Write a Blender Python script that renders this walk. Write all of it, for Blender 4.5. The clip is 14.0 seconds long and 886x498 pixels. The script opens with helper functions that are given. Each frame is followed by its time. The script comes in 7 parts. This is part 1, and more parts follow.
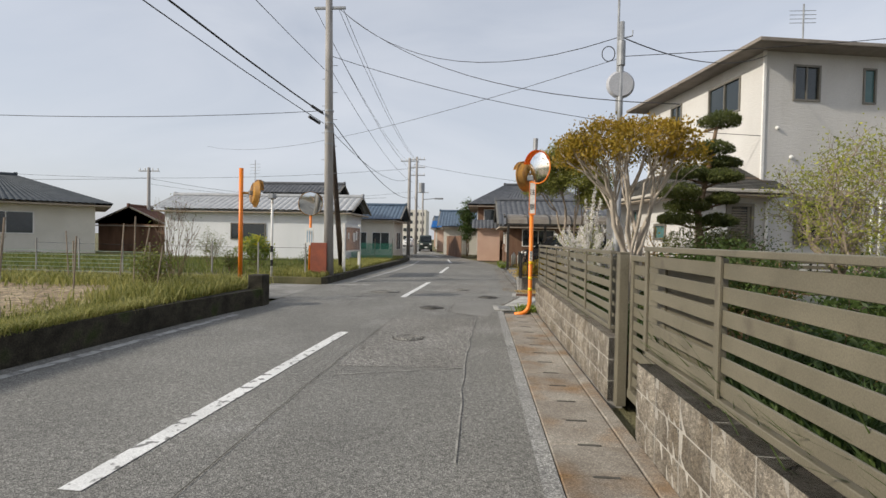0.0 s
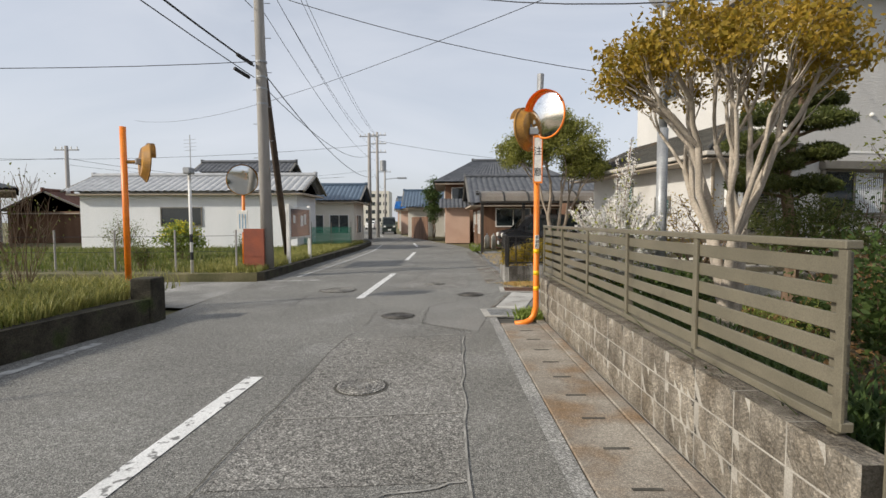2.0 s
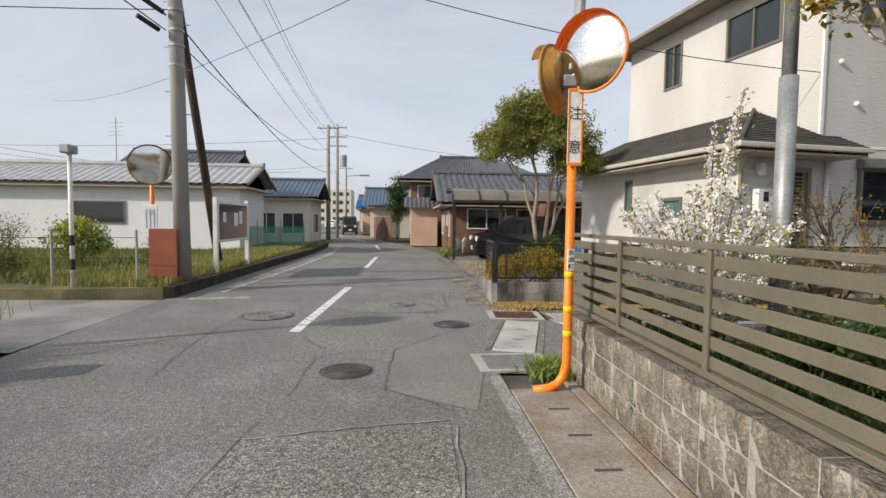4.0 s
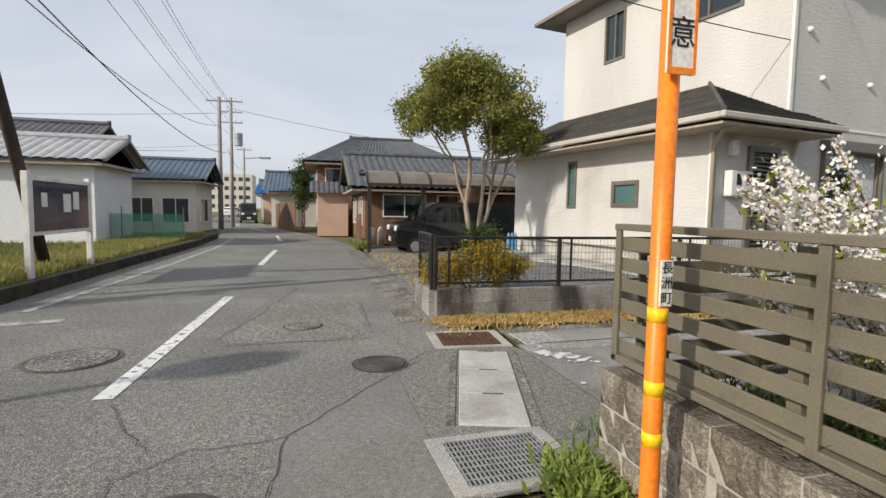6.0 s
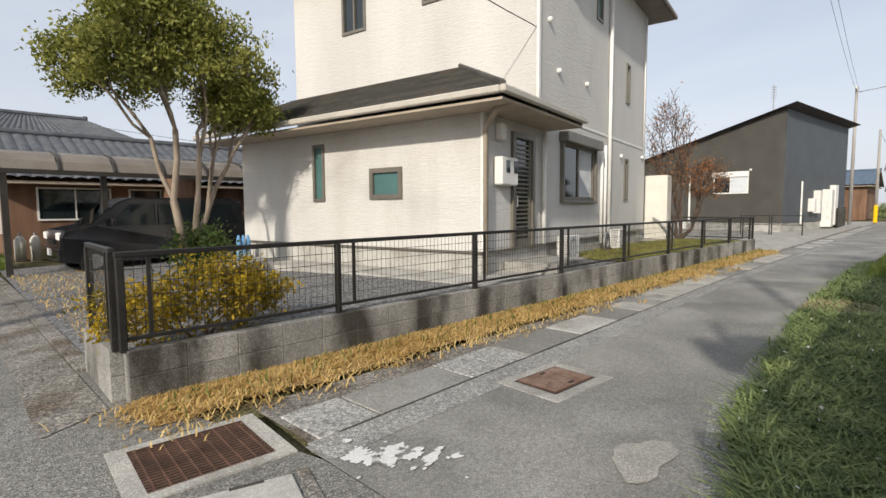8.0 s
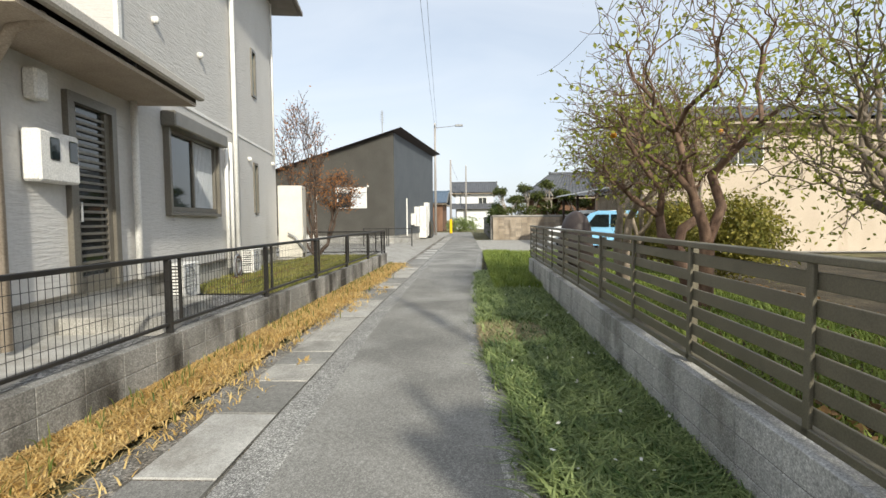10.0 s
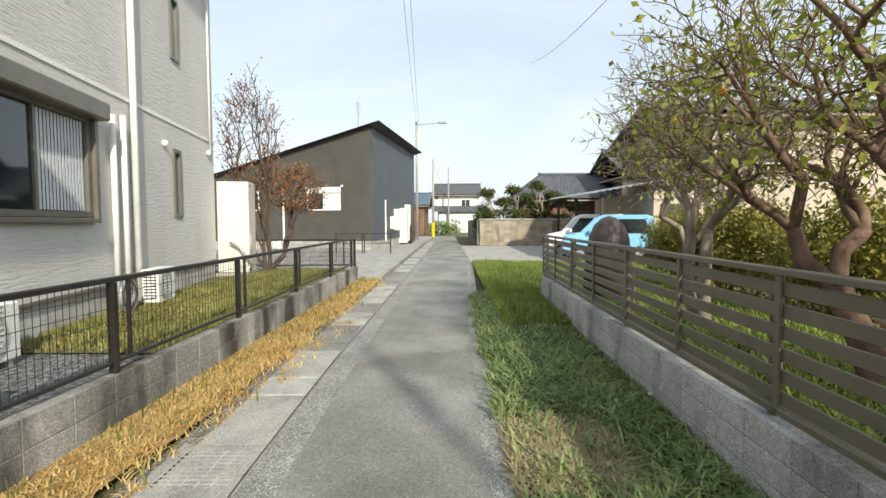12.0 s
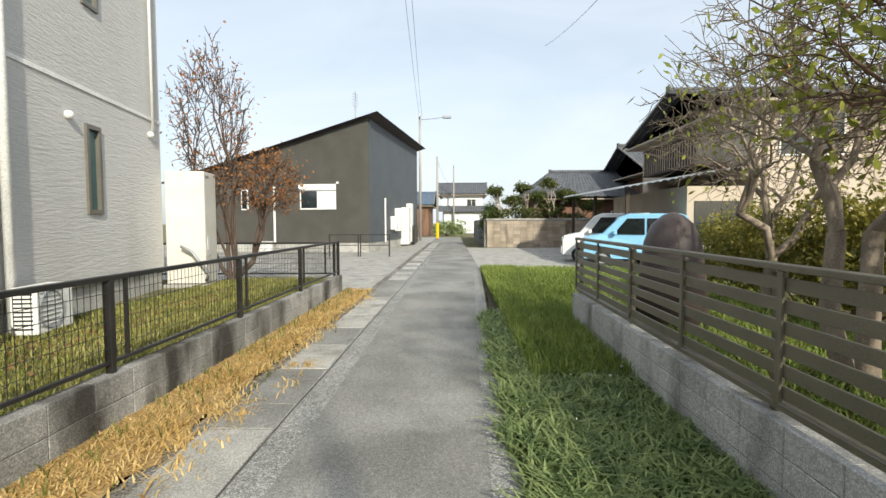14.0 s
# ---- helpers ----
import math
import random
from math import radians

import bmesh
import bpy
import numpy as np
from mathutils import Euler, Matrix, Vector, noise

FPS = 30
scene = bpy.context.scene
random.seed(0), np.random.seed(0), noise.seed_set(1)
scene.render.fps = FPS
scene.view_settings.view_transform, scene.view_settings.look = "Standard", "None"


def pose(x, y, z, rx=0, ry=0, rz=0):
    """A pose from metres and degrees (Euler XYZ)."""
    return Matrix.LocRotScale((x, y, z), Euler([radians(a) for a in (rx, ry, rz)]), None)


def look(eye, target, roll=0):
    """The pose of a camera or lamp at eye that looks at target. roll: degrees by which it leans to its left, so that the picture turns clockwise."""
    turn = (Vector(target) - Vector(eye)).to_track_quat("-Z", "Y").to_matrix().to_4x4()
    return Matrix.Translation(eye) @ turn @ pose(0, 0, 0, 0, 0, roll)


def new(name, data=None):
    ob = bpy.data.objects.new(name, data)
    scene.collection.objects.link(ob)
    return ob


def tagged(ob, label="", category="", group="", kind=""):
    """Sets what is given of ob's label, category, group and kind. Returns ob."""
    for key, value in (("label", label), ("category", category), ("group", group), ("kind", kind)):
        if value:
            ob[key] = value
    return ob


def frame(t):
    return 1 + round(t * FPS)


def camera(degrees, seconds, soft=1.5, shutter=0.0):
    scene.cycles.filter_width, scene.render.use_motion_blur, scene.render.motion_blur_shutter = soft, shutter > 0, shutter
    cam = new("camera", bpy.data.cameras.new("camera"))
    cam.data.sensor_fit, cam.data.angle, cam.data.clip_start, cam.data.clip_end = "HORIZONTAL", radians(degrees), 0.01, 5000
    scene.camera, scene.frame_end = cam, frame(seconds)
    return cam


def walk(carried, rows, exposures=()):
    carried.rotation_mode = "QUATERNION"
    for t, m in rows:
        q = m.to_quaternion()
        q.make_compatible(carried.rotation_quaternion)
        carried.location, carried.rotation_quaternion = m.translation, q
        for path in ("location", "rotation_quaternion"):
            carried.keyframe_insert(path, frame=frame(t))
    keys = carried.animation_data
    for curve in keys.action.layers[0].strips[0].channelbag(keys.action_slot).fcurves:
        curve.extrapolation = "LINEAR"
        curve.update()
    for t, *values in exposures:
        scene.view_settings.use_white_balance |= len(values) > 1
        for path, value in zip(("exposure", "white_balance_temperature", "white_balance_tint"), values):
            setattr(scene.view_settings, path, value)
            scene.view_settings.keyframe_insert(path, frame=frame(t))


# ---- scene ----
cam = camera(83.0, 14.0)
PATH = [
    (0, (0.123, 0.285, 1.503), (-0.02, 2.28, 1.463), 1.1),
    (0.5, (0.015, 0.972, 1.505), (-0.038, 2.971, 1.466), -0.3),
    (1, (-0.138, 1.777, 1.494), (-0.169, 3.775, 1.411), -0.3),
    (1.5, (-0.133, 2.53, 1.496), (-0.141, 4.527, 1.385), -0.3),
    (2, (-0.167, 3.303, 1.503), (-0.167, 5.3, 1.389), -0.2),
    (2.5, (-0.202, 4.114, 1.514), (-0.199, 6.111, 1.402), -0.1),
    (2.7, (-0.243, 4.424, 1.512), (-0.222, 6.42, 1.396), 0.0),
    (4.8, (-0.29, 6.973, 1.531), (-0.028, 8.953, 1.429), 0.7),
    (5, (-0.278, 7.211, 1.528), (0.023, 9.186, 1.429), 0.6),
    (5.5, (-0.237, 7.984, 1.505), (0.148, 9.943, 1.384), 0.6),
    (6, (-0.22, 8.672, 1.478), (0.28, 10.602, 1.324), 0.9),
    (6.5, (-0.129, 9.331, 1.463), (0.536, 11.211, 1.31), 1.3),
    (7, (-0.017, 9.994, 1.446), (0.841, 11.793, 1.282), 0.6),
    (7.5, (0.197, 10.573, 1.432), (1.313, 12.223, 1.251), 0.1),
    (8, (0.477, 11.095, 1.416), (1.897, 12.495, 1.257), -0.4),
    (8.5, (1.005, 11.606, 1.374), (2.723, 12.621, 1.24), -1.0),
    (9, (1.618, 12.019, 1.366), (3.529, 12.599, 1.259), -0.3),
    (9.2, (1.826, 12.103, 1.373), (3.775, 12.54, 1.273), -0.0),
    (11.3, (4.95, 12.753, 1.539), (6.947, 12.766, 1.416), -0.6),
    (11.5, (5.246, 12.739, 1.544), (7.242, 12.764, 1.427), -0.3),
    (12, (5.881, 12.698, 1.526), (7.877, 12.74, 1.419), -0.2),
    (12.5, (6.518, 12.651, 1.529), (8.515, 12.697, 1.426), -0.3),
    (13, (7.164, 12.69, 1.513), (9.161, 12.744, 1.407), -0.4),
    (13.5, (7.719, 12.65, 1.525), (9.715, 12.711, 1.418), -0.4),
    (14, (8.161, 12.678, 1.502), (10.157, 12.742, 1.397), -0.2),
]
walk(cam, [(t, look(eye, target, roll)) for t, eye, target, roll in PATH], exposures=[(0, 0.03, 6500, 10), (2.7, 0.1, 6500, 10), (7.5, 0.12, 6500, 10), (8.5, 0.22, 6500, 10), (9.2, 0.3, 6500, 9), (11.3, 0.56, 6450, 4), (14, 0.5, 6450, 5)])

# ---- light: hazy spring sun from the road side ----
SUN_EL, SUN_AZ = 29.0, 23.0
sun_dir = Vector((-math.cos(radians(SUN_EL)) * math.cos(radians(SUN_AZ)), -math.cos(radians(SUN_EL)) * math.sin(radians(SUN_AZ)), math.sin(radians(SUN_EL))))
world = bpy.data.worlds.new("hazy_sky")
scene.world = world
world.use_nodes = True
wn, wl = world.node_tree.nodes, world.node_tree.links
wn.clear()
sky = wn.new("ShaderNodeTexSky")
sky.sky_type, sky.sun_disc = "NISHITA", False
sky.sun_elevation, sky.sun_rotation = radians(SUN_EL), math.atan2(sun_dir.x, sun_dir.y)
sky.air_density, sky.dust_density, sky.ozone_density = 1.0, 2.5, 1.5
haze = wn.new("ShaderNodeMix")
haze.data_type = "RGBA"
cirrus = wn.new("ShaderNodeTexNoise")
cirrus.inputs["Scale"].default_value, cirrus.inputs["Detail"].default_value, cirrus.inputs["Distortion"].default_value = 1.8, 6, 0.8
stretch = wn.new("ShaderNodeMapping")
stretch.inputs["Scale"].default_value = (1, 1, 3)
sky_dir = wn.new("ShaderNodeTexCoord")
wl.new(sky_dir.outputs["Generated"], stretch.inputs[0])
wl.new(stretch.outputs[0], cirrus.inputs["Vector"])
veil = wn.new("ShaderNodeMapRange")
veil.inputs[1].default_value, veil.inputs[2].default_value, veil.inputs[3].default_value, veil.inputs[4].default_value = 0.3, 0.7, 0.52, 0.8
wl.new(cirrus.outputs[0], veil.inputs[0])
wl.new(veil.outputs[0], haze.inputs[0])
wl.new(sky.outputs[0], haze.inputs[6])
haze.inputs[7].default_value = (6.3, 6.55, 7.1, 1)
bg = wn.new("ShaderNodeBackground")
bg.inputs[1].default_value = 0.118
wl.new(haze.outputs[2], bg.inputs[0])
wo = wn.new("ShaderNodeOutputWorld")
wl.new(bg.outputs[0], wo.inputs[0])
sun = new("sun", bpy.data.lights.new("sun", "SUN"))
sun.data.energy, sun.data.angle, sun.data.color = 3.7, radians(1.5), (1.0, 0.925, 0.80)
sun.matrix_world = look(sun_dir * 50, (0, 0, 0))


# ---- materials ----
def material(name, a, b, scale=3.0, fine=60.0, rough=0.8, bump=0.15, metal=0.0, spec=0.35, rnd=0.0, island=0.0, streak=1.0, stain=None, stain_scale=1.2, stain_lo=0.55, stain_hi=0.7, trans=0.0, dist=0.01, g=0.18):
    m = bpy.data.materials.new(name)
    m.use_nodes = True
    n, l = m.node_tree.nodes, m.node_tree.links
    p = n["Principled BSDF"]
    geo = n.new("ShaderNodeNewGeometry")
    vec = geo.outputs["Position"]
    if streak != 1.0:
        mp = n.new("ShaderNodeMapping")
        mp.inputs["Scale"].default_value = (1, 1, streak)
        l.new(vec, mp.inputs[0])
        vec = mp.outputs[0]
    big = n.new("ShaderNodeTexNoise")
    big.inputs["Scale"].default_value, big.inputs["Detail"].default_value = scale, 5
    l.new(vec, big.inputs["Vector"])
    ramp = n.new("ShaderNodeMapRange")
    ramp.inputs[1].default_value, ramp.inputs[2].default_value = 0.35, 0.65
    l.new(big.outputs[0], ramp.inputs[0])
    mix = n.new("ShaderNodeMix")
    mix.data_type = "RGBA"
    mix.inputs[6].default_value, mix.inputs[7].default_value = (*a, 1), (*b, 1)
    fac = ramp.outputs[0]
    if island:
        blend = n.new("ShaderNodeMix")
        blend.inputs[0].default_value = island
        l.new(fac, blend.inputs[2])
        l.new(geo.outputs["Random Per Island"], blend.inputs[3])
        fac = blend.outputs[0]
    l.new(fac, mix.inputs[0])
    col = mix.outputs[2]
    small = n.new("ShaderNodeTexNoise")
    small.inputs["Scale"].default_value, small.inputs["Detail"].default_value = fine, 4
    l.new(geo.outputs["Position"], small.inputs["Vector"])
    grain = n.new("ShaderNodeMapRange")
    grain.inputs[1].default_value, grain.inputs[2].default_value, grain.inputs[3].default_value, grain.inputs[4].default_value = 0.3, 0.7, 1 - g, 1 + g
    l.new(small.outputs[0], grain.inputs[0])
    val = grain.outputs[0]
    if g > 0.18:
        mid_ = n.new("ShaderNodeTexNoise")
        mid_.inputs["Scale"].default_value, mid_.inputs["Detail"].default_value, mid_.inputs["Roughness"].default_value = fine / 4.5, 6, 0.75
        l.new(geo.outputs["Position"], mid_.inputs["Vector"])
        mg = n.new("ShaderNodeMapRange")
        mg.inputs[1].default_value, mg.inputs[2].default_value, mg.inputs[3].default_value, mg.inputs[4].default_value = 0.3, 0.7, 1 - g * 0.8, 1 + g * 0.8
        l.new(mid_.outputs[0], mg.inputs[0])
        mm = n.new("ShaderNodeMath")
        mm.operation = "MULTIPLY"
        l.new(val, mm.inputs[0])
        l.new(mg.outputs[0], mm.inputs[1])
        val = mm.outputs[0]
    if rnd:
        info = n.new("ShaderNodeObjectInfo")
        rr = n.new("ShaderNodeMapRange")
        rr.inputs[3].default_value, rr.inputs[4].default_value = 1 - rnd, 1 + rnd
        l.new(info.outputs["Random"], rr.inputs[0])
        mul = n.new("ShaderNodeMath")
        mul.operation = "MULTIPLY"
        l.new(val, mul.inputs[0])
        l.new(rr.outputs[0], mul.inputs[1])
        val = mul.outputs[0]
    if stain:
        st = n.new("ShaderNodeTexNoise")
        st.inputs["Scale"].default_value, st.inputs["Detail"].default_value = stain_scale, 8
        l.new(vec, st.inputs["Vector"])
        sr = n.new("ShaderNodeMapRange")
        sr.inputs[1].default_value, sr.inputs[2].default_value = stain_lo, stain_hi
        l.new(st.outputs[0], sr.inputs[0])
        sm = n.new("ShaderNodeMix")
        sm.data_type = "RGBA"
        sm.inputs[7].default_value = (*stain, 1)
        l.new(sr.outputs[0], sm.inputs[0])
        l.new(col, sm.inputs[6])
        col = sm.outputs[2]
    tone = n.new("ShaderNodeVectorMath")
    tone.operation = "SCALE"
    l.new(col, tone.inputs[0])
    l.new(val, tone.inputs["Scale"])
    l.new(tone.outputs[0], p.inputs["Base Color"])
    p.inputs["Roughness"].default_value, p.inputs["Metallic"].default_value = rough, metal
    p.inputs["Specular IOR Level"].default_value = spec
    if trans:
        p.inputs["Transmission Weight"].default_value = trans
    if bump:
        bm_ = n.new("ShaderNodeBump")
        bm_.inputs["Strength"].default_value, bm_.inputs["Distance"].default_value = bump, dist
        l.new(small.outputs[0], bm_.inputs["Height"])
        l.new(bm_.outputs[0], p.inputs["Normal"])
    return m


def leaf_material(name, a, b, rough=0.55, scale=1.5, glow=0.35):
    m = material(name, a, b, scale=scale, fine=40, rough=rough, bump=0, island=0.7, spec=0.3)
    n, l = m.node_tree.nodes, m.node_tree.links
    p, out = n["Principled BSDF"], n["Material Output"]
    tr = n.new("ShaderNodeBsdfTranslucent")
    src = p.inputs["Base Color"].links[0].from_socket
    l.new(src, tr.inputs[0])
    mx = n.new("ShaderNodeMixShader")
    mx.inputs[0].default_value = glow
    l.new(p.outputs[0], mx.inputs[1])
    l.new(tr.outputs[0], mx.inputs[2])
    l.new(mx.outputs[0], out.inputs[0])
    return m


def siding_material(name, a, b, stain):
    m = material(name, a, b, scale=0.7, fine=25, rough=0.75, bump=0, streak=0.3, stain=stain, stain_scale=0.8, stain_lo=0.58, stain_hi=0.95, g=0.05)
    n, l = m.node_tree.nodes, m.node_tree.links
    geo = n.new("ShaderNodeNewGeometry")
    mp = n.new("ShaderNodeMapping")
    mp.inputs["Scale"].default_value = (5, 5, 34)
    l.new(geo.outputs["Position"], mp.inputs[0])
    nz = n.new("ShaderNodeTexNoise")
    nz.inputs["Scale"].default_value, nz.inputs["Detail"].default_value, nz.inputs["Distortion"].default_value = 1.0, 3, 0.6
    l.new(mp.outputs[0], nz.inputs["Vector"])
    bp = n.new("ShaderNodeBump")
    bp.inputs["Strength"].default_value, bp.inputs["Distance"].default_value = 0.6, 0.02
    l.new(nz.outputs[0], bp.inputs["Height"])
    l.new(bp.outputs[0], n["Principled BSDF"].inputs["Normal"])
    return m


def speckled(m, size=110.0, lo=0.55, hi=1.5):
    """Stone chips of random tone over a material's colour."""
    n, l = m.node_tree.nodes, m.node_tree.links
    p = n["Principled BSDF"]
    src = p.inputs["Base Color"].links[0].from_socket
    geo = n.new("ShaderNodeNewGeometry")
    v = n.new("ShaderNodeTexVoronoi")
    v.inputs["Scale"].default_value = size
    l.new(geo.outputs["Position"], v.inputs["Vector"])
    sep = n.new("ShaderNodeSeparateColor")
    l.new(v.outputs["Color"], sep.inputs[0])
    pw = n.new("ShaderNodeMath")
    pw.operation = "POWER"
    pw.inputs[1].default_value = 1.6
    l.new(sep.outputs[0], pw.inputs[0])
    r = n.new("ShaderNodeMapRange")
    r.inputs[3].default_value, r.inputs[4].default_value = lo, hi
    l.new(pw.outputs[0], r.inputs[0])
    t = n.new("ShaderNodeVectorMath")
    t.operation = "SCALE"
    l.new(src, t.inputs[0])
    l.new(r.outputs[0], t.inputs["Scale"])
    l.new(t.outputs[0], p.inputs["Base Color"])
    return m


def worn_paint(name, paint, under, scale=14.0, lo=0.50, hi=0.56):
    return material(name, paint, tuple(c * 0.85 for c in paint), scale=2, fine=90, rough=0.8, bump=0.1, stain=under, stain_scale=scale, stain_lo=lo, stain_hi=hi)


ASPHALT = material("road_asphalt", (0.168, 0.164, 0.150), (0.215, 0.210, 0.192), scale=0.55, fine=95, rough=0.92, bump=0.7, dist=0.012, stain=(0.26, 0.255, 0.24), stain_scale=0.9, stain_lo=0.56, stain_hi=0.78, g=0.5)
LANE = material("lane_asphalt", (0.17, 0.167, 0.155), (0.275, 0.268, 0.248), scale=0.8, fine=130, rough=0.95, bump=0.35, stain=(0.32, 0.315, 0.295), stain_scale=0.9, stain_lo=0.50, stain_hi=0.72, g=0.28)
PATCH = material("patch_asphalt", (0.175, 0.168, 0.152), (0.22, 0.212, 0.195), scale=0.9, fine=85, rough=0.95, bump=0.8, g=0.7)
PALE_JOINT = material("pale_dusty_joint", (0.30, 0.29, 0.265), (0.37, 0.36, 0.33), fine=70, rough=1, bump=0, stain=(0.19, 0.185, 0.17), stain_scale=5, stain_lo=0.45, stain_hi=0.6)
SMOOTH_PATCH = material("smooth_patch_asphalt", (0.17, 0.166, 0.152), (0.215, 0.21, 0.195), scale=0.9, fine=110, rough=0.92, bump=0.35, g=0.35)
CRACK = material("crack_dirt", (0.05, 0.047, 0.04), (0.11, 0.104, 0.09), fine=60, rough=1, bump=0)
CONCRETE = material("weathered_concrete", (0.30, 0.29, 0.265), (0.40, 0.385, 0.35), scale=2.5, fine=110, rough=0.9, bump=0.3, rnd=0.12, stain=(0.17, 0.16, 0.14), stain_scale=2.0, stain_lo=0.55, stain_hi=0.75)
CONCRETE_PALE = material("pale_concrete", (0.35, 0.34, 0.315), (0.46, 0.45, 0.42), scale=2, fine=120, rough=0.9, bump=0.2, rnd=0.1, stain=(0.26, 0.245, 0.215), stain_scale=2.2, stain_lo=0.52, stain_hi=0.72, g=0.22)
GUTTER = material("stained_gutter_concrete", (0.225, 0.195, 0.16), (0.32, 0.29, 0.245), scale=2.2, fine=120, rough=0.9, bump=0.3, rnd=0.10, stain=(0.215, 0.135, 0.07), stain_scale=1.6, stain_lo=0.46, stain_hi=0.66, g=0.25)
AGGREGATE = material("exposed_aggregate", (0.2, 0.2, 0.19), (0.58, 0.57, 0.54), scale=42, fine=120, rough=0.9, bump=0.9, dist=0.02)
SPLIT = material("split_face_block", (0.135, 0.115, 0.09), (0.27, 0.24, 0.195), scale=7, fine=45, rough=0.95, bump=0.75, dist=0.03, rnd=0.16, streak=0.5, stain=(0.12, 0.095, 0.065), stain_scale=3.2, stain_lo=0.53, stain_hi=0.72, g=0.26)
EDGE_DIRT = material("dirty_road_edge", (0.15, 0.14, 0.122), (0.25, 0.235, 0.21), scale=2.5, fine=80, rough=0.95, bump=0.5, stain=(0.11, 0.085, 0.06), stain_scale=1.8, stain_lo=0.5, stain_hi=0.68, g=0.4)
BLOCK = material("grey_block", (0.22, 0.215, 0.20), (0.33, 0.32, 0.30), scale=2, fine=100, rough=0.95, bump=0.3, rnd=0.16, streak=0.35, stain=(0.05, 0.045, 0.038), stain_scale=1.8, stain_lo=0.46, stain_hi=0.64, g=0.25)
BLOCK_PALE = material("pale_grey_block", (0.44, 0.435, 0.42), (0.55, 0.54, 0.52), scale=2, fine=90, rough=0.95, bump=0.3, rnd=0.1, streak=0.4, stain=(0.15, 0.145, 0.125), stain_scale=1.9, stain_lo=0.48, stain_hi=0.7, g=0.28)
MARGIN = material("worn_lane_margin", (0.27, 0.265, 0.25), (0.33, 0.325, 0.305), scale=1.5, fine=100, rough=0.95, bump=0.3, stain=(0.21, 0.208, 0.2), stain_scale=1.6, stain_lo=0.35, stain_hi=0.75, g=0.4)
SPLIT_MORTAR = material("pale_mortar", (0.30, 0.28, 0.245), (0.40, 0.375, 0.33), fine=120, rough=1)
MORTAR = material("mortar", (0.16, 0.155, 0.145), (0.25, 0.24, 0.225), fine=120, rough=1)
# Near-black base: the kerb's shade is put into the colour, beside the moss.
DARK_KERB = material("mossy_shaded_kerb", (0.022, 0.02, 0.014), (0.06, 0.053, 0.038), scale=3, fine=60, rough=1, bump=0.6, stain=(0.035, 0.045, 0.015), stain_scale=3, g=0.4)
SOIL = material("dry_soil", (0.27, 0.20, 0.125), (0.40, 0.32, 0.21), scale=2, fine=35, rough=1, bump=1.0, dist=0.05)
VERGE = material("verge_soil", (0.10, 0.10, 0.045), (0.21, 0.185, 0.10), scale=1.5, fine=40, rough=1, bump=0.8, dist=0.04)
GRAVEL = material("grey_gravel", (0.16, 0.16, 0.16), (0.33, 0.33, 0.33), scale=55, fine=160, rough=0.95, bump=1.0, dist=0.03)
FENCE = material("bronze_aluminium", (0.145, 0.13, 0.093), (0.175, 0.157, 0.113), scale=3, fine=150, rough=0.45, bump=0.03, metal=0.1, spec=0.5, stain=(0.11, 0.095, 0.07), stain_scale=5, stain_lo=0.6, stain_hi=0.75)
BLACK = material("black_steel", (0.012, 0.011, 0.010), (0.022, 0.02, 0.018), scale=6, rough=0.4, bump=0.05, spec=0.5)
WALL_WHITE = siding_material("cream_siding", (0.60, 0.585, 0.56), (0.53, 0.515, 0.49), (0.40, 0.37, 0.335))
SOFFIT = material("soffit_board", (0.36, 0.30, 0.235), (0.42, 0.355, 0.285), rough=0.8, bump=0.1)
EAVES_CREAM = material("cream_gutter", (0.50, 0.465, 0.41), (0.44, 0.41, 0.36), rough=0.5, bump=0.03)
EAVE = material("grey_brown_eave", (0.20, 0.175, 0.15), (0.25, 0.22, 0.19), rough=0.7, bump=0.05)
TRIM_WHITE = material("white_trim", (0.78, 0.77, 0.74), (0.7, 0.69, 0.66), rough=0.5, bump=0.03)
SHINGLE = material("slate_shingle", (0.055, 0.055, 0.05), (0.09, 0.085, 0.075), scale=2.5, fine=90, rough=0.85, bump=0.4, rnd=0.15, stain=(0.13, 0.085, 0.05), stain_scale=1.5, stain_lo=0.6, stain_hi=0.75)
TILE = material("grey_roof_tile", (0.065, 0.07, 0.078), (0.11, 0.115, 0.125), scale=3, fine=60, rough=0.6, bump=0.1, spec=0.4)
FRAME = material("bronze_window_frame", (0.17, 0.155, 0.13), (0.2, 0.185, 0.155), rough=0.4, bump=0.02, metal=0.3)
GLASS = material("dark_glass", (0.015, 0.022, 0.024), (0.022, 0.03, 0.032), scale=1, rough=0.04, bump=0, spec=0.8)
GLASS_GREEN = material("frosted_green_glass", (0.06, 0.135, 0.135), (0.075, 0.16, 0.155), scale=2, rough=0.25, bump=0.1, spec=0.6)
CURTAIN = material("pale_blind", (0.55, 0.58, 0.60), (0.62, 0.64, 0.66), rough=0.8, bump=0)
ORANGE = material("orange_enamel", (0.85, 0.235, 0.012), (0.78, 0.19, 0.012), scale=5, fine=40, rough=0.4, bump=0.05, spec=0.5, stain=(0.42, 0.12, 0.02), stain_scale=7, stain_lo=0.66, stain_hi=0.8)
YELLOW_TAPE = material("yellow_tape", (0.9, 0.55, 0.01), (0.85, 0.5, 0.01), rough=0.4, bump=0)
WHITE_PAINT = material("white_enamel", (0.75, 0.74, 0.71), (0.65, 0.64, 0.6), scale=4, rough=0.5, bump=0.03, stain=(0.4, 0.33, 0.25), stain_scale=4, stain_lo=0.62, stain_hi=0.8)
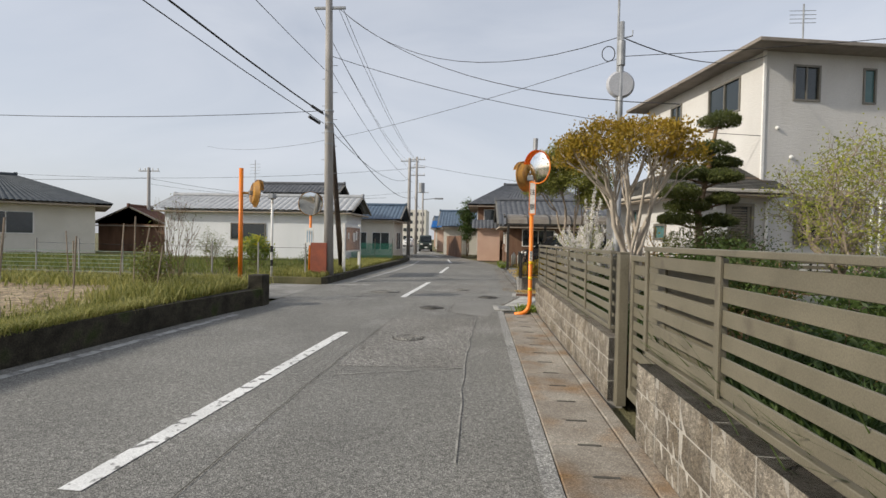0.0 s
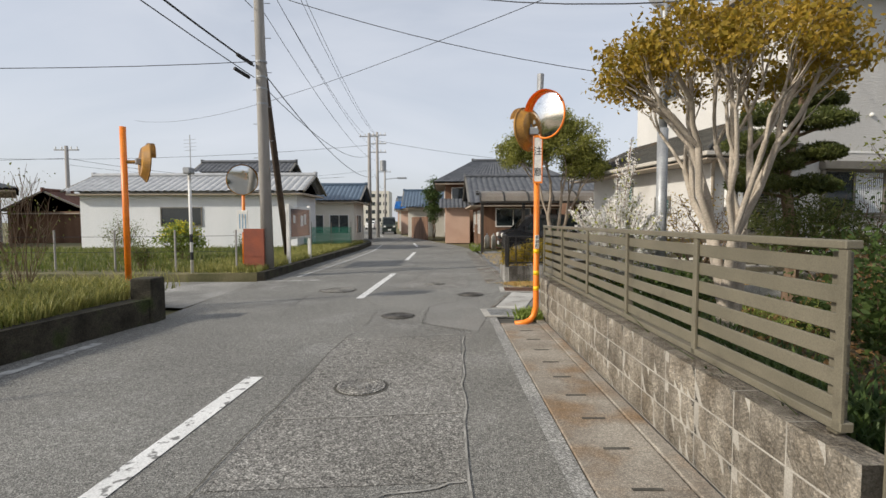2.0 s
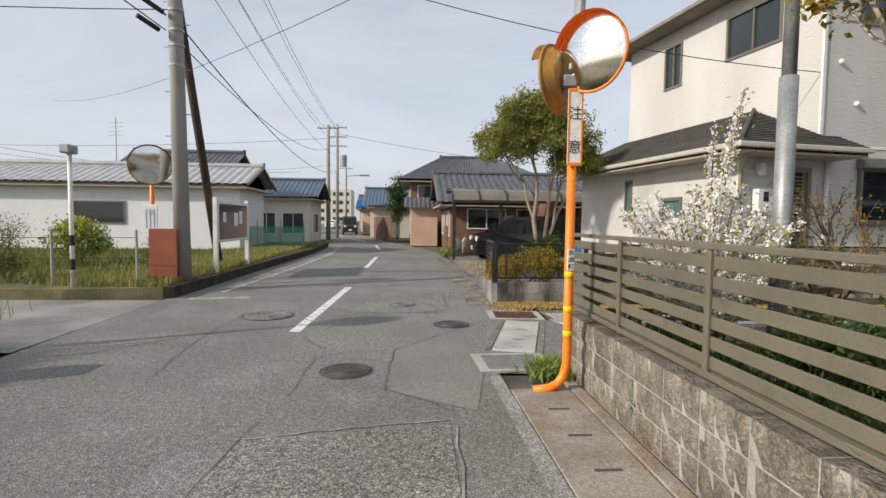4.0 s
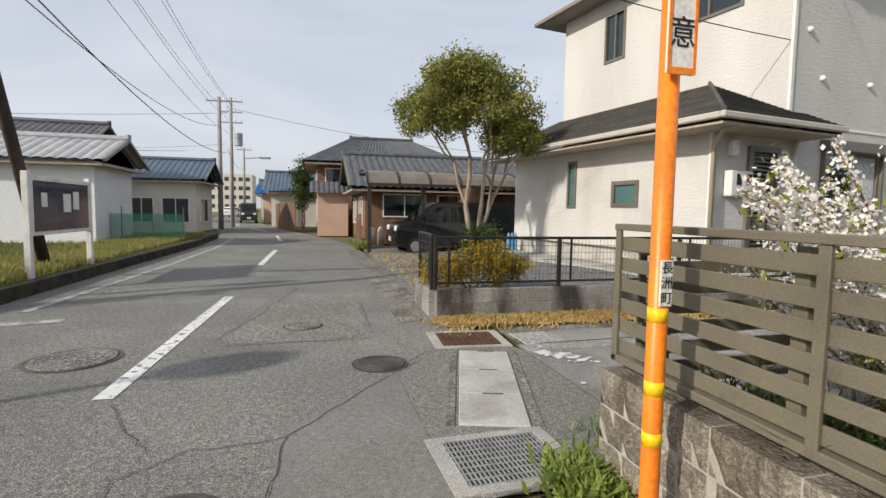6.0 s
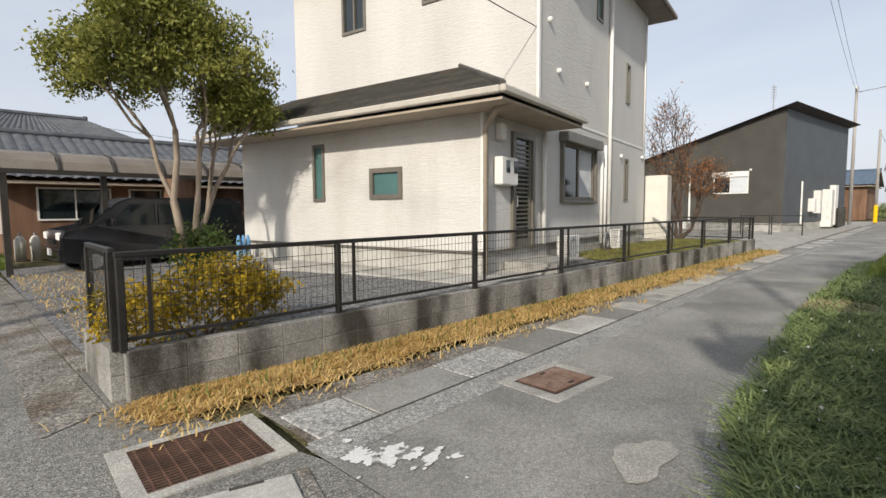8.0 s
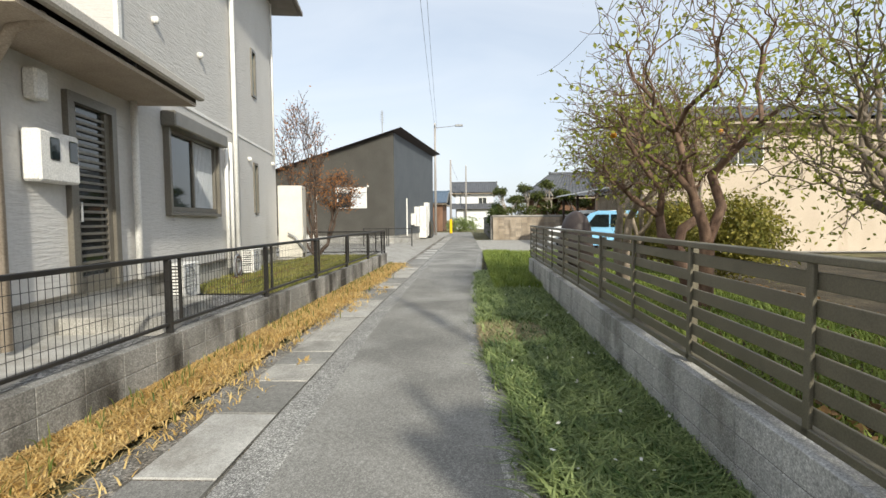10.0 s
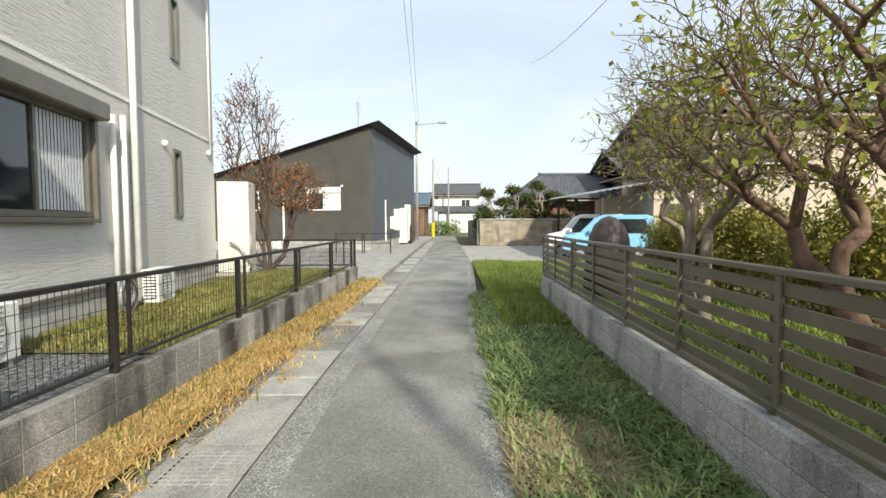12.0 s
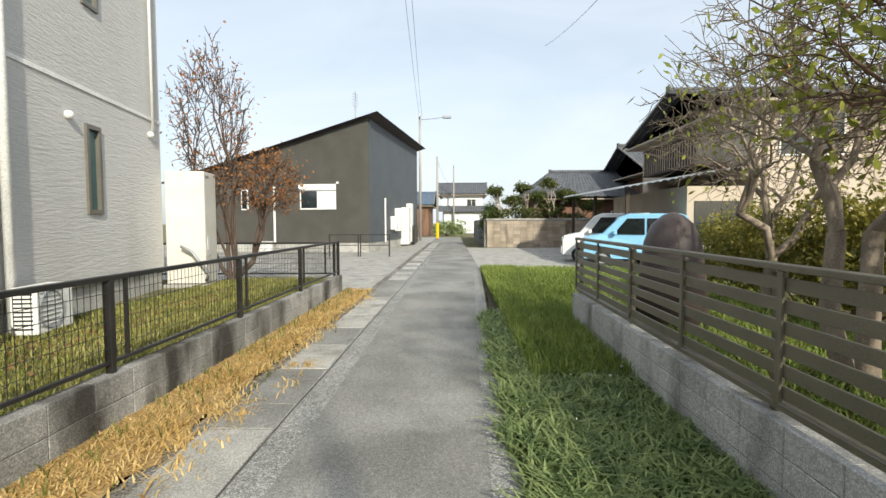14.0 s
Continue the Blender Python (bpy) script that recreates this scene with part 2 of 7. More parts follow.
BLACK_INK = material("black_ink", (0.015, 0.015, 0.015), (0.02, 0.02, 0.02), rough=0.6, bump=0)
STEEL = material("galvanised_steel", (0.27, 0.28, 0.29), (0.36, 0.37, 0.38), scale=6, rough=0.5, bump=0.05, metal=0.4)
MIRROR = material("mirror_face", (0.82, 0.85, 0.87), (0.78, 0.81, 0.84), scale=2, rough=0.12, bump=0, metal=1.0)
POLE = material("pole_concrete", (0.27, 0.255, 0.235), (0.36, 0.34, 0.32), scale=3, fine=120, rough=0.9, bump=0.2, streak=0.3)
POLE_WOOD = material("creosoted_wood", (0.045, 0.033, 0.026), (0.075, 0.055, 0.042), scale=5, rough=0.9, bump=0.3, streak=0.1)
RUST = material("rusty_iron", (0.10, 0.055, 0.038), (0.17, 0.095, 0.065), scale=6, fine=90, rough=0.8, bump=0.4, metal=0.3)
IRON = material("cast_iron", (0.075, 0.07, 0.065), (0.12, 0.112, 0.10), scale=8, fine=120, rough=0.65, bump=0.3, metal=0.4)
LINE = worn_paint("worn_road_paint", (0.72, 0.72, 0.70), (0.19, 0.188, 0.18), scale=11, lo=0.56, hi=0.62)
LINE_FADED = worn_paint("faded_road_paint", (0.42, 0.42, 0.40), (0.18, 0.178, 0.17), scale=6, lo=0.46, hi=0.6)
CABLE = material("cable_rubber", (0.02, 0.02, 0.022), (0.03, 0.03, 0.032), rough=0.6, bump=0)
BARK = material("grey_bark", (0.20, 0.16, 0.12), (0.33, 0.27, 0.21), scale=9, fine=60, rough=0.95, bump=0.6, streak=0.3)
BARK_BROWN = material("brown_bark", (0.13, 0.085, 0.055), (0.24, 0.17, 0.115), scale=8, fine=60, rough=0.95, bump=0.6, streak=0.3)
BARK_RED = material("reddish_bark", (0.125, 0.075, 0.052), (0.23, 0.15, 0.105), scale=8, fine=60, rough=0.95, bump=0.6, streak=0.3)
BARK_DARK = material("dark_bark", (0.06, 0.042, 0.032), (0.12, 0.085, 0.065), scale=8, fine=60, rough=0.95, bump=0.5, streak=0.3)
BARK_PALE = material("pale_bark", (0.36, 0.31, 0.25), (0.48, 0.42, 0.35), scale=8, fine=60, rough=0.95, bump=0.5, streak=0.3)
GRASS = leaf_material("green_grass", (0.035, 0.09, 0.02), (0.44, 0.51, 0.21), scale=2.5)
GRASS_DRY = leaf_material("dry_yellow_grass", (0.46, 0.28, 0.075), (0.80, 0.62, 0.29))
GARDEN = material("dark_garden_earth", (0.045, 0.036, 0.022), (0.095, 0.075, 0.045), scale=2, fine=40, rough=1, bump=0.8, dist=0.04, g=0.4)
MEADOW = leaf_material("bright_meadow_grass", (0.11, 0.17, 0.025), (0.34, 0.40, 0.10))
VERGE_GRASS = leaf_material("yellow_green_verge_grass", (0.09, 0.12, 0.02), (0.46, 0.42, 0.14))
# Dark earth colour carries the shade in the gaps between grass blades.
DARK_EARTH = material("shade_dark_earth", (0.035, 0.032, 0.018), (0.075, 0.068, 0.035), scale=3, fine=40, rough=1, bump=0.8, dist=0.04)
WEED = leaf_material("weeds", (0.06, 0.10, 0.022), (0.24, 0.25, 0.06))

for m_, size_, lo_, hi_ in ((ASPHALT, 120, 0.6, 1.6), (PATCH, 105, 0.55, 1.75), (LANE, 130, 0.82, 1.25), (MARGIN, 110, 0.6, 1.6), (GUTTER, 150, 0.75, 1.35), (CONCRETE, 150, 0.75, 1.35), (BLOCK, 120, 0.75, 1.35), (BLOCK_PALE, 130, 0.82, 1.25), (SPLIT, 150, 0.7, 1.35), (SOIL, 16, 0.6, 1.5), (EDGE_DIRT, 70, 0.5, 1.7), (GRAVEL, 35, 0.5, 1.7)):
    speckled(m_, size_, lo_, hi_)

# ---- mesh helpers ----
def box(bm, x0, y0, z0, x1, y1, z1):
    vs = [bm.verts.new((x, y, z)) for z in (z0, z1) for x, y in ((x0, y0), (x1, y0), (x1, y1), (x0, y1))]
    for f in ((0, 3, 2, 1), (4, 5, 6, 7), (0, 1, 5, 4), (1, 2, 6, 5), (2, 3, 7, 6), (3, 0, 4, 7)):
        bm.faces.new([vs[k] for k in f])
    return bm


def boxed(*dims):
    bm = bmesh.new()
    return box(bm, *dims)


def bevelled(bm, r=0.006, seg=1):
    bmesh.ops.bevel(bm, geom=list(bm.edges), offset=r, segments=seg, affect="EDGES")
    return bm


def tube(bm, pts, radii, n=8, cap=True):
    pts = [Vector(p) for p in pts]
    if not hasattr(radii, "__len__"):
        radii = [radii] * len(pts)
    rings = []
    side = None
    for k, p in enumerate(pts):
        d = (pts[min(k + 1, len(pts) - 1)] - pts[max(k - 1, 0)]).normalized()
        if side is None:
            side = d.orthogonal().normalized()
        side = (side - d * side.dot(d))
        side = side.normalized() if side.length > 1e-5 else d.orthogonal().normalized()
        up = d.cross(side)
        rings.append([bm.verts.new(p + (side * math.cos(2 * math.pi * i / n) + up * math.sin(2 * math.pi * i / n)) * radii[k]) for i in range(n)])
    for a, b in zip(rings, rings[1:]):
        for i in range(n):
            bm.faces.new((a[i], a[(i + 1) % n], b[(i + 1) % n], b[i]))
    if cap:
        bm.faces.new(rings[0][::-1])
        bm.faces.new(rings[-1])
    return bm


def tubed(pts, radii, n=8):
    return tube(bmesh.new(), pts, radii, n)


def prism(outline, z0, z1):
    bm = bmesh.new()
    lo = [bm.verts.new((x, y, z0)) for x, y in outline]
    hi = [bm.verts.new((x, y, z1)) for x, y in outline]
    bm.faces.new(lo[::-1])
    bm.faces.new(hi)
    for i in range(len(lo)):
        j = (i + 1) % len(lo)
        bm.faces.new((lo[i], lo[j], hi[j], hi[i]))
    return bm


def faces(points, polys, thick=0.0):
    bm = bmesh.new()
    vs = [bm.verts.new(p) for p in points]
    for f in polys:
        bm.faces.new([vs[i] for i in f])
    if thick:
        bmesh.ops.solidify(bm, geom=list(bm.faces), thickness=thick)
    return bm


def mesh_of(name, bm, mat):
    bmesh.ops.recalc_face_normals(bm, faces=bm.faces)
    me = bpy.data.meshes.new(name)
    bm.to_mesh(me)
    bm.free()
    me.materials.append(mat)
    return me


def part(name, bm, mat, parent=None, label="", smooth=False):
    ob = new(name, mesh_of(name, bm, mat))
    ob.parent = parent
    if smooth:
        ob.data.shade_smooth()
    if label:
        ob["label"] = label
    return ob


def thing(name, x, y, z, rz=0, label="", category="", group="", kind=""):
    ob = new(name)
    ob.empty_display_size = 0.2
    ob.matrix_world = pose(x, y, z, 0, 0, rz)
    return tagged(ob, label, category, group, kind)


def raw(name, verts, polys, mat, parent=None, label=""):
    me = bpy.data.meshes.new(name)
    me.from_pydata(verts, [], polys)
    me.materials.append(mat)
    ob = new(name, me)
    ob.parent = parent
    if label:
        ob["label"] = label
    return ob


def setting(ob, label, category):
    return tagged(ob, label, category, kind="structure")


def ribbon(points, width, z):
    bm = bmesh.new()
    pts = [Vector((p[0], p[1], 0)) for p in points]
    left, right = [], []
    for k, p in enumerate(pts):
        d = (pts[min(k + 1, len(pts) - 1)] - pts[max(k - 1, 0)]).normalized()
        s = Vector((-d.y, d.x, 0)) * width / 2
        left.append(bm.verts.new((p.x + s.x, p.y + s.y, z)))
        right.append(bm.verts.new((p.x - s.x, p.y - s.y, z)))
    for k in range(len(pts) - 1):
        bm.faces.new((left[k], right[k], right[k + 1], left[k + 1]))
    return bm


def crack_line(p, q, steps=14, wobble=0.05):
    rng = random.Random(int(abs(p[0] * 71 + p[1] * 13 + q[0] * 7) * 10))
    return [(p[0] + (q[0] - p[0]) * k / steps + rng.uniform(-wobble, wobble), p[1] + (q[1] - p[1]) * k / steps + rng.uniform(-wobble, wobble)) for k in range(steps + 1)]


# ---- ground and roads ----
ground = raw("ground", [(-900, -900, -0.06), (900, -900, -0.06), (900, 900, -0.06), (-900, 900, -0.06)], [(0, 1, 2, 3)], VERGE)
setting(ground, "brown earth with weeds around the road", "ground")
EDGES = [(-60, -5.6, 0.66), (-10, -5.3, 0.66), (5, -5.0, 0.66), (9.5, -4.75, 0.66), (11.0, -4.6, 0.66), (11.2, -4.6, 1.95), (13.5, -4.7, 1.95), (16, -4.8, 1.34), (22, -4.7, 1.5), (29, -4.5, 1.35), (34, -4.6, 0.5), (38, -5.1, -0.6), (42, -6.0, -1.5), (46, -7.1, -2.5), (52, -8.6, -3.9), (66, -10.9, -6.2), (90, -14.4, -9.7), (130, -20.2, -15.5)]
rv, rf = [], []
for k, (y, a, b) in enumerate(EDGES):
    rv += [(a, y, 0.0), (b, y, 0.0)]
    if k:
        rf.append((2 * k - 2, 2 * k - 1, 2 * k + 1, 2 * k))
road = setting(raw("road", rv, rf, ASPHALT), "grey worn asphalt road with cracks and patches", "road")
side_road = setting(raw("side_road", [(-4.66, 11.9, 0.003), (-4.75, 15.6, 0.003), (-40, 16.5, 0.003), (-40, 12.8, 0.003), (-5.6, 12.1, 0.003)], [(0, 1, 2, 3, 4)], LANE), "narrow pale asphalt side road between plots", "road")
lane = setting(raw("lane", [(1.95, 11.35, 0.004), (4.2, 11.95, 0.004), (9, 12.32, 0.004), (13, 12.3, 0.004), (24, 12.0, 0.004), (60, 12.6, 0.004), (60, 15.0, 0.004), (26, 14.4, 0.004), (13, 14.05, 0.004), (5.4, 13.82, 0.004), (1.95, 13.72, 0.004)], [tuple(range(11))], LANE), "narrow grey asphalt lane beside the house", "road")
far_lot = setting(raw("pavement_forecourt", [(19.2, 14.4, -0.004), (60, 15.0, -0.004), (60, 22, 0.0), (33.0, 40, 0.0), (19.2, 40, 0.0)], [(0, 1, 2, 3, 4)], CONCRETE), "pale concrete forecourt of the dark grey house", "pavement")
lawn = setting(raw("ground_lawn", [(15.5, 6.0, 0.015), (24.2, 6.0, 0.015), (24.3, 11.0, 0.012), (24.0, 11.9, 0.010), (15.5, 11.1, 0.014)], [tuple(range(5))], DARK_EARTH), "earth under the rough meadow beside the fence", "ground")
far_lot2 = setting(raw("pavement_driveway", [(24.2, -6, -0.004), (38.3, -6, -0.004), (38.3, 12.4, -0.004), (25.0, 12.0, -0.004), (24.2, 11.0, -0.004)], [tuple(range(5))], CONCRETE), "pale concrete driveway beside the parked cars", "pavement")


def marking(name, pts, width, mat, label, z=0.006):
    return setting(part(name, ribbon(pts, width, z), mat), label, "road marking")


CENTRE = [(-2.25, -12), (-2.22, 3), (-1.98, 8.05), (-1.78, 12.9), (-1.57, 17.45), (-1.55, 22.2), (-1.5, 27), (-1.65, 32), (-2.1, 36.5), (-2.9, 41), (-4.5, 46), (-5.9, 51), (-6.9, 56)]


def centre_x(y):
    for (xa, ya), (xb, yb) in zip(CENTRE, CENTRE[1:]):
        if ya <= y <= yb:
            return xa + (xb - xa) * (y - ya) / (yb - ya)


for y0, y1 in ((-6.5, -1.9), (3.0, 8.05), (12.9, 17.45), (22.2, 27.0), (32.0, 36.5), (41.5, 46), (51, 55.5)):
    marking("trim_centre_dash", [(centre_x(y0 + (y1 - y0) * k / 4), y0 + (y1 - y0) * k / 4) for k in range(5)], 0.15, LINE, "worn white dash along the road's centre")
marking("trim_edge_line", [(-5.0, -12), (-4.72, 5), (-4.42, 9.4)], 0.14, LINE_FADED, "faded white line along the road's edge")
marking("trim_edge_line", [(-4.05, 16.6), (-3.95, 18.3), (-3.75, 22.2), (-3.62, 28), (-3.9, 34)], 0.14, LINE_FADED, "faded white line along the road's edge")
marking("trim_edge_line", [(-4.35, 15.75), (-3.3, 15.95)], 0.2, LINE_FADED, "faded white stop line at the side road mouth")
marking("trim_road_lip", [(0.60, -12), (0.60, 10.9)], 0.12, MARGIN, "narrow pale concrete strip beside the gutter", 0.004)
# repair patches and cracks
for n_p, corners in enumerate(([(-1.52, 6.0), (-0.02, 6.1), (0.05, 9.72), (-1.44, 9.55)], [(-1.2, 14.3), (0.40, 14.35), (0.46, 17.2), (-0.85, 17.2)], [(-0.45, 12.0), (-0.42, 10.5), (0.3, 10.0), (0.5, 11.0), (0.5, 13.1)])):
    setting(raw("road_patch", [(x, y, 0.004) for x, y in corners], [tuple(range(len(corners)))], SMOOTH_PATCH if n_p == 2 else PATCH), "smooth asphalt repair in the road" if n_p == 2 else "coarser asphalt repair in the road", "road patch")
CRACKS = [[(-1.6, 2.2), (-1.58, 5.17), (-1.57, 5.7), (-1.54, 6.9), (-1.49, 7.9), (-1.44, 9.5), (-1.37, 9.85)], [(-1.53, 5.58), (-0.99, 5.75), (-0.56, 5.92), (-0.05, 6.09)], [(0.09, 9.7), (0.01, 7.8), (-0.02, 6.09), (-0.01, 3.6)], [(-1.44, 9.54), (-0.69, 9.71), (0.06, 9.82)], [(-1.5, 7.0), (-0.02, 7.15)], [(-2.67, 10.92), (-2.82, 11.88), (-2.88, 13.16), (-2.84, 14.19), (-2.19, 14.4)], [(-1.29, 10.4), (-1.27, 11.6), (-0.93, 11.88), (-0.4, 11.92), (0.19, 12.72), (0.8, 13.4)], [(-0.46, 10.5), (-0.45, 11.39), (-0.39, 11.94)], [(-1.66, 12.74), (-1.42, 12.27), (-1.19, 11.91)], [(-0.47, 10.56), (-0.1, 10.24), (0.11, 9.98)], [(-1.45, 17.24), (-0.4, 17.2), (0.29, 17.1)], [(-1.2, 14.37), (-0.03, 14.33), (0.36, 14.5)], [(-1.26, 14.57), (-0.93, 16.0), (-0.5, 18.3)], [(0.49, 16.64), (0.47, 15.55), (0.46, 14.9)], [(0.68, 13.38), (0.86, 13.65), (1.03, 13.67)], [(-4.0, 11.6), (-2.9, 12.9)]]
for k_, pts in enumerate(CRACKS):
    fine_pts = []
    for p_, q_ in zip(pts, pts[1:]):
        fine_pts += crack_line(p_, q_, 6, 0.018)[:-1]
    setting(part("road_crack", ribbon(fine_pts + [pts[-1]], 0.016 if 0 < k_ < 5 else 0.008, 0.009), PALE_JOINT if 0 < k_ < 5 else CRACK), "pale dusty joint round a road repair" if 0 < k_ < 5 else "thin dark crack in the asphalt", "crack")
marking("trim_lane_margin", [(1.98, 13.6), (5.4, 13.68), (9, 13.86), (13, 13.92), (26, 14.0), (46, 14.3)], 0.28, MARGIN, "pale worn margin of the lane beside the gutter slabs", 0.007)
setting(part("lane_joint", ribbon([(2.2 + 1.1 * k, 13.775 + 0.033 * (min(2.2 + 1.1 * k, 10.5) - 3.5) + 0.006 * math.sin(k * 2.3)) for k in range(40)], 0.014, 0.0135), CRACK), "thin dark joint along the gutter slabs", "crack")
marking("trim_lane_edge", [(2.3, 11.62), (4.2, 12.1), (9, 12.45), (13, 12.42), (24, 12.15)], 0.12, MARGIN, "dusty pale edge of the lane beside the grass", 0.007)
def ragged(cx, cy, rx, ry, n, rng, lo=0.78, hi=1.18):
    turn, out = rng.random() * 6.283, []
    for k in range(n):
        a = 6.2832 * k / n
        f = 1 + 0.16 * math.sin(2 * a + turn) + 0.12 * math.sin(3 * a + 2 * turn) + rng.uniform(lo - 1, hi - 1) * 0.6
        out.append((cx + rx * f * math.cos(a), cy + ry * f * math.sin(a)))
    return out


rngp = random.Random(4)
lump = [(x, y, 0.013) for x, y in ragged(3.2, 12.21, 0.25, 0.16, 26, rngp)]
setting(raw("road_patch", lump, [tuple(range(26))], CONCRETE), "small pale concrete patch in the lane", "road patch")
# white paint scraps on the lane mouth: a few larger flakes among many small ones
flakes = [(2.24, 13.28, 0.10), (2.3, 12.28, 0.13), (2.38, 13.08, 0.05), (2.1, 13.4, 0.07), (2.5, 12.98, 0.035), (2.14, 13.3, 0.06), (2.32, 13.2, 0.07)]
for k in range(26):
    bx, by, br = flakes[k % 3]
    flakes.append((bx + rngp.gauss(0, 0.14), by + rngp.gauss(0, 0.12), rngp.uniform(0.008, 0.03)))
for k, (cx, cy, r) in enumerate(flakes):
    n_ = 30 if r > 0.05 else 9
    setting(part("road_paint_scrap", faces([(x, y, 0.0095 + 0.0004 * k) for x, y in ragged(cx, cy, r * 1.3, r, n_, rngp, 0.55, 1.35)], [tuple(range(n_))]), LINE), "scrap of worn white paint on the lane", "road marking")

# kerb wall and raised field on the far side of the road
kerb = setting(part("kerb_wall", prism([(-5.30, -40), (-5.02, -40), (-5.02, 5.3), (-4.86, 8), (-4.55, 10.3), (-4.45, 10.9), (-4.75, 10.95), (-4.85, 10.2), (-5.12, 8), (-5.28, 5.3)], -0.05, 0.36), DARK_KERB), "low dark mossy concrete kerb wall", "kerb")
setting(part("kerb_stub", bevelled(boxed(-4.78, 10.62, -0.02, -4.45, 10.98, 0.66), 0.02), DARK_KERB), "dark mossy concrete stub at the kerb's end", "kerb")
field = setting(raw("ground_field", [(-60, -40, 0.34), (-5.25, -40, 0.34), (-5.2, 5, 0.34), (-4.8, 10.7, 0.34), (-5.6, 12.0, 0.3), (-60, 13.0, 0.3)], [tuple(range(6))], VERGE), "raised verge with weeds and dry earth", "ground")
soil = setting(raw("ground_soil", [(-40, 2, 0.36), (-6.2, 3, 0.36), (-6.1, 8.0, 0.36), (-7.0, 11.3, 0.36), (-40, 11.0, 0.36)], [tuple(range(5))], SOIL), "bare dry tilled soil of a field", "soil")
verge2 = setting(part("ground_verge", prism([(-4.85, 15.9), (-4.75, 22), (-4.55, 29), (-4.8, 34), (-60, 34), (-60, 17), (-6.5, 15.6)], -0.03, 0.2), VERGE), "raised grassy verge round the utility pole", "ground")
setting(part("kerb_far", prism([(-4.84, 15.8), (-4.66, 15.85), (-4.56, 22), (-4.38, 29), (-4.55, 34), (-4.8, 34), (-4.6, 29), (-4.78, 22)], -0.02, 0.22), DARK_KERB), "low dark concrete kerb along the verge", "kerb")


# ---- block walls ----
def block_mesh(name, lx, ly, lz, mat, r=0.006):
    me = mesh_of(name, bevelled(boxed(-lx / 2, -ly / 2, 0, lx / 2, ly / 2, lz), r), mat)
    return me


def split_block_mesh(lx, ly, lz, mat, seed):
    """A block whose outer face is broken into uneven upright flutes."""
    rng = random.Random(seed)
    cols, rows = 9, 3
    bm = bmesh.new()
    grid = []
    for j in range(rows + 1):
        line = []
        for i in range(cols + 1):
            edge = i in (0, cols) or j in (0, rows)
            d = -0.012 if edge else rng.uniform(-0.012, 0.008) + (0.005 if i % 2 else -0.005)
            line.append(bm.verts.new((-lx / 2 + lx * i / cols, ly / 2 + d, lz * j / rows)))
        grid.append(line)
    for j in range(rows):
        for i in range(cols):
            bm.faces.new((grid[j][i], grid[j][i + 1], grid[j + 1][i + 1], grid[j + 1][i]))
    back = [bm.verts.new((x, -ly / 2, z)) for x, z in ((-lx / 2, 0), (lx / 2, 0), (lx / 2, lz), (-lx / 2, lz))]
    bm.faces.new(back)
    bm.faces.new(grid[0][::-1] + [back[0], back[1]])
    bm.faces.new(grid[rows] + [back[2], back[3]])
    bm.faces.new([r_[0] for r_ in grid] + [back[3], back[0]])
    bm.faces.new([r_[cols] for r_ in grid][::-1] + [back[1], back[2]])
    return mesh_of("block", bm, mat)


def block_wall(name, p, q, heights, thick, mat, label, cap=None, pitch=0.4):
    """A wall of blocks from p to q; heights: the courses' heights from the ground up."""
    p, q = Vector((*p, 0)), Vector((*q, 0))
    length = (q - p).length
    ang = math.degrees(math.atan2(q.y - p.y, q.x - p.x))
    core = thing(name, p.x, p.y, 0, ang, label, "wall", kind="structure")
    total = sum(heights)
    part("mortar_core", boxed(0.004, -thick / 2 + 0.006, -0.1, length - 0.004, thick / 2 - 0.006, total - 0.006), SPLIT_MORTAR if mat is SPLIT else MORTAR, core)
    z = 0.0
    for k, h in enumerate(heights):
        n = max(1, round(length / pitch))
        w = length / n
        if mat is SPLIT:
            meshes = [split_block_mesh(w - 0.008, thick + 0.012, h - 0.010, mat, 7 * k + v) for v in range(5)]
        else:
            meshes = [block_mesh("block", w - 0.006, thick, h - 0.006, mat, 0.004)]
        for i in range(n):
            ob = new("block", meshes[(i * 3 + k) % len(meshes)])
            ob.parent = core
            ob.location = ((i + 0.5) * w, 0, z + 0.004)
        z += h
    return core


block_wall("wall_road_near", (1.40, -4.0), (1.40, 4.14), (0.2, 0.2, 0.2), 0.15, SPLIT, "low stained beige split-face block wall under a slatted fence")
block_wall("wall_road_far", (1.43, 5.08), (1.43, 11.14), (0.2, 0.2, 0.21), 0.15, SPLIT, "low stained beige split-face block wall under a slatted fence")
block_wall("wall_lane_south", (1.51, 11.03), (15.45, 10.96), (0.16, 0.16, 0.16), 0.14, BLOCK_PALE, "low grey concrete block wall along the lane")
block_wall("wall_lane_north", (1.40, 15.28), (18.75, 15.24), (0.2, 0.2), 0.13, BLOCK, "low weathered grey block wall under a black mesh fence")
block_wall("wall_lot_end", (1.375, 15.36), (1.40, 16.4), (0.2, 0.2), 0.12, BLOCK, "short return of the weathered grey block wall")

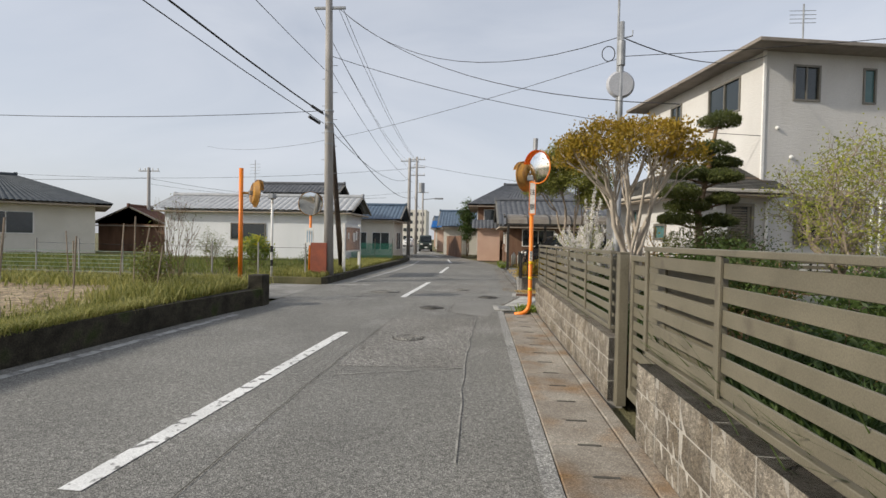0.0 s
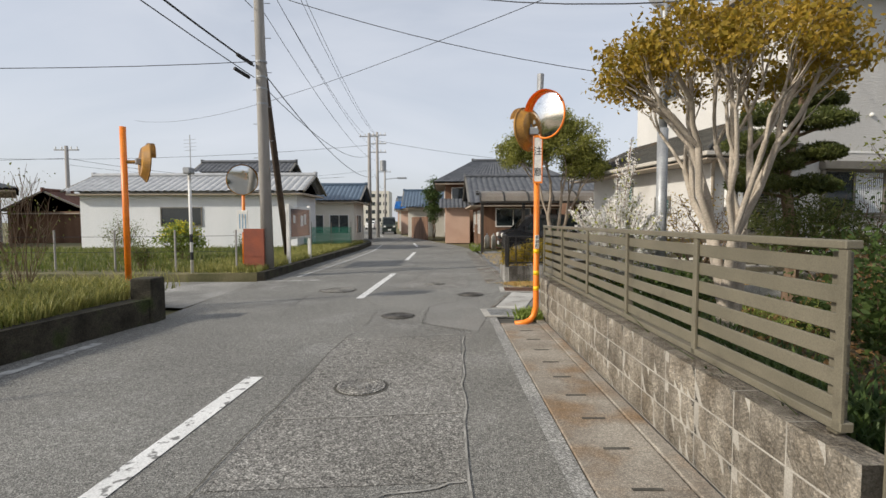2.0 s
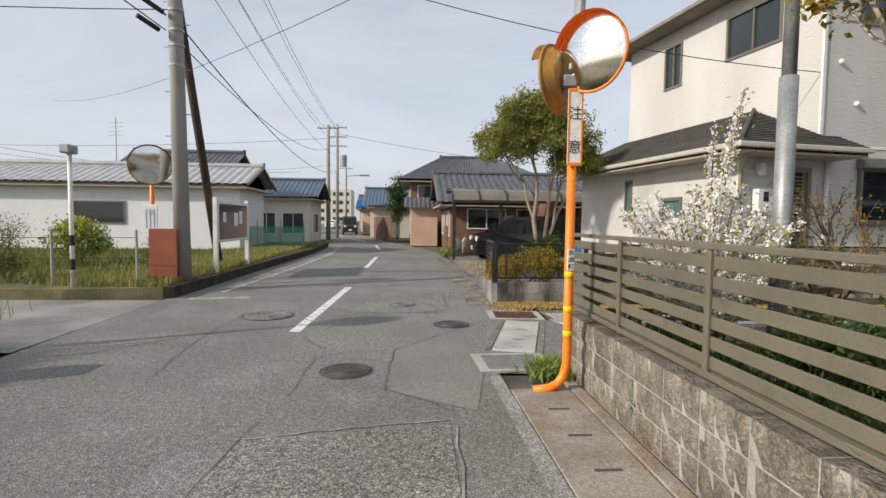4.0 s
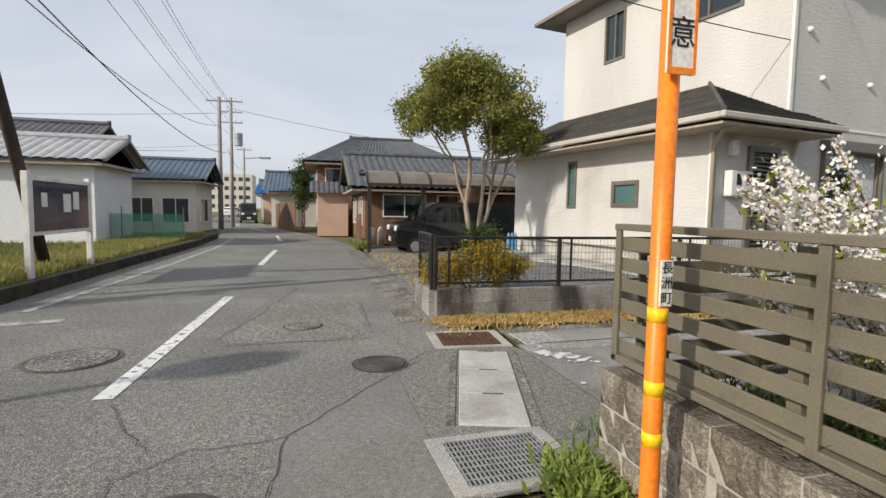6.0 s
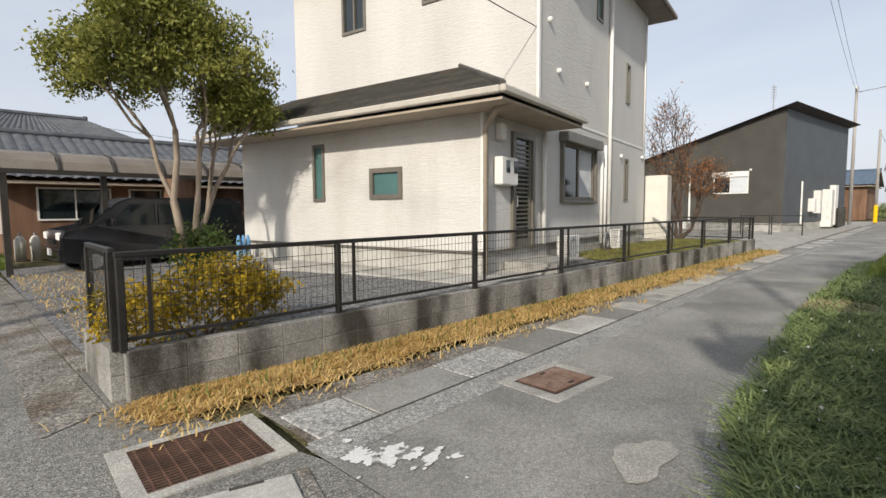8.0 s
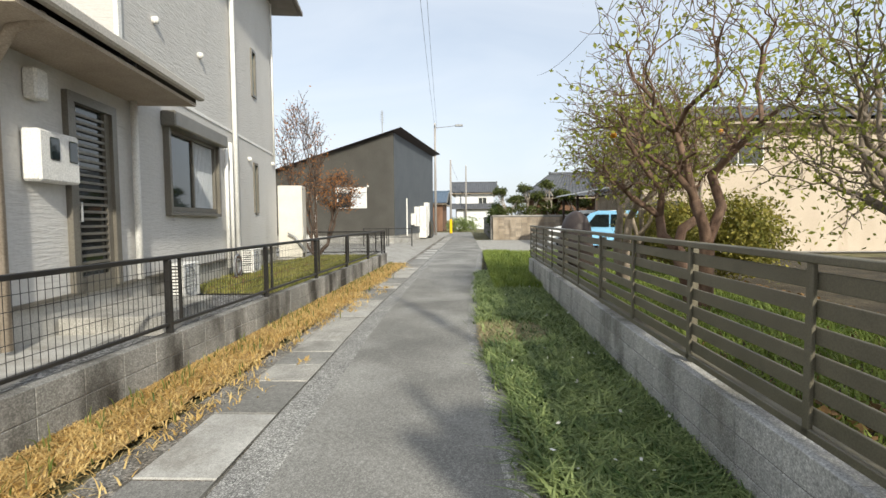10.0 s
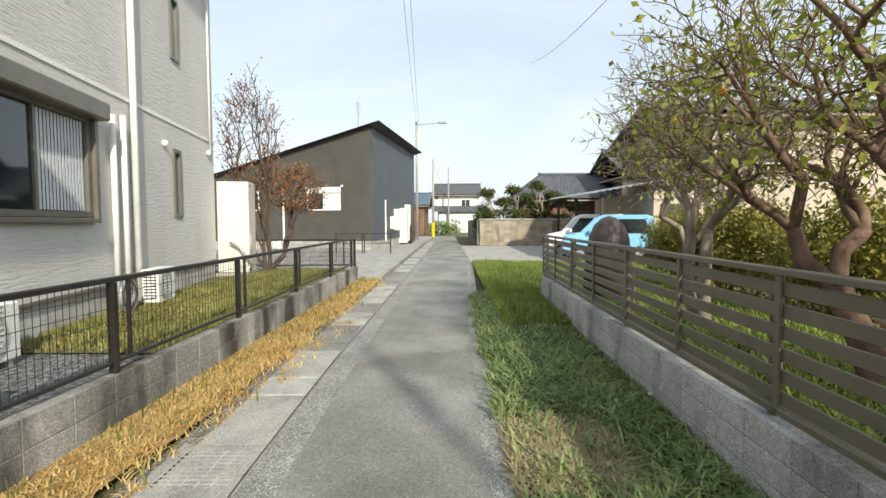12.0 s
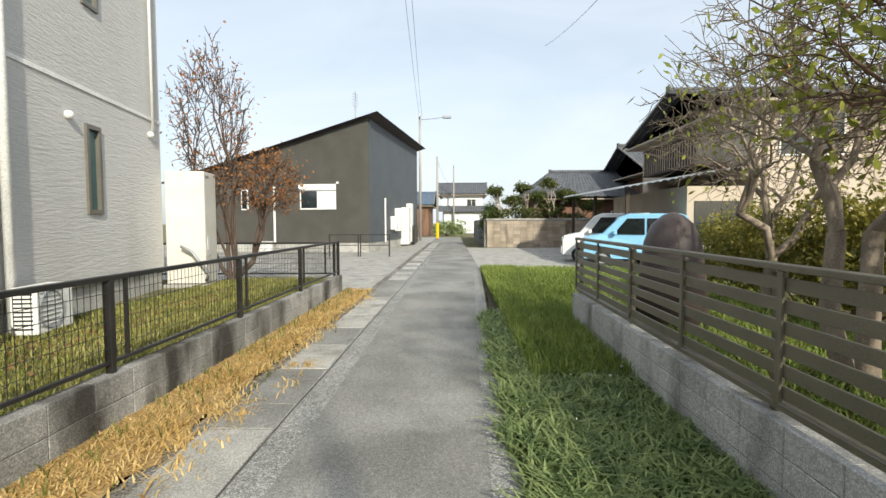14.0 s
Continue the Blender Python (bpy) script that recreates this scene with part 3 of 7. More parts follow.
# ---- gutters, gratings, manholes ----
gutter = thing("gutter_road", 0.94, -6.0, 0, 0, "stained brown concrete gutter covers beside the block wall", "gutter", kind="structure")
part("bed", boxed(-0.27, 0, -0.1, 0.41, 16.95, -0.012), CRACK, gutter)
slab_me = block_mesh("slab", 0.54, 0.492, 0.03, GUTTER, 0.008)
slot_me = mesh_of("slot", boxed(-0.085, -0.013, 0.0, 0.085, 0.013, 0.004), CRACK)
for k in range(33):
    s_ = new("slab", slab_me)
    s_.parent, s_.location = gutter, (0, 0.25 + 0.5 * k, -0.018)
    t_ = new("slot", slot_me)
    t_.parent, t_.location = s_, (0.02, 0.24, 0.031)
part("lip", bevelled(boxed(0.28, 0, -0.02, 0.39, 16.95, 0.02), 0.006), GUTTER, gutter)


GALV = material("weathered_grating_steel", (0.26, 0.265, 0.26), (0.36, 0.365, 0.36), scale=9, fine=120, rough=0.6, bump=0.1, metal=0.3)


def grating(x, y, w, d, mat, label, bars, ribs, rz=0):
    g_ = thing("drain_grating", x, y, 0.0, rz, label, "drain grating", kind="structure")
    f = bmesh.new()
    for b in ((-w / 2 - 0.1, -d / 2 - 0.08, w / 2 + 0.1, -d / 2), (-w / 2 - 0.1, d / 2, w / 2 + 0.1, d / 2 + 0.08), (-w / 2 - 0.1, -d / 2, -w / 2, d / 2), (w / 2, -d / 2, w / 2 + 0.1, d / 2)):
        box(f, b[0], b[1], -0.02, b[2], b[3], 0.011)
    part("frame", f, CONCRETE, g_)
    # Solid black sheet under the bars stands in for the shade of the drain.
    part("pit", boxed(-w / 2, -d / 2, -0.05, w / 2, d / 2, 0.0075), BLACK_INK, g_)
    bar = mesh_of("bar", boxed(-0.0055, -d / 2, 0.008, 0.0055, d / 2, 0.013), mat)
    rib = mesh_of("rib", boxed(-w / 2, -0.0045, 0.008, w / 2, 0.0045, 0.014), mat)
    for k in range(bars):
        o = new("bar", bar)
        o.parent, o.location = g_, (-w / 2 + w * (k + 0.5) / bars, 0, 0)
    for k in range(ribs):
        o = new("rib", rib)
        o.parent, o.location = g_, (0, -d / 2 + d * k / (ribs - 1), 0)
    return g_


grating(0.88, 11.38, 0.62, 0.52, GALV, "grey steel drain grating in a pale concrete frame", 22, 9, 2)
grating(1.49, 14.09, 0.66, 0.56, RUST, "rusty steel drain grating in a pale concrete frame", 9, 18, -4)
grating(8.88, 14.24, 0.46, 0.44, CONCRETE_PALE, "pale galvanised drain grating among the gutter slabs", 9, 6, 2)


def manhole(x, y, r, mat, label):
    m_ = thing("manhole_cover", x, y, 0.0, 0, label, "manhole cover", kind="structure")
    ring = bmesh.new()
    bmesh.ops.create_circle(ring, cap_ends=True, segments=32, radius=r * 1.12)
    bmesh.ops.translate(ring, verts=ring.verts, vec=(0, 0, 0.007))
    part("ring", ring, CRACK, m_)
    lid = bmesh.new()
    bmesh.ops.create_cone(lid, cap_ends=True, segments=32, radius1=r, radius2=r * 0.985, depth=0.02, matrix=Matrix.Translation((0, 0, 0.006)))
    part("lid", lid, mat, m_)
    for rr in (0.85, 0.66, 0.47):
        t_ = bmesh.new()
        tube(t_, [(r * rr * math.cos(a * math.pi / 12), r * rr * math.sin(a * math.pi / 12), 0.016) for a in range(25)], 0.006, 4, cap=False)
        part("relief_ring", t_, mat, m_)
    tri_ = bmesh.new()
    for a in range(6):
        box(tri_, -0.02 + 0.28 * r * math.cos(a * 1.047), -0.02 + 0.28 * r * math.sin(a * 1.047), 0.014, 0.02 + 0.28 * r * math.cos(a * 1.047), 0.02 + 0.28 * r * math.sin(a * 1.047), 0.021)
    part("emblem", tri_, mat, m_)


manhole(-0.88, 11.12, 0.24, IRON, "round dark iron manhole cover in the road")
manhole(-2.44, 14.08, 0.36, PATCH, "large worn manhole cover with a grid relief")
manhole(0.39, 13.37, 0.24, IRON, "round dark iron manhole cover with ring relief")
manhole(-0.91, 7.75, 0.22, PATCH, "round worn manhole cover in an asphalt patch")
manhole(-0.35, 15.1, 0.22, PATCH, "round worn manhole cover in the road")

hatch = thing("service_hatch", 3.99, 13.27, 0, -3, "square rusty iron service hatch in a concrete frame", "service hatch", kind="structure")
part("frame", bevelled(boxed(-0.4, -0.3, -0.02, 0.4, 0.3, 0.010), 0.004), CONCRETE, hatch)
part("lid", bevelled(boxed(-0.27, -0.19, 0.0, 0.27, 0.19, 0.017), 0.003), RUST, hatch)
RUST_WORN = material("worn_rust_edge", (0.20, 0.13, 0.10), (0.33, 0.25, 0.21), scale=8, fine=120, rough=0.7, bump=0.2, metal=0.3)
part("lid_gap", boxed(-0.282, -0.202, 0.0, 0.282, 0.202, 0.0125), BLACK_INK, hatch)
groove = mesh_of("rib", boxed(-0.004, -0.175, 0.012, 0.004, 0.175, 0.0225), RUST_WORN)
for k in range(19):
    o = new("rib", groove)
    o.parent, o.location = hatch, (-0.243 + 0.027 * k, 0, 0)
for k in range(4):
    part("letter_bar", boxed(-0.16 + 0.09 * k, -0.035, 0.012, -0.11 + 0.09 * k, -0.015 + 0.03 * (k % 2), 0.026), RUST_WORN, hatch)
for s in (-0.14, 0.14):
    part("key_slot", boxed(-0.02, s - 0.012, 0.014, 0.05, s + 0.012, 0.0245), BLACK_INK, hatch)

# slabs from the first grating to the second
run = thing("gutter_crossing", 0.98, 11.80, 0, -16.5, "three pale concrete gutter slabs crossing the lane mouth", "gutter", kind="structure")
sl = block_mesh("slab", 0.50, 0.60, 0.05, CONCRETE_PALE, 0.006)
for k in range(3):
    o = new("slab", sl)
    o.parent, o.location = run, (0.0, 0.31 + 0.61 * k, -0.036)
    t_ = new("slot", slot_me)
    t_.parent, t_.location = o, (0.02, 0.29, 0.048)
for sx in (-0.31, 0.31):
    part("kerb_strip", boxed(sx - 0.03, 0, -0.02, sx + 0.03, 1.86, 0.008), EDGE_DIRT, run)

# slabs along the lane
lane_gutter = thing("gutter_lane", 0, 0, 0, 0, "mixed concrete gutter slabs along the lane", "gutter", kind="structure")
x = 2.05
rl = random.Random(3)
first = [(AGGREGATE, 0.5), (LANE, 1.0), (AGGREGATE, 0.43), (AGGREGATE, 0.44), (SMOOTH_PATCH, 1.06), (CONCRETE_PALE, 0.95), (SMOOTH_PATCH, 0.75)]
cache = {}
k = 0
while x < 46:
    ln = first[k][1] if k < len(first) else rl.choice((0.5, 0.5, 1.0))
    mt = first[k][0] if k < len(first) else rl.choice((CONCRETE, CONCRETE, CONCRETE_PALE, LANE))
    key = (ln, mt.name)
    if key not in cache:
        cache[key] = block_mesh("slab", ln - 0.022, 0.49, 0.03, mt, 0.008)
    o = new("slab", cache[key])
    y_mid = 14.04 + 0.033 * (x - 3.5) if x < 10.5 else 14.27 + 0.004 * (x - 10.5)
    o.parent, o.location, o.rotation_euler = lane_gutter, (x + ln / 2, y_mid, -0.018), (0, 0, 0.022)
    x += ln
    k += 1
part("bed", faces([(2, 13.74, 0.002), (46, 14.4, 0.002), (46, 14.95, 0.002), (2, 14.55, 0.002)], [(0, 1, 2, 3)]), EDGE_DIRT, lane_gutter)


# ---- slatted bronze fences ----
def slat_fence(name, p, q, z0, z1, step, slats, label, slat_h=0.072, post_w=0.045, outside=1):
    p, q = Vector((*p, 0)), Vector((*q, 0))
    length = (q - p).length
    f = thing(name, p.x, p.y, z0, math.degrees(math.atan2(q.y - p.y, q.x - p.x)), label, "fence", "slatted bronze fences")
    h = z1 - z0
    part("top_rail", bevelled(boxed(0, -0.035, h - 0.035, length, 0.035, h), 0.004), FENCE, f)
    part("bottom_rail", bevelled(boxed(0, -0.028, 0.045, length, 0.028, 0.085), 0.004), FENCE, f)
    pitch = (h - 0.085 - 0.045) / slats
    for k in range(slats):
        zc = 0.10 + pitch * k
        part("slat", bevelled(boxed(0.01, -0.008, zc, length - 0.01, 0.008, zc + slat_h), 0.003), FENCE, f)
    n = round(length / step)
    post = mesh_of("post", bevelled(boxed(-post_w / 2, 0.009, 0.05, post_w / 2, 0.028, h - 0.036), 0.003), FENCE)
    back = mesh_of("back_post", bevelled(boxed(-0.03, -0.075, 0.0, 0.03, -0.03, h - 0.05), 0.004), FENCE)
    for k in range(n + 1):
        o = new("post", post)
        o.parent, o.location = f, (min(max(length * k / n, post_w / 2 + 0.002), length - post_w / 2 - 0.002), 0 if outside > 0 else -0.037, 0)
        if k % 2 == 0:
            o = new("back_post", back)
            o.parent, o.location = f, (min(max(length * k / n + 0.12, 0.05), length - 0.05), 0 if outside > 0 else 0.105, 0)
    return f


slat_fence("slat_fence", (1.42, -4.0), (1.42, 4.22), 0.60, 1.475, 1.16, 6, "olive bronze aluminium fence with wide horizontal slats", 0.083, 0.055)
slat_fence("slat_fence", (1.43, 5.24), (1.43, 11.12), 0.61, 1.42, 1.09, 6, "olive bronze aluminium fence with horizontal slats")
slat_fence("slat_fence", (1.52, 11.045), (15.42, 10.975), 0.48, 1.285, 1.14, 6, "olive bronze aluminium fence with horizontal slats along the lane")
gate = thing("sliding_gate", 1.52, 3.3, 0.06, 90, "olive bronze slatted sliding gate between the walls", "gate")
part("top_rail", bevelled(boxed(0, -0.03, 1.28, 1.62, 0.03, 1.33), 0.004), FENCE, gate)
part("bottom_rail", bevelled(boxed(0, -0.03, 0.04, 1.62, 0.03, 0.12), 0.004), FENCE, gate)
for k in range(9):
    part("slat", bevelled(boxed(0.04, -0.008, 0.16 + 0.125 * k, 1.58, 0.008, 0.245 + 0.125 * k), 0.003), FENCE, gate)
for xx in (0.02, 0.8, 1.58):
    part("stile", bevelled(boxed(xx - 0.03, -0.026, 0.04, xx + 0.03, 0.026, 1.29), 0.004), FENCE, gate)
gp = thing("gate_post", 1.45, 5.0, 0, 0, "tall square bronze gate post beside the block wall", "post")
part("shaft", bevelled(boxed(-0.045, -0.05, 0, 0.045, 0.05, 1.40), 0.006), FENCE, gp)
part("cap", bevelled(boxed(-0.05, -0.055, 1.40, 0.05, 0.055, 1.415), 0.003), FENCE, gp)


# ---- black mesh fence ----
def mesh_fence(p, q, posts, z0, z1, label):
    p, q = Vector((*p, 0)), Vector((*q, 0))
    length = (q - p).length
    f = thing("mesh_fence", p.x, p.y, z0, math.degrees(math.atan2(q.y - p.y, q.x - p.x)), label, "fence", "black mesh fences")
    h = z1 - z0
    part("top_rail", bevelled(boxed(0, -0.022, h - 0.04, length, 0.022, h), 0.005), BLACK, f)
    part("bottom_rail", bevelled(boxed(0, -0.016, 0.07, length, 0.016, 0.10), 0.004), BLACK, f)
    stops = [0] + posts + [length]
    post = mesh_of("post", bevelled(boxed(-0.025, -0.028, -0.01, 0.025, 0.028, h - 0.041), 0.005), BLACK)
    stile = mesh_of("stile", boxed(-0.014, -0.012, 0.07, 0.014, 0.012, h - 0.041), BLACK)
    for s in [0.03] + posts + [length - 0.03]:
        o = new("post", post)
        o.parent, o.location = f, (s, 0, 0)
        if s < length - 0.4:
            o = new("stile", stile)
            o.parent, o.location = f, (s + 0.19, 0, 0)
    for a, b in zip(stops, stops[1:]):
        vv, ff = [], []

        def wire(x0, z0_, x1, z1_, r=0.0022):
            k0 = len(vv)
            if abs(x1 - x0) > abs(z1_ - z0_):
                vv.extend([(x0, -r, z0_), (x1, -r, z1_), (x1, 0, z1_ + r), (x0, 0, z0_ + r), (x0, r, z0_ - r), (x1, r, z1_ - r)])
            else:
                vv.extend([(x0 - r, -r, z0_), (x1 - r, -r, z1_), (x1 + r, -r, z1_), (x0 + r, -r, z0_), (x0, r, z0_), (x1, r, z1_)])
            ff.extend([(k0, k0 + 1, k0 + 2, k0 + 3), (k0 + 3, k0 + 2, k0 + 5, k0 + 4), (k0 + 4, k0 + 5, k0 + 1, k0)])
        n = max(2, round((b - a) / 0.06))
        for k in range(1, n):
            wire(a + (b - a) * k / n, 0.09, a + (b - a) * k / n, h - 0.03)
        for k in range(1, 6):
            zz = 0.09 + (h - 0.12) * k / 6
            wire(a, zz, b, zz, 0.003)
        raw("mesh_panel", vv, ff, BLACK, f)
    return f


mesh_fence((1.36, 15.28), (18.7, 15.24), [1.88, 3.93, 6.0, 8.2, 10.38, 12.56, 14.8], 0.395, 1.125, "black steel mesh fence on the weathered block wall")
mesh_fence((1.36, 15.34), (1.40, 16.36), [], 0.395, 1.15, "short black steel mesh fence at the lot's corner")
mesh_fence((18.7, 15.30), (18.3, 24.0), [2.1, 4.2, 6.3], 0.35, 1.10, "black steel mesh fence along the garden's far side")

# ---- raised lot behind the black fence ----
lot = setting(raw("ground_lot", [(1.34, 16.3, 0.02), (1.47, 15.36, 0.28), (19, 15.3, 0.28), (18.4, 27, 0.28), (5, 27, 0.12), (1.5, 27, 0.03), (4.2, 20, 0.2)], [(0, 1, 6), (1, 2, 3, 6), (6, 3, 4), (0, 6, 4, 5)], GRAVEL), "grey gravel yard beside the white house", "ground")
garden = setting(raw("ground_garden", [(1.5, -30, 0.3), (40, -30, 0.3), (40, -6, 0.3), (18.5, -6, 0.25), (18.5, 5.9, 0.22), (15.5, 6.2, 0.22), (15.45, 10.9, 0.22), (1.52, 10.97, 0.3)], [tuple(range(8))], GARDEN), "shaded garden earth with fallen leaves", "ground")
side_lawn = setting(raw("ground_side_yard", [(10.5, 15.36, 0.30), (18.9, 15.33, 0.30), (18.4, 24, 0.3), (17.0, 24, 0.3), (17.0, 18.3, 0.3), (10.5, 17.1, 0.3)], [tuple(range(6))], VERGE), "mossy yellowed lawn strip beside the house", "ground")
rng_s = random.Random(77)
inner = [(1.4 + 17.9 * k / 90, 14.66 + 0.05 * math.sin(k * 0.55) * math.sin(k * 0.21 + 1) + rng_s.gauss(0, 0.035), 0.012) for k in range(91)]
strip = setting(raw("ground_dry_strip", inner + [(19.3, 15.2, 0.05), (1.4, 15.23, 0.03)], [tuple(range(93))], material("straw_litter", (0.30, 0.19, 0.07), (0.42, 0.29, 0.13), scale=5, fine=50, rough=1, bump=0.8, dist=0.03)), "strip of dry straw along the block wall", "ground")
grass_bed = setting(raw("ground_grass_strip", [(2.3, 11.13, 0.03), (16.2, 10.9, 0.03), (24.5, 10.4, 0.02), (24.0, 11.9, 0.01), (13, 12.28, 0.012), (9, 12.30, 0.012), (4.2, 11.93, 0.012), (2.6, 11.5, 0.01)], [tuple(range(8))], DARK_EARTH), "earth under the green strip beside the lane", "ground")
setting(part("kerb_lot", boxed(1.28, 16.42, -0.02, 1.42, 24.5, 0.03), EDGE_DIRT), "low worn kerb at the lot's edge", "kerb")
setting(raw("pavement_lot_edge", [(0.85, 15.0, 0.007), (1.27, 15.25, 0.007), (1.26, 27, 0.007), (0.95, 27, 0.007)], [(0, 1, 2, 3)], EDGE_DIRT), "dirty stained concrete gutter along the road's edge", "pavement")


# ---- the white two-storey house ----
H = thing("white_house", 6.85, 16.45, 0, 9.3, "two-storey cream house with a hipped dark roof", "house")


def wall_with_holes(u0, u1, z0, z1, holes, thick=0.16):
    """A wall in the u-z plane at v=0 (outer face) with rectangular openings (u0, u1, z0, z1)."""
    us = sorted({u0, u1, *[h[0] for h in holes], *[h[1] for h in holes]})
    zs = sorted({z0, z1, *[h[2] for h in holes], *[h[3] for h in holes]})
    bm = bmesh.new()
    for a, b in zip(us, us[1:]):
        for c, d in zip(zs, zs[1:]):
            if any(h[0] - 1e-6 <= a and b <= h[1] + 1e-6 and h[2] - 1e-6 <= c and d <= h[3] + 1e-6 for h in holes):
                continue
            box(bm, a, 0, c, b, thick, d)
    bmesh.ops.remove_doubles(bm, verts=bm.verts, dist=1e-5)
    seen = {}
    for f in list(bm.faces):
        key = tuple(sorted(v.index for v in f.verts))
        seen.setdefault(tuple(sorted((round(v.co.x, 4), round(v.co.y, 4), round(v.co.z, 4)) for v in f.verts)), []).append(f)
    doubles = [f for fs in seen.values() if len(fs) > 1 for f in fs]
    bmesh.ops.delete(bm, geom=doubles, context="FACES_ONLY")
    return bm


def window(parent, u0, u1, z0, z1, glass=None, split=False, deep=0.05, wide=0.06, blinds=False, face="y"):
    """A framed window whose outer face is at v=0, in the parent's u-z plane; face x: turned to the road."""
    w = new("window")
    w.empty_display_size = 0.1
    w.parent = parent
    if face == "x":
        w.matrix_local = pose(0, 0, 0, 0, 0, -90)
    elif face == "up":
        w.matrix_local = pose(2.15, 0, 0, 0, 0, -90)
    f = bmesh.new()
    for b in ((u0, z0, u1, z0 + wide), (u0, z1 - wide, u1, z1), (u0, z0 + wide, u0 + wide, z1 - wide), (u1 - wide, z0 + wide, u1, z1 - wide)):
        box(f, b[0], -0.035, b[1], b[2], deep + 0.03, b[3])
    part("window_frame", f, FRAME, w)
    mid = (u0 + u1) / 2
    panes = [(u0 + wide, mid - 0.02), (mid + 0.02, u1 - wide)] if split else [(u0 + wide, u1 - wide)]
    for k, (a, b) in enumerate(panes):
        part("pane", boxed(a, 0.02 + 0.02 * k, z0 + wide, b, 0.03 + 0.02 * k, z1 - wide), glass or GLASS, w)
    if split:
        part("sash_bar", boxed(mid - 0.025, -0.01, z0 + wide, mid + 0.025, 0.05, z1 - wide), FRAME, w)
    return w


Z0, ZS = 0.22, 0.70
# openings on the lane side (u), on the annex's road side and on the upper road side (-v as u)
front_low = [(1.02, 1.86, ZS, 2.78), (3.35, 5.40, 1.60, 2.86), (8.13, 8.50, 1.64, 2.87)]
front_up = [(3.11, 4.03, 6.08, 7.22), (5.5, 5.96, 6.08, 7.22), (8.16, 8.55, 4.48, 5.62)]
annex_x = [(-2.52, -1.71, 1.61, 2.2), (-4.15, -3.80, 1.59, 2.77)]
upper_x = [(-2.85, -1.1, 6.0, 7.2), (-5.42, -4.6, 5.82, 7.2)]
part("wall", wall_with_holes(0.0, 10.55, ZS, 3.32, front_low), WALL_WHITE, H)
part("wall", wall_with_holes(2.15, 10.55, 3.34, 7.7, front_up), WALL_WHITE, H)
part("band", bevelled(boxed(2.13, -0.018, 3.30, 10.57, 0.0, 3.36), 0.005), TRIM_WHITE, H)
for (hs, a, b, c, d, off) in ((annex_x, -6.7, -0.16, ZS, 3.2, 0.0), (upper_x, -7.3, -0.16, 3.2, 7.7, 2.15)):
    w_ = part("wall", wall_with_holes(a, b, c, d, hs), WALL_WHITE, H)
    w_.matrix_local = pose(off, 0, 0, 0, 0, -90)
part("wall", boxed(10.39, 0.16, ZS, 10.55, 7.3, 7.7), WALL_WHITE, H)
part("wall", boxed(2.31, 7.14, ZS, 10.39, 7.3, 7.7), WALL_WHITE, H)
part("wall", boxed(0.16, 6.54, ZS, 2.2, 6.7, 3.2), WALL_WHITE, H)
part("corner_post", bevelled(boxed(2.09, -0.03, 3.55, 2.19, 0.03, 7.7), 0.01), TRIM_WHITE, H)
part("corner_post", bevelled(boxed(-0.03, -0.03, ZS, 0.05, 0.03, 3.1), 0.01), TRIM_WHITE, H)
part("foundation", boxed(0.03, 0.03, Z0, 10.52, 6.6, ZS - 0.01), CONCRETE_PALE, H)
part("drip_strip", boxed(-0.03, -0.03, ZS - 0.03, 10.57, 0.02, ZS + 0.004), FRAME, H)
d_ = part("drip_strip", boxed(-6.7, -0.03, ZS - 0.03, 0.03, 0.02, ZS + 0.004), FRAME, H)
d_.matrix_local = pose(0, 0, 0, 0, 0, -90)
part("apron", boxed(-0.9, -0.6, Z0 - 0.02, 2.8, 6.9, Z0 + 0.09), CONCRETE_PALE, H, "pale concrete apron round the annex")
part("step", bevelled(boxed(0.75, -1.0, Z0, 2.2, 0.0, Z0 + 0.26), 0.01), CONCRETE, H)
part("room_floor", boxed(0.17, 0.17, ZS - 0.02, 10.38, 7.1, ZS + 0.03), SOFFIT, H)
part("room_floor", boxed(2.32, 0.17, 3.3, 10.38, 7.1, 3.4), SOFFIT, H)

# windows, panes set in the openings
window(H, *front_low[1], split=True, wide=0.07)
window(H, *front_low[2], glass=GLASS_GREEN)
window(H, *front_up[0], split=True)
window(H, *front_up[1], glass=GLASS_GREEN)
window(H, *front_up[2], glass=GLASS_GREEN)
for hs in annex_x:
    window(H, *hs, glass=GLASS_GREEN, face="x", wide=0.09 if hs[0] > -3 else 0.06)
for hs in upper_x:
    window(H, *hs, split=True, face="up", wide=0.07)
# blinds behind the large window
for k in range(14):
    part("blind_slat", boxed(4.44 + 0.063 * k, 0.012, 1.68, 4.484 + 0.063 * k, 0.016, 2.78), CURTAIN, H)
# shutter box over the large window
part("shutter_box", bevelled(boxed(3.2, -0.22, 2.84, 5.55, 0.0, 3.07), 0.02), FRAME, H, "grey shutter box over the window")
for u in (3.3, 5.45):
    part("shutter_rail", boxed(u - 0.035, -0.09, 1.58, u + 0.035, 0.0, 2.84), FRAME, H)
part("window_sill", bevelled(boxed(3.26, -0.09, 1.53, 5.5, 0.0, 1.59), 0.01), FRAME, H)
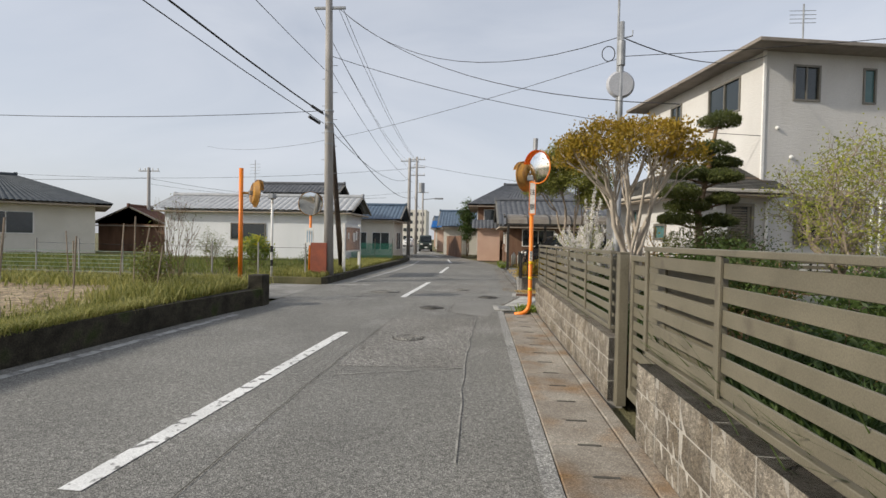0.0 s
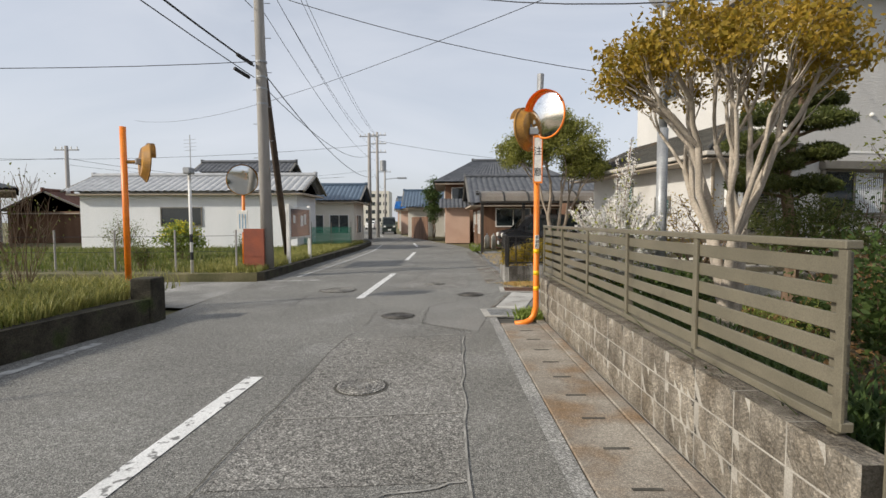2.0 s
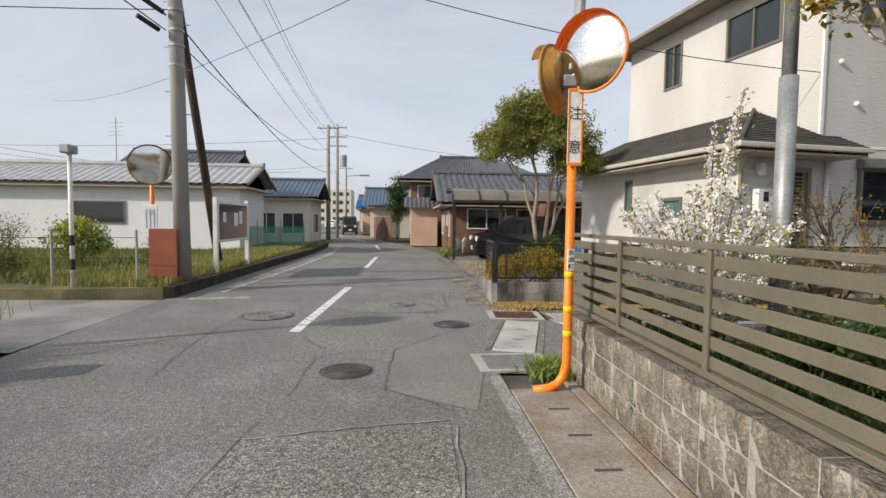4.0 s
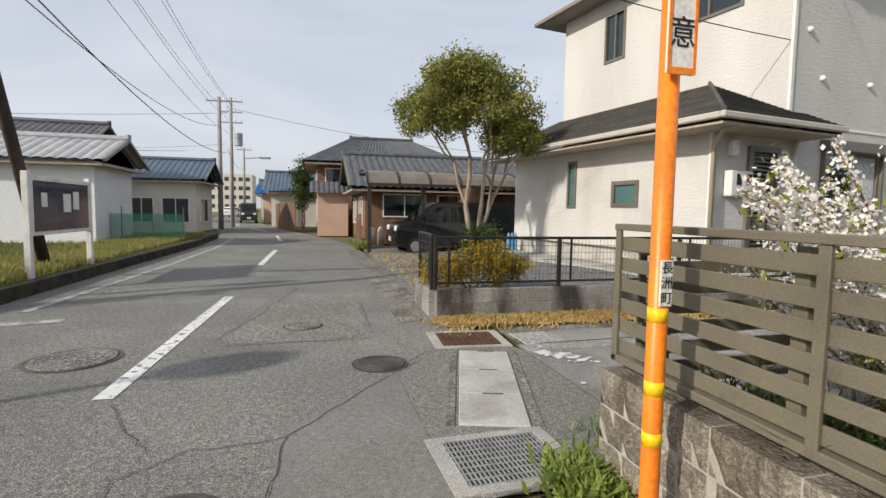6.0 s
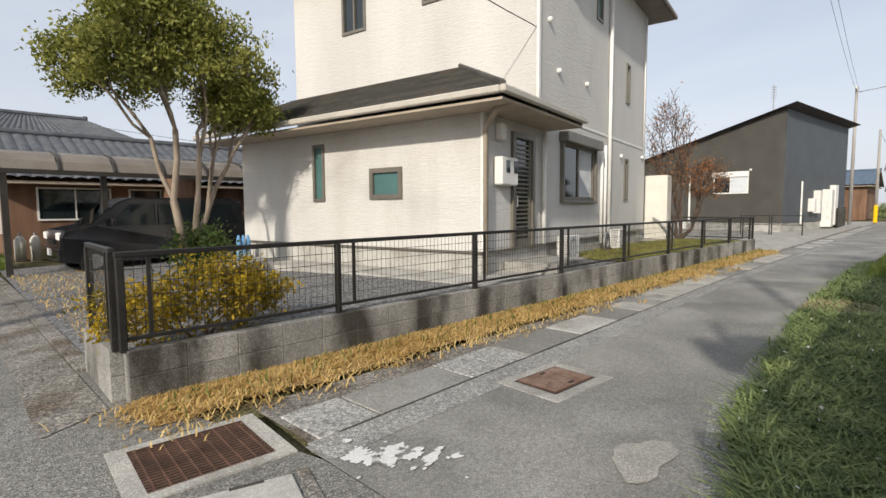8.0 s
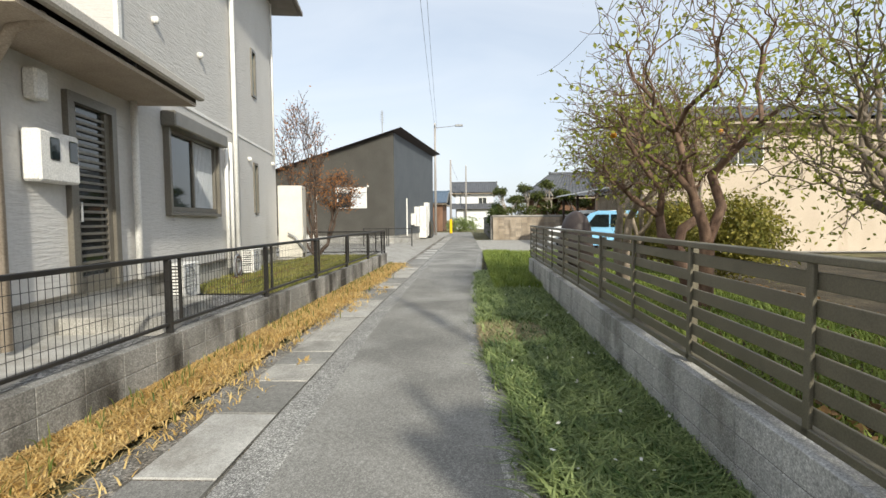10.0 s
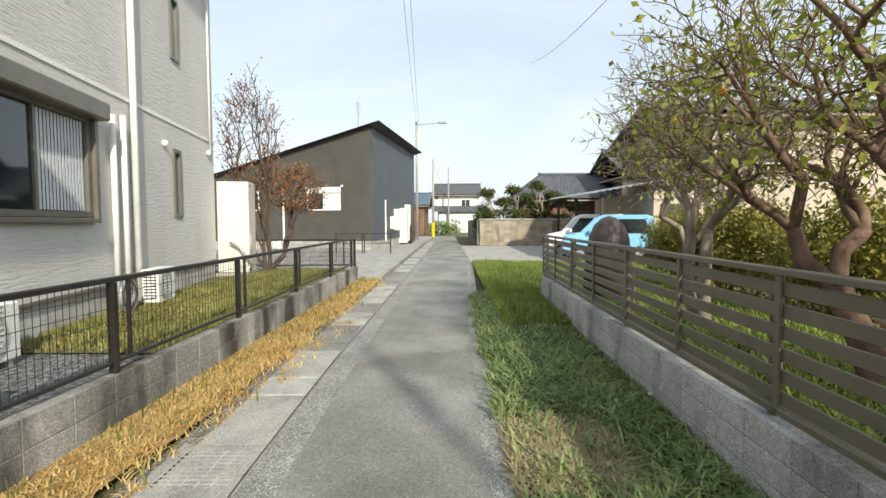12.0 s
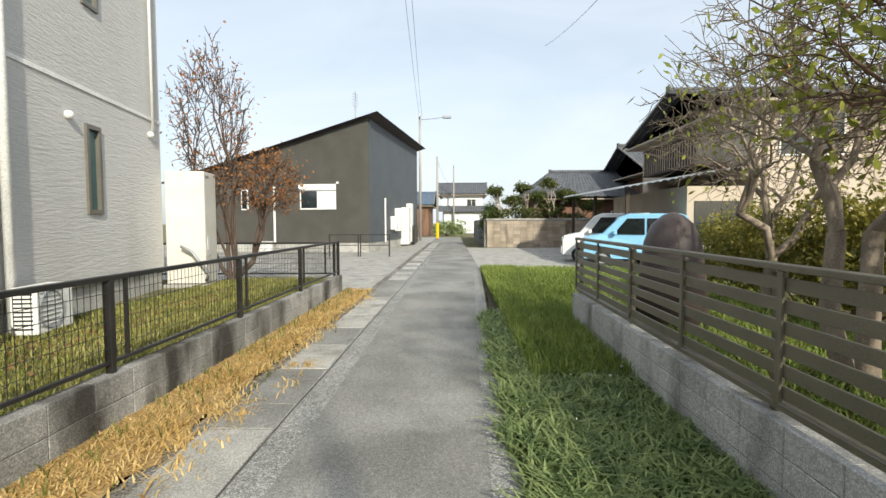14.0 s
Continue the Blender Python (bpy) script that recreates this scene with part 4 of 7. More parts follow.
# back door with a slatted screen
door = new("door")
door.empty_display_size = 0.1
door.parent = H
f_ = bmesh.new()
for b in ((0.98, ZS, 1.08, 2.80), (1.80, ZS, 1.90, 2.80), (1.08, 2.70, 1.80, 2.80)):
    box(f_, b[0], -0.06, b[1], b[2], 0.06, b[3])
part("door_frame", f_, FRAME, door)
part("door_glass", boxed(1.08, 0.02, ZS, 1.80, 0.05, 2.70), GLASS, door)
for b in ((1.08, ZS, 1.80, 0.85), (1.08, 0.85, 1.17, 2.70), (1.71, 0.85, 1.80, 2.70)):
    part("door_rail", boxed(b[0], -0.02, b[1], b[2], 0.019, b[3]), FRAME, door)
for k in range(22):
    part("door_slat", boxed(1.17, -0.015, 0.90 + 0.08 * k, 1.71, 0.012, 0.928 + 0.08 * k), FRAME, door)
part("handle", tubed([(1.12, -0.025, 1.45), (1.12, -0.07, 1.45), (1.12, -0.07, 1.65), (1.12, -0.025, 1.65)], 0.012, 6), STEEL, door)
# meter box, lamp, vents
part("meter_box", bevelled(boxed(0.36, -0.17, 1.82, 0.95, 0.0, 2.30), 0.02), TRIM_WHITE, H, "cream electricity meter box with two dials")
mb = H.children[-1]
for a in (0.5, 0.78):
    part("meter_window", bevelled(boxed(a, -0.18, 2.03, a + 0.13, -0.168, 2.24), 0.01), GLASS, mb)
part("door_lamp", bevelled(boxed(0.42, -0.13, 2.58, 0.60, 0.0, 2.86), 0.02), TRIM_WHITE, H)
for u, z in ((3.1, 4.3), (4.8, 4.35), (2.6, 5.2), (7.75, 2.9), (10.1, 3.05)):
    vb = bmesh.new()
    bmesh.ops.create_uvsphere(vb, u_segments=10, v_segments=6, radius=0.06)
    part("vent_hood", vb, TRIM_WHITE, H, smooth=True).location = (u, -0.03, z)
# downpipes
for u, r, z0, z1 in ((6.53, 0.05, 0.35, 7.45), (5.89, 0.04, 0.5, 3.0), (6.19, 0.04, 0.5, 3.05), (10.1, 0.025, 3.1, 7.45), (2.3, 0.045, ZS, 3.0)):
    part("downpipe", tubed([(u, -0.07, z0), (u, -0.07, z1)], r, 8), TRIM_WHITE, H, smooth=True)
part("downpipe", tubed([(-0.02, -0.07, 0.35), (-0.02, -0.07, 2.72), (-0.25, -0.4, 2.95), (-0.35, -0.70, 3.02)], 0.045, 8), SOFFIT, H, smooth=True)


def shingles(parent, a, b, c, d, rows):
    """Overlapping shingle courses on the sloping quad a-b (eave) to d-c (top)."""
    a, b, c, d = map(Vector, (a, b, c, d))
    nrm = (b - a).cross(d - a).normalized()
    if nrm.z < 0:
        nrm = -nrm
    for k in range(rows):
        t0, t1 = k / rows, min(1, (k + 1.15) / rows)
        p0, p1, q1, q0 = a.lerp(d, t0), b.lerp(c, t0), b.lerp(c, t1), a.lerp(d, t1)
        bm = bmesh.new()
        up, lo = nrm * 0.030, nrm * 0.006
        vs = [bm.verts.new(p) for p in (p0, p1, p1 + up, p0 + up, q1 + lo, q0 + lo)]
        for f in ((0, 1, 2, 3), (3, 2, 4, 5)):
            bm.faces.new([vs[i] for i in f])
        part("shingle_course", bm, SHINGLE, parent)


# annex roof
roof_a = part("roof", faces([(-0.72, -0.76, 3.17), (2.56, -0.76, 3.17), (2.56, 0.0, 3.55), (2.15, 0.0, 3.55), (2.15, 1.85, 4.47), (2.15, 7.4, 4.47), (-0.72, 7.4, 3.17)], [(0, 1, 2, 3, 4), (0, 4, 5, 6)]), SHINGLE, H, "dark hipped shingle roof of the annex")
shingles(roof_a, (-0.72, 7.4, 3.17), (-0.72, -0.76, 3.17), (2.15, 1.85, 4.47), (2.15, 7.4, 4.47), 20)
shingles(roof_a, (-0.72, -0.76, 3.17), (2.56, -0.76, 3.17), (2.56, -0.02, 3.54), (0.09, -0.02, 3.54), 6)
shingles(roof_a, (0.09, -0.02, 3.54), (2.13, -0.02, 3.54), (2.14, 1.85, 4.47), (2.13, 1.85, 4.47), 14)
part("hip_cap", tubed([(-0.74, -0.78, 3.20), (2.14, 1.84, 4.51)], 0.045, 6), SHINGLE, roof_a)
part("gutter", bevelled(boxed(-0.80, -0.84, 3.06, 2.62, -0.74, 3.17), 0.02), EAVES_CREAM, H, "cream eaves gutter")
part("gutter", bevelled(boxed(-0.80, -0.735, 3.06, -0.70, 7.45, 3.17), 0.02), EAVES_CREAM, H, "cream eaves gutter")
part("soffit", boxed(-0.70, -0.74, 2.98, 2.56, 0.02, 3.02), SOFFIT, H)
part("soffit", boxed(-0.70, 0.02, 2.98, 0.02, 7.4, 3.02), SOFFIT, H)
part("verge_board", faces([(2.565, -0.74, 3.0), (2.565, 0.0, 3.0), (2.565, 0.0, 3.54), (2.565, -0.74, 3.16)], [(0, 1, 2, 3)], 0.03), FRAME, H)
# main roof
roof_m = part("roof", faces([(1.45, -0.7, 7.72), (11.25, -0.7, 7.72), (11.25, 8.0, 7.72), (1.45, 8.0, 7.72), (5.3, 3.6, 9.2), (7.5, 3.6, 9.2)], [(0, 1, 5, 4), (1, 2, 5), (2, 3, 4, 5), (3, 0, 4)]), SHINGLE, H, "dark hipped shingle main roof")
part("soffit", boxed(1.5, -0.66, 7.60, 11.2, 7.95, 7.66), EAVE, H)
for b in ((1.40, -0.76, 11.3, -0.67), (1.40, 7.96, 11.3, 8.05), (1.40, -0.665, 1.49, 7.955), (11.21, -0.665, 11.3, 7.955)):
    part("fascia", bevelled(boxed(b[0], b[1], 7.60, b[2], b[3], 7.72), 0.015), EAVE, H)


# ---- plants ----
def limb(vv, ff, p, q, r0, r1, n=6, bend=None):
    d = (q - p)
    if d.length < 1e-4:
        return
    d = d.normalized()
    s = d.orthogonal().normalized()
    u = d.cross(s)
    mid = (p + q) / 2 + (bend or Vector((0, 0, 0)))
    k0 = len(vv)
    for c, r in ((p, r0), (mid, (r0 + r1) / 2), (q, r1)):
        for i in range(n):
            a = 2 * math.pi * i / n
            vv.append(tuple(c + (s * math.cos(a) + u * math.sin(a)) * r))
    for j in range(2):
        for i in range(n):
            ff.append((k0 + j * n + i, k0 + j * n + (i + 1) % n, k0 + (j + 1) * n + (i + 1) % n, k0 + (j + 1) * n + i))


def split(points, rng, k=2):
    cs = rng.sample(points, k)
    for _ in range(4):
        groups = [[] for _ in range(k)]
        for p in points:
            groups[min(range(k), key=lambda i: (p - cs[i]).length_squared)].append(p)
        cs = [sum(g_, Vector()) / len(g_) if g_ else cs[i] for i, g_ in enumerate(groups)]
    return [g_ for g_ in groups if g_]


def branch(vv, ff, p, targets, r, rng, step=0.45, wild=0.12, tip=0.004):
    """Limbs from p that fork until they reach every target."""
    n = len(targets)
    if n <= 2:
        for q in targets:
            limb(vv, ff, p, q, max(r, tip), tip * 0.6, 3, Vector((rng.uniform(-1, 1), rng.uniform(-1, 1), rng.uniform(-1, 1))) * (q - p).length * 0.1)
        return
    for g_ in split(targets, rng, 3 if n > 12 and rng.random() < 0.3 else 2):
        c = sum(g_, Vector()) / len(g_)
        q = p.lerp(c, step)
        q += Vector((rng.uniform(-1, 1), rng.uniform(-1, 1), rng.uniform(-0.6, 0.6))) * (q - p).length * wild * 2
        rr = max(tip, r * (len(g_) / n) ** 0.42)
        limb(vv, ff, p, q, max(rr, tip) * 1.05, rr * 0.9, 7 if rr > 0.03 else (5 if rr > 0.012 else 3), Vector((rng.uniform(-1, 1), rng.uniform(-1, 1), rng.uniform(-1, 1))) * (q - p).length * wild * 0.7)
        branch(vv, ff, q, g_, rr * 0.92, rng, step, wild, tip)


def leaf_faces(vv, ff, c, size, rng, thin=0.45, flat=0.0):
    d = Vector((rng.gauss(0, 1), rng.gauss(0, 1), rng.gauss(0, 1) * (1 - flat))).normalized()
    s = d.orthogonal().normalized()
    s = (s * math.cos(rng.random() * 6.28) + d.cross(s) * math.sin(rng.random() * 6.28))
    L = size * rng.uniform(0.6, 1.3)
    k = len(vv)
    vv.extend([tuple(c - d * L / 2), tuple(c + s * L * thin / 2), tuple(c + d * L / 2), tuple(c - s * L * thin / 2)])
    ff.append((k, k + 1, k + 2, k + 3))


def inside(centre, radii, n, rng, shell=0.55, low=-1.0, lumps=0.25, seed=0):
    out = []
    while len(out) < n:
        v = Vector((rng.gauss(0, 1), rng.gauss(0, 1), rng.gauss(0, 1))).normalized()
        if v.z < low:
            continue
        rad = (shell + (1 - shell) * rng.random()) * (1 + lumps * noise.noise(v * 2.3 + Vector((seed, seed * 2, 0))))
        out.append(Vector((centre[0] + v.x * radii[0] * rad, centre[1] + v.y * radii[1] * rad, centre[2] + v.z * radii[2] * rad)))
    return out


def tree(name, x, y, z, label, bark, leaf, crowns, tips, leaves, size, trunk_r, stems=1, seed=1, step=0.45, wild=0.12, shell=0.55, low=-1.0, spread=0.10, fork=0.3, thin=0.45, category="tree", tip=0.004, fork_out=0.12, clump=None, crown_name="crown"):
    """A tree whose limbs fork up into its crowns, a list of (centre, radii) from the base."""
    rng = random.Random(seed)
    t_ = thing(name, x, y, z, 0, label, category)
    vv, ff, lv, lf = [], [], [], []
    targets = []
    for k, (c, rad) in enumerate(crowns):
        targets += inside(c, rad, max(6, tips // len(crowns)), rng, shell, low, seed=seed + k)
    groups = split(targets, rng, stems) if stems > 1 else [targets]
    for k, g_ in enumerate(groups):
        c = sum(g_, Vector()) / len(g_)
        a = 6.28 * k / len(groups)
        foot = Vector((math.cos(a), math.sin(a), 0)) * trunk_r * (0.8 if stems > 1 else 0)
        top = Vector((c.x * fork_out * 3, c.y * fork_out * 3, c.z * fork)) + Vector((rng.uniform(-1, 1), rng.uniform(-1, 1), 0)) * 0.06 * c.z
        r = trunk_r * (len(g_) / len(targets)) ** 0.4
        limb(vv, ff, foot - Vector((0, 0, 0.08)), top, r * 1.25, r, 9, Vector((rng.uniform(-1, 1), rng.uniform(-1, 1), 0)) * 0.03 * c.z)
        branch(vv, ff, top, g_, r, rng, step, wild, tip)
    trunk = raw("trunk", vv, ff, bark, t_)
    trunk.data.shade_smooth()
    if leaves:
        sd = clump or spread
        for k in range(leaves):
            p = rng.choice(targets) + Vector((rng.gauss(0, 1), rng.gauss(0, 1), rng.gauss(0, 0.8))) * sd
            leaf_faces(lv, lf, p, size, rng, thin)
        raw(crown_name, lv, lf, leaf, t_)
    return t_, targets


OLIVE = leaf_material("olive_gold_leaves", (0.21, 0.17, 0.018), (0.40, 0.245, 0.03))
DARK_LEAF = leaf_material("dark_green_leaves", (0.035, 0.065, 0.018), (0.10, 0.145, 0.035))
PINE = leaf_material("pine_needles", (0.03, 0.05, 0.012), (0.15, 0.165, 0.045))
TREE_GREEN = leaf_material("broad_green_leaves", (0.11, 0.135, 0.028), (0.38, 0.365, 0.09))
CITRUS = leaf_material("citrus_leaves", (0.15, 0.19, 0.025), (0.42, 0.42, 0.08))
BLOSSOM = leaf_material("white_blossom", (0.80, 0.77, 0.74), (0.90, 0.885, 0.86), glow=0.25)
YELLOW_LEAF = leaf_material("yellow_shrub_leaves", (0.10, 0.10, 0.015), (0.62, 0.42, 0.03))
HEDGE = leaf_material("hedge_leaves", (0.09, 0.11, 0.02), (0.40, 0.34, 0.075))
RUSTY = leaf_material("rusty_leaves", (0.30, 0.11, 0.03), (0.42, 0.2, 0.07))
LITTER = leaf_material("leaf_litter", (0.13, 0.075, 0.035), (0.38, 0.23, 0.10))
STRAP = leaf_material("strap_leaves", (0.03, 0.065, 0.018), (0.12, 0.17, 0.045))

tree("clipped_tree", 2.3, 7.65, 0.28, "multi-stemmed clipped tree with a golden-olive dome crown", BARK_PALE, OLIVE, [((-0.12, 0.05, 2.42), (1.02, 1.05, 0.55))], 420, 15000, 0.05, 0.075, stems=5, seed=3, low=-0.12, shell=0.72, spread=0.055, fork=0.42, thin=0.5, wild=0.10, fork_out=0.10)
tree("garden_tree", 5.7, 7.2, 0.28, "sparse garden tree with small yellow-green leaves", BARK, CITRUS, [((0, 0, 1.75), (1.6, 1.5, 1.0))], 900, 9000, 0.045, 0.07, stems=4, seed=5, spread=0.07, fork=0.3, wild=0.16)
tree("garden_shrub", 4.6, 9.3, 0.28, "bare brown garden shrub beside the clipped pine", BARK_BROWN, DARK_LEAF, [((0, 0, 1.0), (0.75, 0.7, 0.6))], 240, 1600, 0.05, 0.04, stems=4, seed=6, wild=0.16, category="shrub")
tree("garden_shrub", 3.3, 10.2, 0.28, "bare brown garden shrub behind the fence", BARK_BROWN, OLIVE, [((0, 0, 1.1), (0.6, 0.6, 0.55))], 240, 900, 0.04, 0.035, stems=4, seed=7, wild=0.16, category="shrub")
tree("low_shrub", 2.9, 6.3, 0.28, "low dense dark green shrub behind the fence", BARK_BROWN, DARK_LEAF, [((0, 0, 0.75), (0.8, 0.75, 0.5))], 200, 9000, 0.055, 0.03, stems=4, seed=8, spread=0.09, category="shrub", shell=0.35)
tree("low_shrub", 3.6, 4.2, 0.28, "low dense dark green shrub behind the fence", BARK_BROWN, DARK_LEAF, [((0, 0, 0.6), (0.9, 1.2, 0.5))], 200, 8000, 0.06, 0.03, stems=4, seed=9, spread=0.09, category="shrub", shell=0.35)

# cloud-pruned pine
pine = thing("clipped_pine", 3.98, 9.3, 0.28, 0, "dark cloud-pruned pine with flat foliage pads", "tree")
pv, pf = [], []
tr_pts = [Vector((0, 0, -0.05)), Vector((0.06, 0.0, 0.9)), Vector((-0.07, 0.03, 1.7)), Vector((0.08, 0.0, 2.5)), Vector((0.2, 0.0, 3.25))]
for k in range(4):
    limb(pv, pf, tr_pts[k], tr_pts[k + 1], 0.085 - 0.014 * k, 0.071 - 0.014 * k, 8)
pads = [(0.27, 0.0, 3.32, 0.34, 0.17), (0.12, 0.0, 2.84, 0.36, 0.15), (0.34, 0.1, 2.62, 0.30, 0.13), (-0.28, 0.0, 2.42, 0.34, 0.17), (0.24, -0.1, 2.34, 0.33, 0.15), (-0.40, 0.0, 2.08, 0.37, 0.17), (0.35, 0.0, 1.98, 0.26, 0.13), (-0.2, 0.1, 1.86, 0.38, 0.16), (0.3, 0.1, 1.6, 0.32, 0.14), (-0.42, 0.0, 1.62, 0.36, 0.15), (0.0, 0.0, 1.2, 0.62, 0.32), (0.2, -0.2, 0.95, 0.62, 0.28)]
rp = random.Random(11)
for k, (px_, py_, pz_, pr, ph) in enumerate(pads):
    base = Vector((0, 0, pz_ - 0.15))
    limb(pv, pf, base, Vector((px_, py_, pz_ - ph * 0.4)), 0.028, 0.012, 5)
    lv, lf = [], []
    for _ in range(3000):
        a, rr = rp.random() * 6.283, pr * math.sqrt(rp.random())
        edge = 1 - (rr / pr) ** 2
        c = Vector((px_ + rr * math.cos(a) * (1 + 0.15 * math.sin(3 * a + k)), py_ + rr * math.sin(a), pz_ + (rp.random() * 1.25 - 0.35) * ph * (0.45 + edge)))
        leaf_faces(lv, lf, c, 0.07, rp, 0.2)
    raw("foliage_pad", lv, lf, PINE, pine)
raw("trunk", pv, pf, BARK_BROWN, pine)

# white blossom bush
rb = random.Random(21)
bush = thing("blossom_bush", 2.2, 10.05, 0.28, 0, "arching bush covered in small white blossom", "shrub")
bv, bf, lv, lf, gv, gf = [], [], [], [], [], []
for k in range(100):
    a = rb.random() * 6.283
    reach, top = rb.uniform(0.12, 0.82), rb.uniform(0.85, 1.55)
    if k < 5:
        reach, top = rb.uniform(0.1, 0.35), rb.uniform(1.75, 2.25)
    pts = [Vector((math.cos(a) * reach * s ** 1.4, math.sin(a) * reach * s ** 1.4, top * (s ** 0.8) * (1.06 - 0.12 * s * reach))) for s in (0.02, 0.25, 0.5, 0.75, 1.0)]
    for p, q in zip(pts, pts[1:]):
        limb(bv, bf, p, q, 0.007, 0.005, 3)
    for _ in range(460):
        s = rb.uniform(0.35, 1.0) * 3.999
        i = int(s)
        p = pts[i].lerp(pts[i + 1], s - i) + Vector((rb.gauss(0, 1), rb.gauss(0, 1), rb.gauss(0, 1))) * 0.019
        leaf_faces(lv, lf, p, 0.021, rb, 0.95)
    for _ in range(45):
        s = rb.uniform(0.2, 1.0) * 3.999
        i = int(s)
        leaf_faces(gv, gf, pts[i].lerp(pts[i + 1], s - i) + Vector((rb.gauss(0, 1), rb.gauss(0, 1), rb.gauss(0, 1))) * 0.04, 0.05, rb, 0.4)
raw("stem", bv, bf, BARK_BROWN, bush)
raw("blossom", lv, lf, BLOSSOM, bush)
raw("leaves", gv, gf, CITRUS, bush)

tree("evergreen_tree", 3.75, 20.9, 0.12, "tall evergreen tree with bare forked stems and a round crown", BARK, TREE_GREEN, [((-1.1, 0.1, 3.7), (0.85, 1.0, 0.75)), ((0.45, -0.1, 3.9), (1.2, 1.1, 1.05)), ((-0.3, 0, 4.55), (1.05, 1.0, 0.65)), ((1.0, 0, 3.2), (0.7, 0.8, 0.6))], 760, 46000, 0.09, 0.09, stems=3, seed=13, spread=0.12, fork=0.36, wild=0.10, shell=0.5, low=-0.55, fork_out=0.09)
tree("evergreen_shrub", 3.9, 20.7, 0.12, "dark green shrub at the evergreen tree's foot", BARK_BROWN, DARK_LEAF, [((0, 0, 0.55), (0.6, 0.6, 0.5))], 100, 3000, 0.09, 0.02, stems=3, seed=14, spread=0.12, category="shrub", shell=0.3)
tree("golden_shrub", 2.15, 15.85, 0.26, "rounded shrub with yellow and green leaves behind the mesh fence", BARK_BROWN, YELLOW_LEAF, [((0.15, 0, 0.44), (0.5, 0.34, 0.38)), ((-0.45, -0.05, 0.32), (0.4, 0.3, 0.3)), ((0.5, 0.05, 0.34), (0.35, 0.3, 0.28))], 260, 8500, 0.05, 0.02, stems=4, seed=15, spread=0.06, category="shrub", shell=0.4)
cit, cit_t = tree("citrus_tree", 9.5, 9.5, 0.22, "gnarled citrus tree with sparse yellow-green leaves", BARK_RED, CITRUS, [((-0.1, 0.15, 2.85), (2.1, 1.8, 1.4)), ((0.9, 0.4, 2.3), (1.7, 1.3, 0.95))], 1700, 3600, 0.08, 0.125, stems=2, seed=17, spread=0.09, fork=0.32, wild=0.2, step=0.38, fork_out=0.12, tip=0.005)
cit2, cit2_t = tree("citrus_tree", 11.85, 9.75, 0.22, "gnarled citrus tree, mostly bare, with a few leaves", BARK, CITRUS, [((0.2, -0.3, 2.7), (2.1, 1.6, 1.25))], 2200, 900, 0.10, 0.085, stems=2, seed=118, spread=0.10, fork=0.45, wild=0.2, step=0.4, fork_out=0.06, tip=0.005, shell=0.35)
tree("bare_tree", 6.3, 8.6, 0.22, "low garden tree with fine twigs and yellow-green leaves", BARK, CITRUS, [((0.3, 0.3, 2.15), (1.7, 1.5, 1.15))], 1000, 6500, 0.055, 0.11, stems=2, seed=19, spread=0.10, fork=0.3, wild=0.2, step=0.38, tip=0.004)
tree("bare_tree", 15.0, 8.4, 0.22, "bare grey garden tree with dense fine twigs", BARK, CITRUS, [((0, 0, 2.7), (2.0, 1.7, 1.4))], 1300, 300, 0.1, 0.09, stems=2, seed=20, spread=0.10, fork=0.3, wild=0.2, step=0.38, tip=0.006)
ORANGE_FRUIT = material("orange_peel", (0.75, 0.33, 0.02), (0.7, 0.28, 0.02), scale=30, fine=120, rough=0.5, bump=0.2)
for src, k, (bx, by, bz) in ((cit_t, 3, (9.5, 9.5, 0.22)), (cit_t, 50, (9.5, 9.5, 0.22)), (cit2_t, 7, (11.85, 9.75, 0.22)), (cit2_t, 90, (11.85, 9.75, 0.22)), (cit2_t, 200, (11.85, 9.75, 0.22))):
    fb = bmesh.new()
    bmesh.ops.create_uvsphere(fb, u_segments=14, v_segments=9, radius=0.045)
    o = part("orange", fb, ORANGE_FRUIT, smooth=True)
    o.location = src[k] + Vector((bx, by, bz - 0.04))
    tagged(o, "small ripe orange hanging in the citrus tree", "fruit", "oranges in the citrus trees")
tree("reddish_tree", 18.4, 17.35, 0.28, "upright bare tree with a few rusty leaves beside the boiler", BARK_DARK, RUSTY, [((0.2, 0.5, 3.3), (0.9, 0.85, 1.9)), ((0.4, -0.6, 2.1), (0.8, 0.8, 0.7))], 1500, 2600, 0.075, 0.08, stems=5, seed=23, spread=0.1, fork=0.2, wild=0.09, tip=0.009)
tree("hedge", 14.6, 7.7, 0.2, "tall loose yellow-green hedge in the garden", BARK_BROWN, HEDGE, [((-2.4, 0, 0.85), (1.3, 0.7, 0.8)), ((0, 0, 0.9), (1.4, 0.7, 0.85)), ((2.3, 0.1, 0.8), (1.3, 0.7, 0.75))], 420, 40000, 0.08, 0.04, stems=6, seed=24, spread=0.14, category="hedge", shell=0.3, fork=0.1)
tree("bare_bush", -6.6, 10.9, 0.33, "tall bare twiggy bush at the field's edge", BARK_BROWN, WEED, [((0, 0, 1.35), (0.62, 0.5, 0.75))], 150, 220, 0.05, 0.022, stems=9, seed=131, spread=0.1, category="shrub", shell=0.5, fork=0.12, wild=0.05, tip=0.004)
tree("bare_bush", -11.8, 11.4, 0.33, "tall bare twiggy bush at the field's edge", BARK_BROWN, WEED, [((0, 0, 1.0), (0.7, 0.5, 0.6))], 130, 120, 0.05, 0.02, stems=8, seed=132, spread=0.1, category="shrub", shell=0.5, fork=0.12, wild=0.06, tip=0.005)
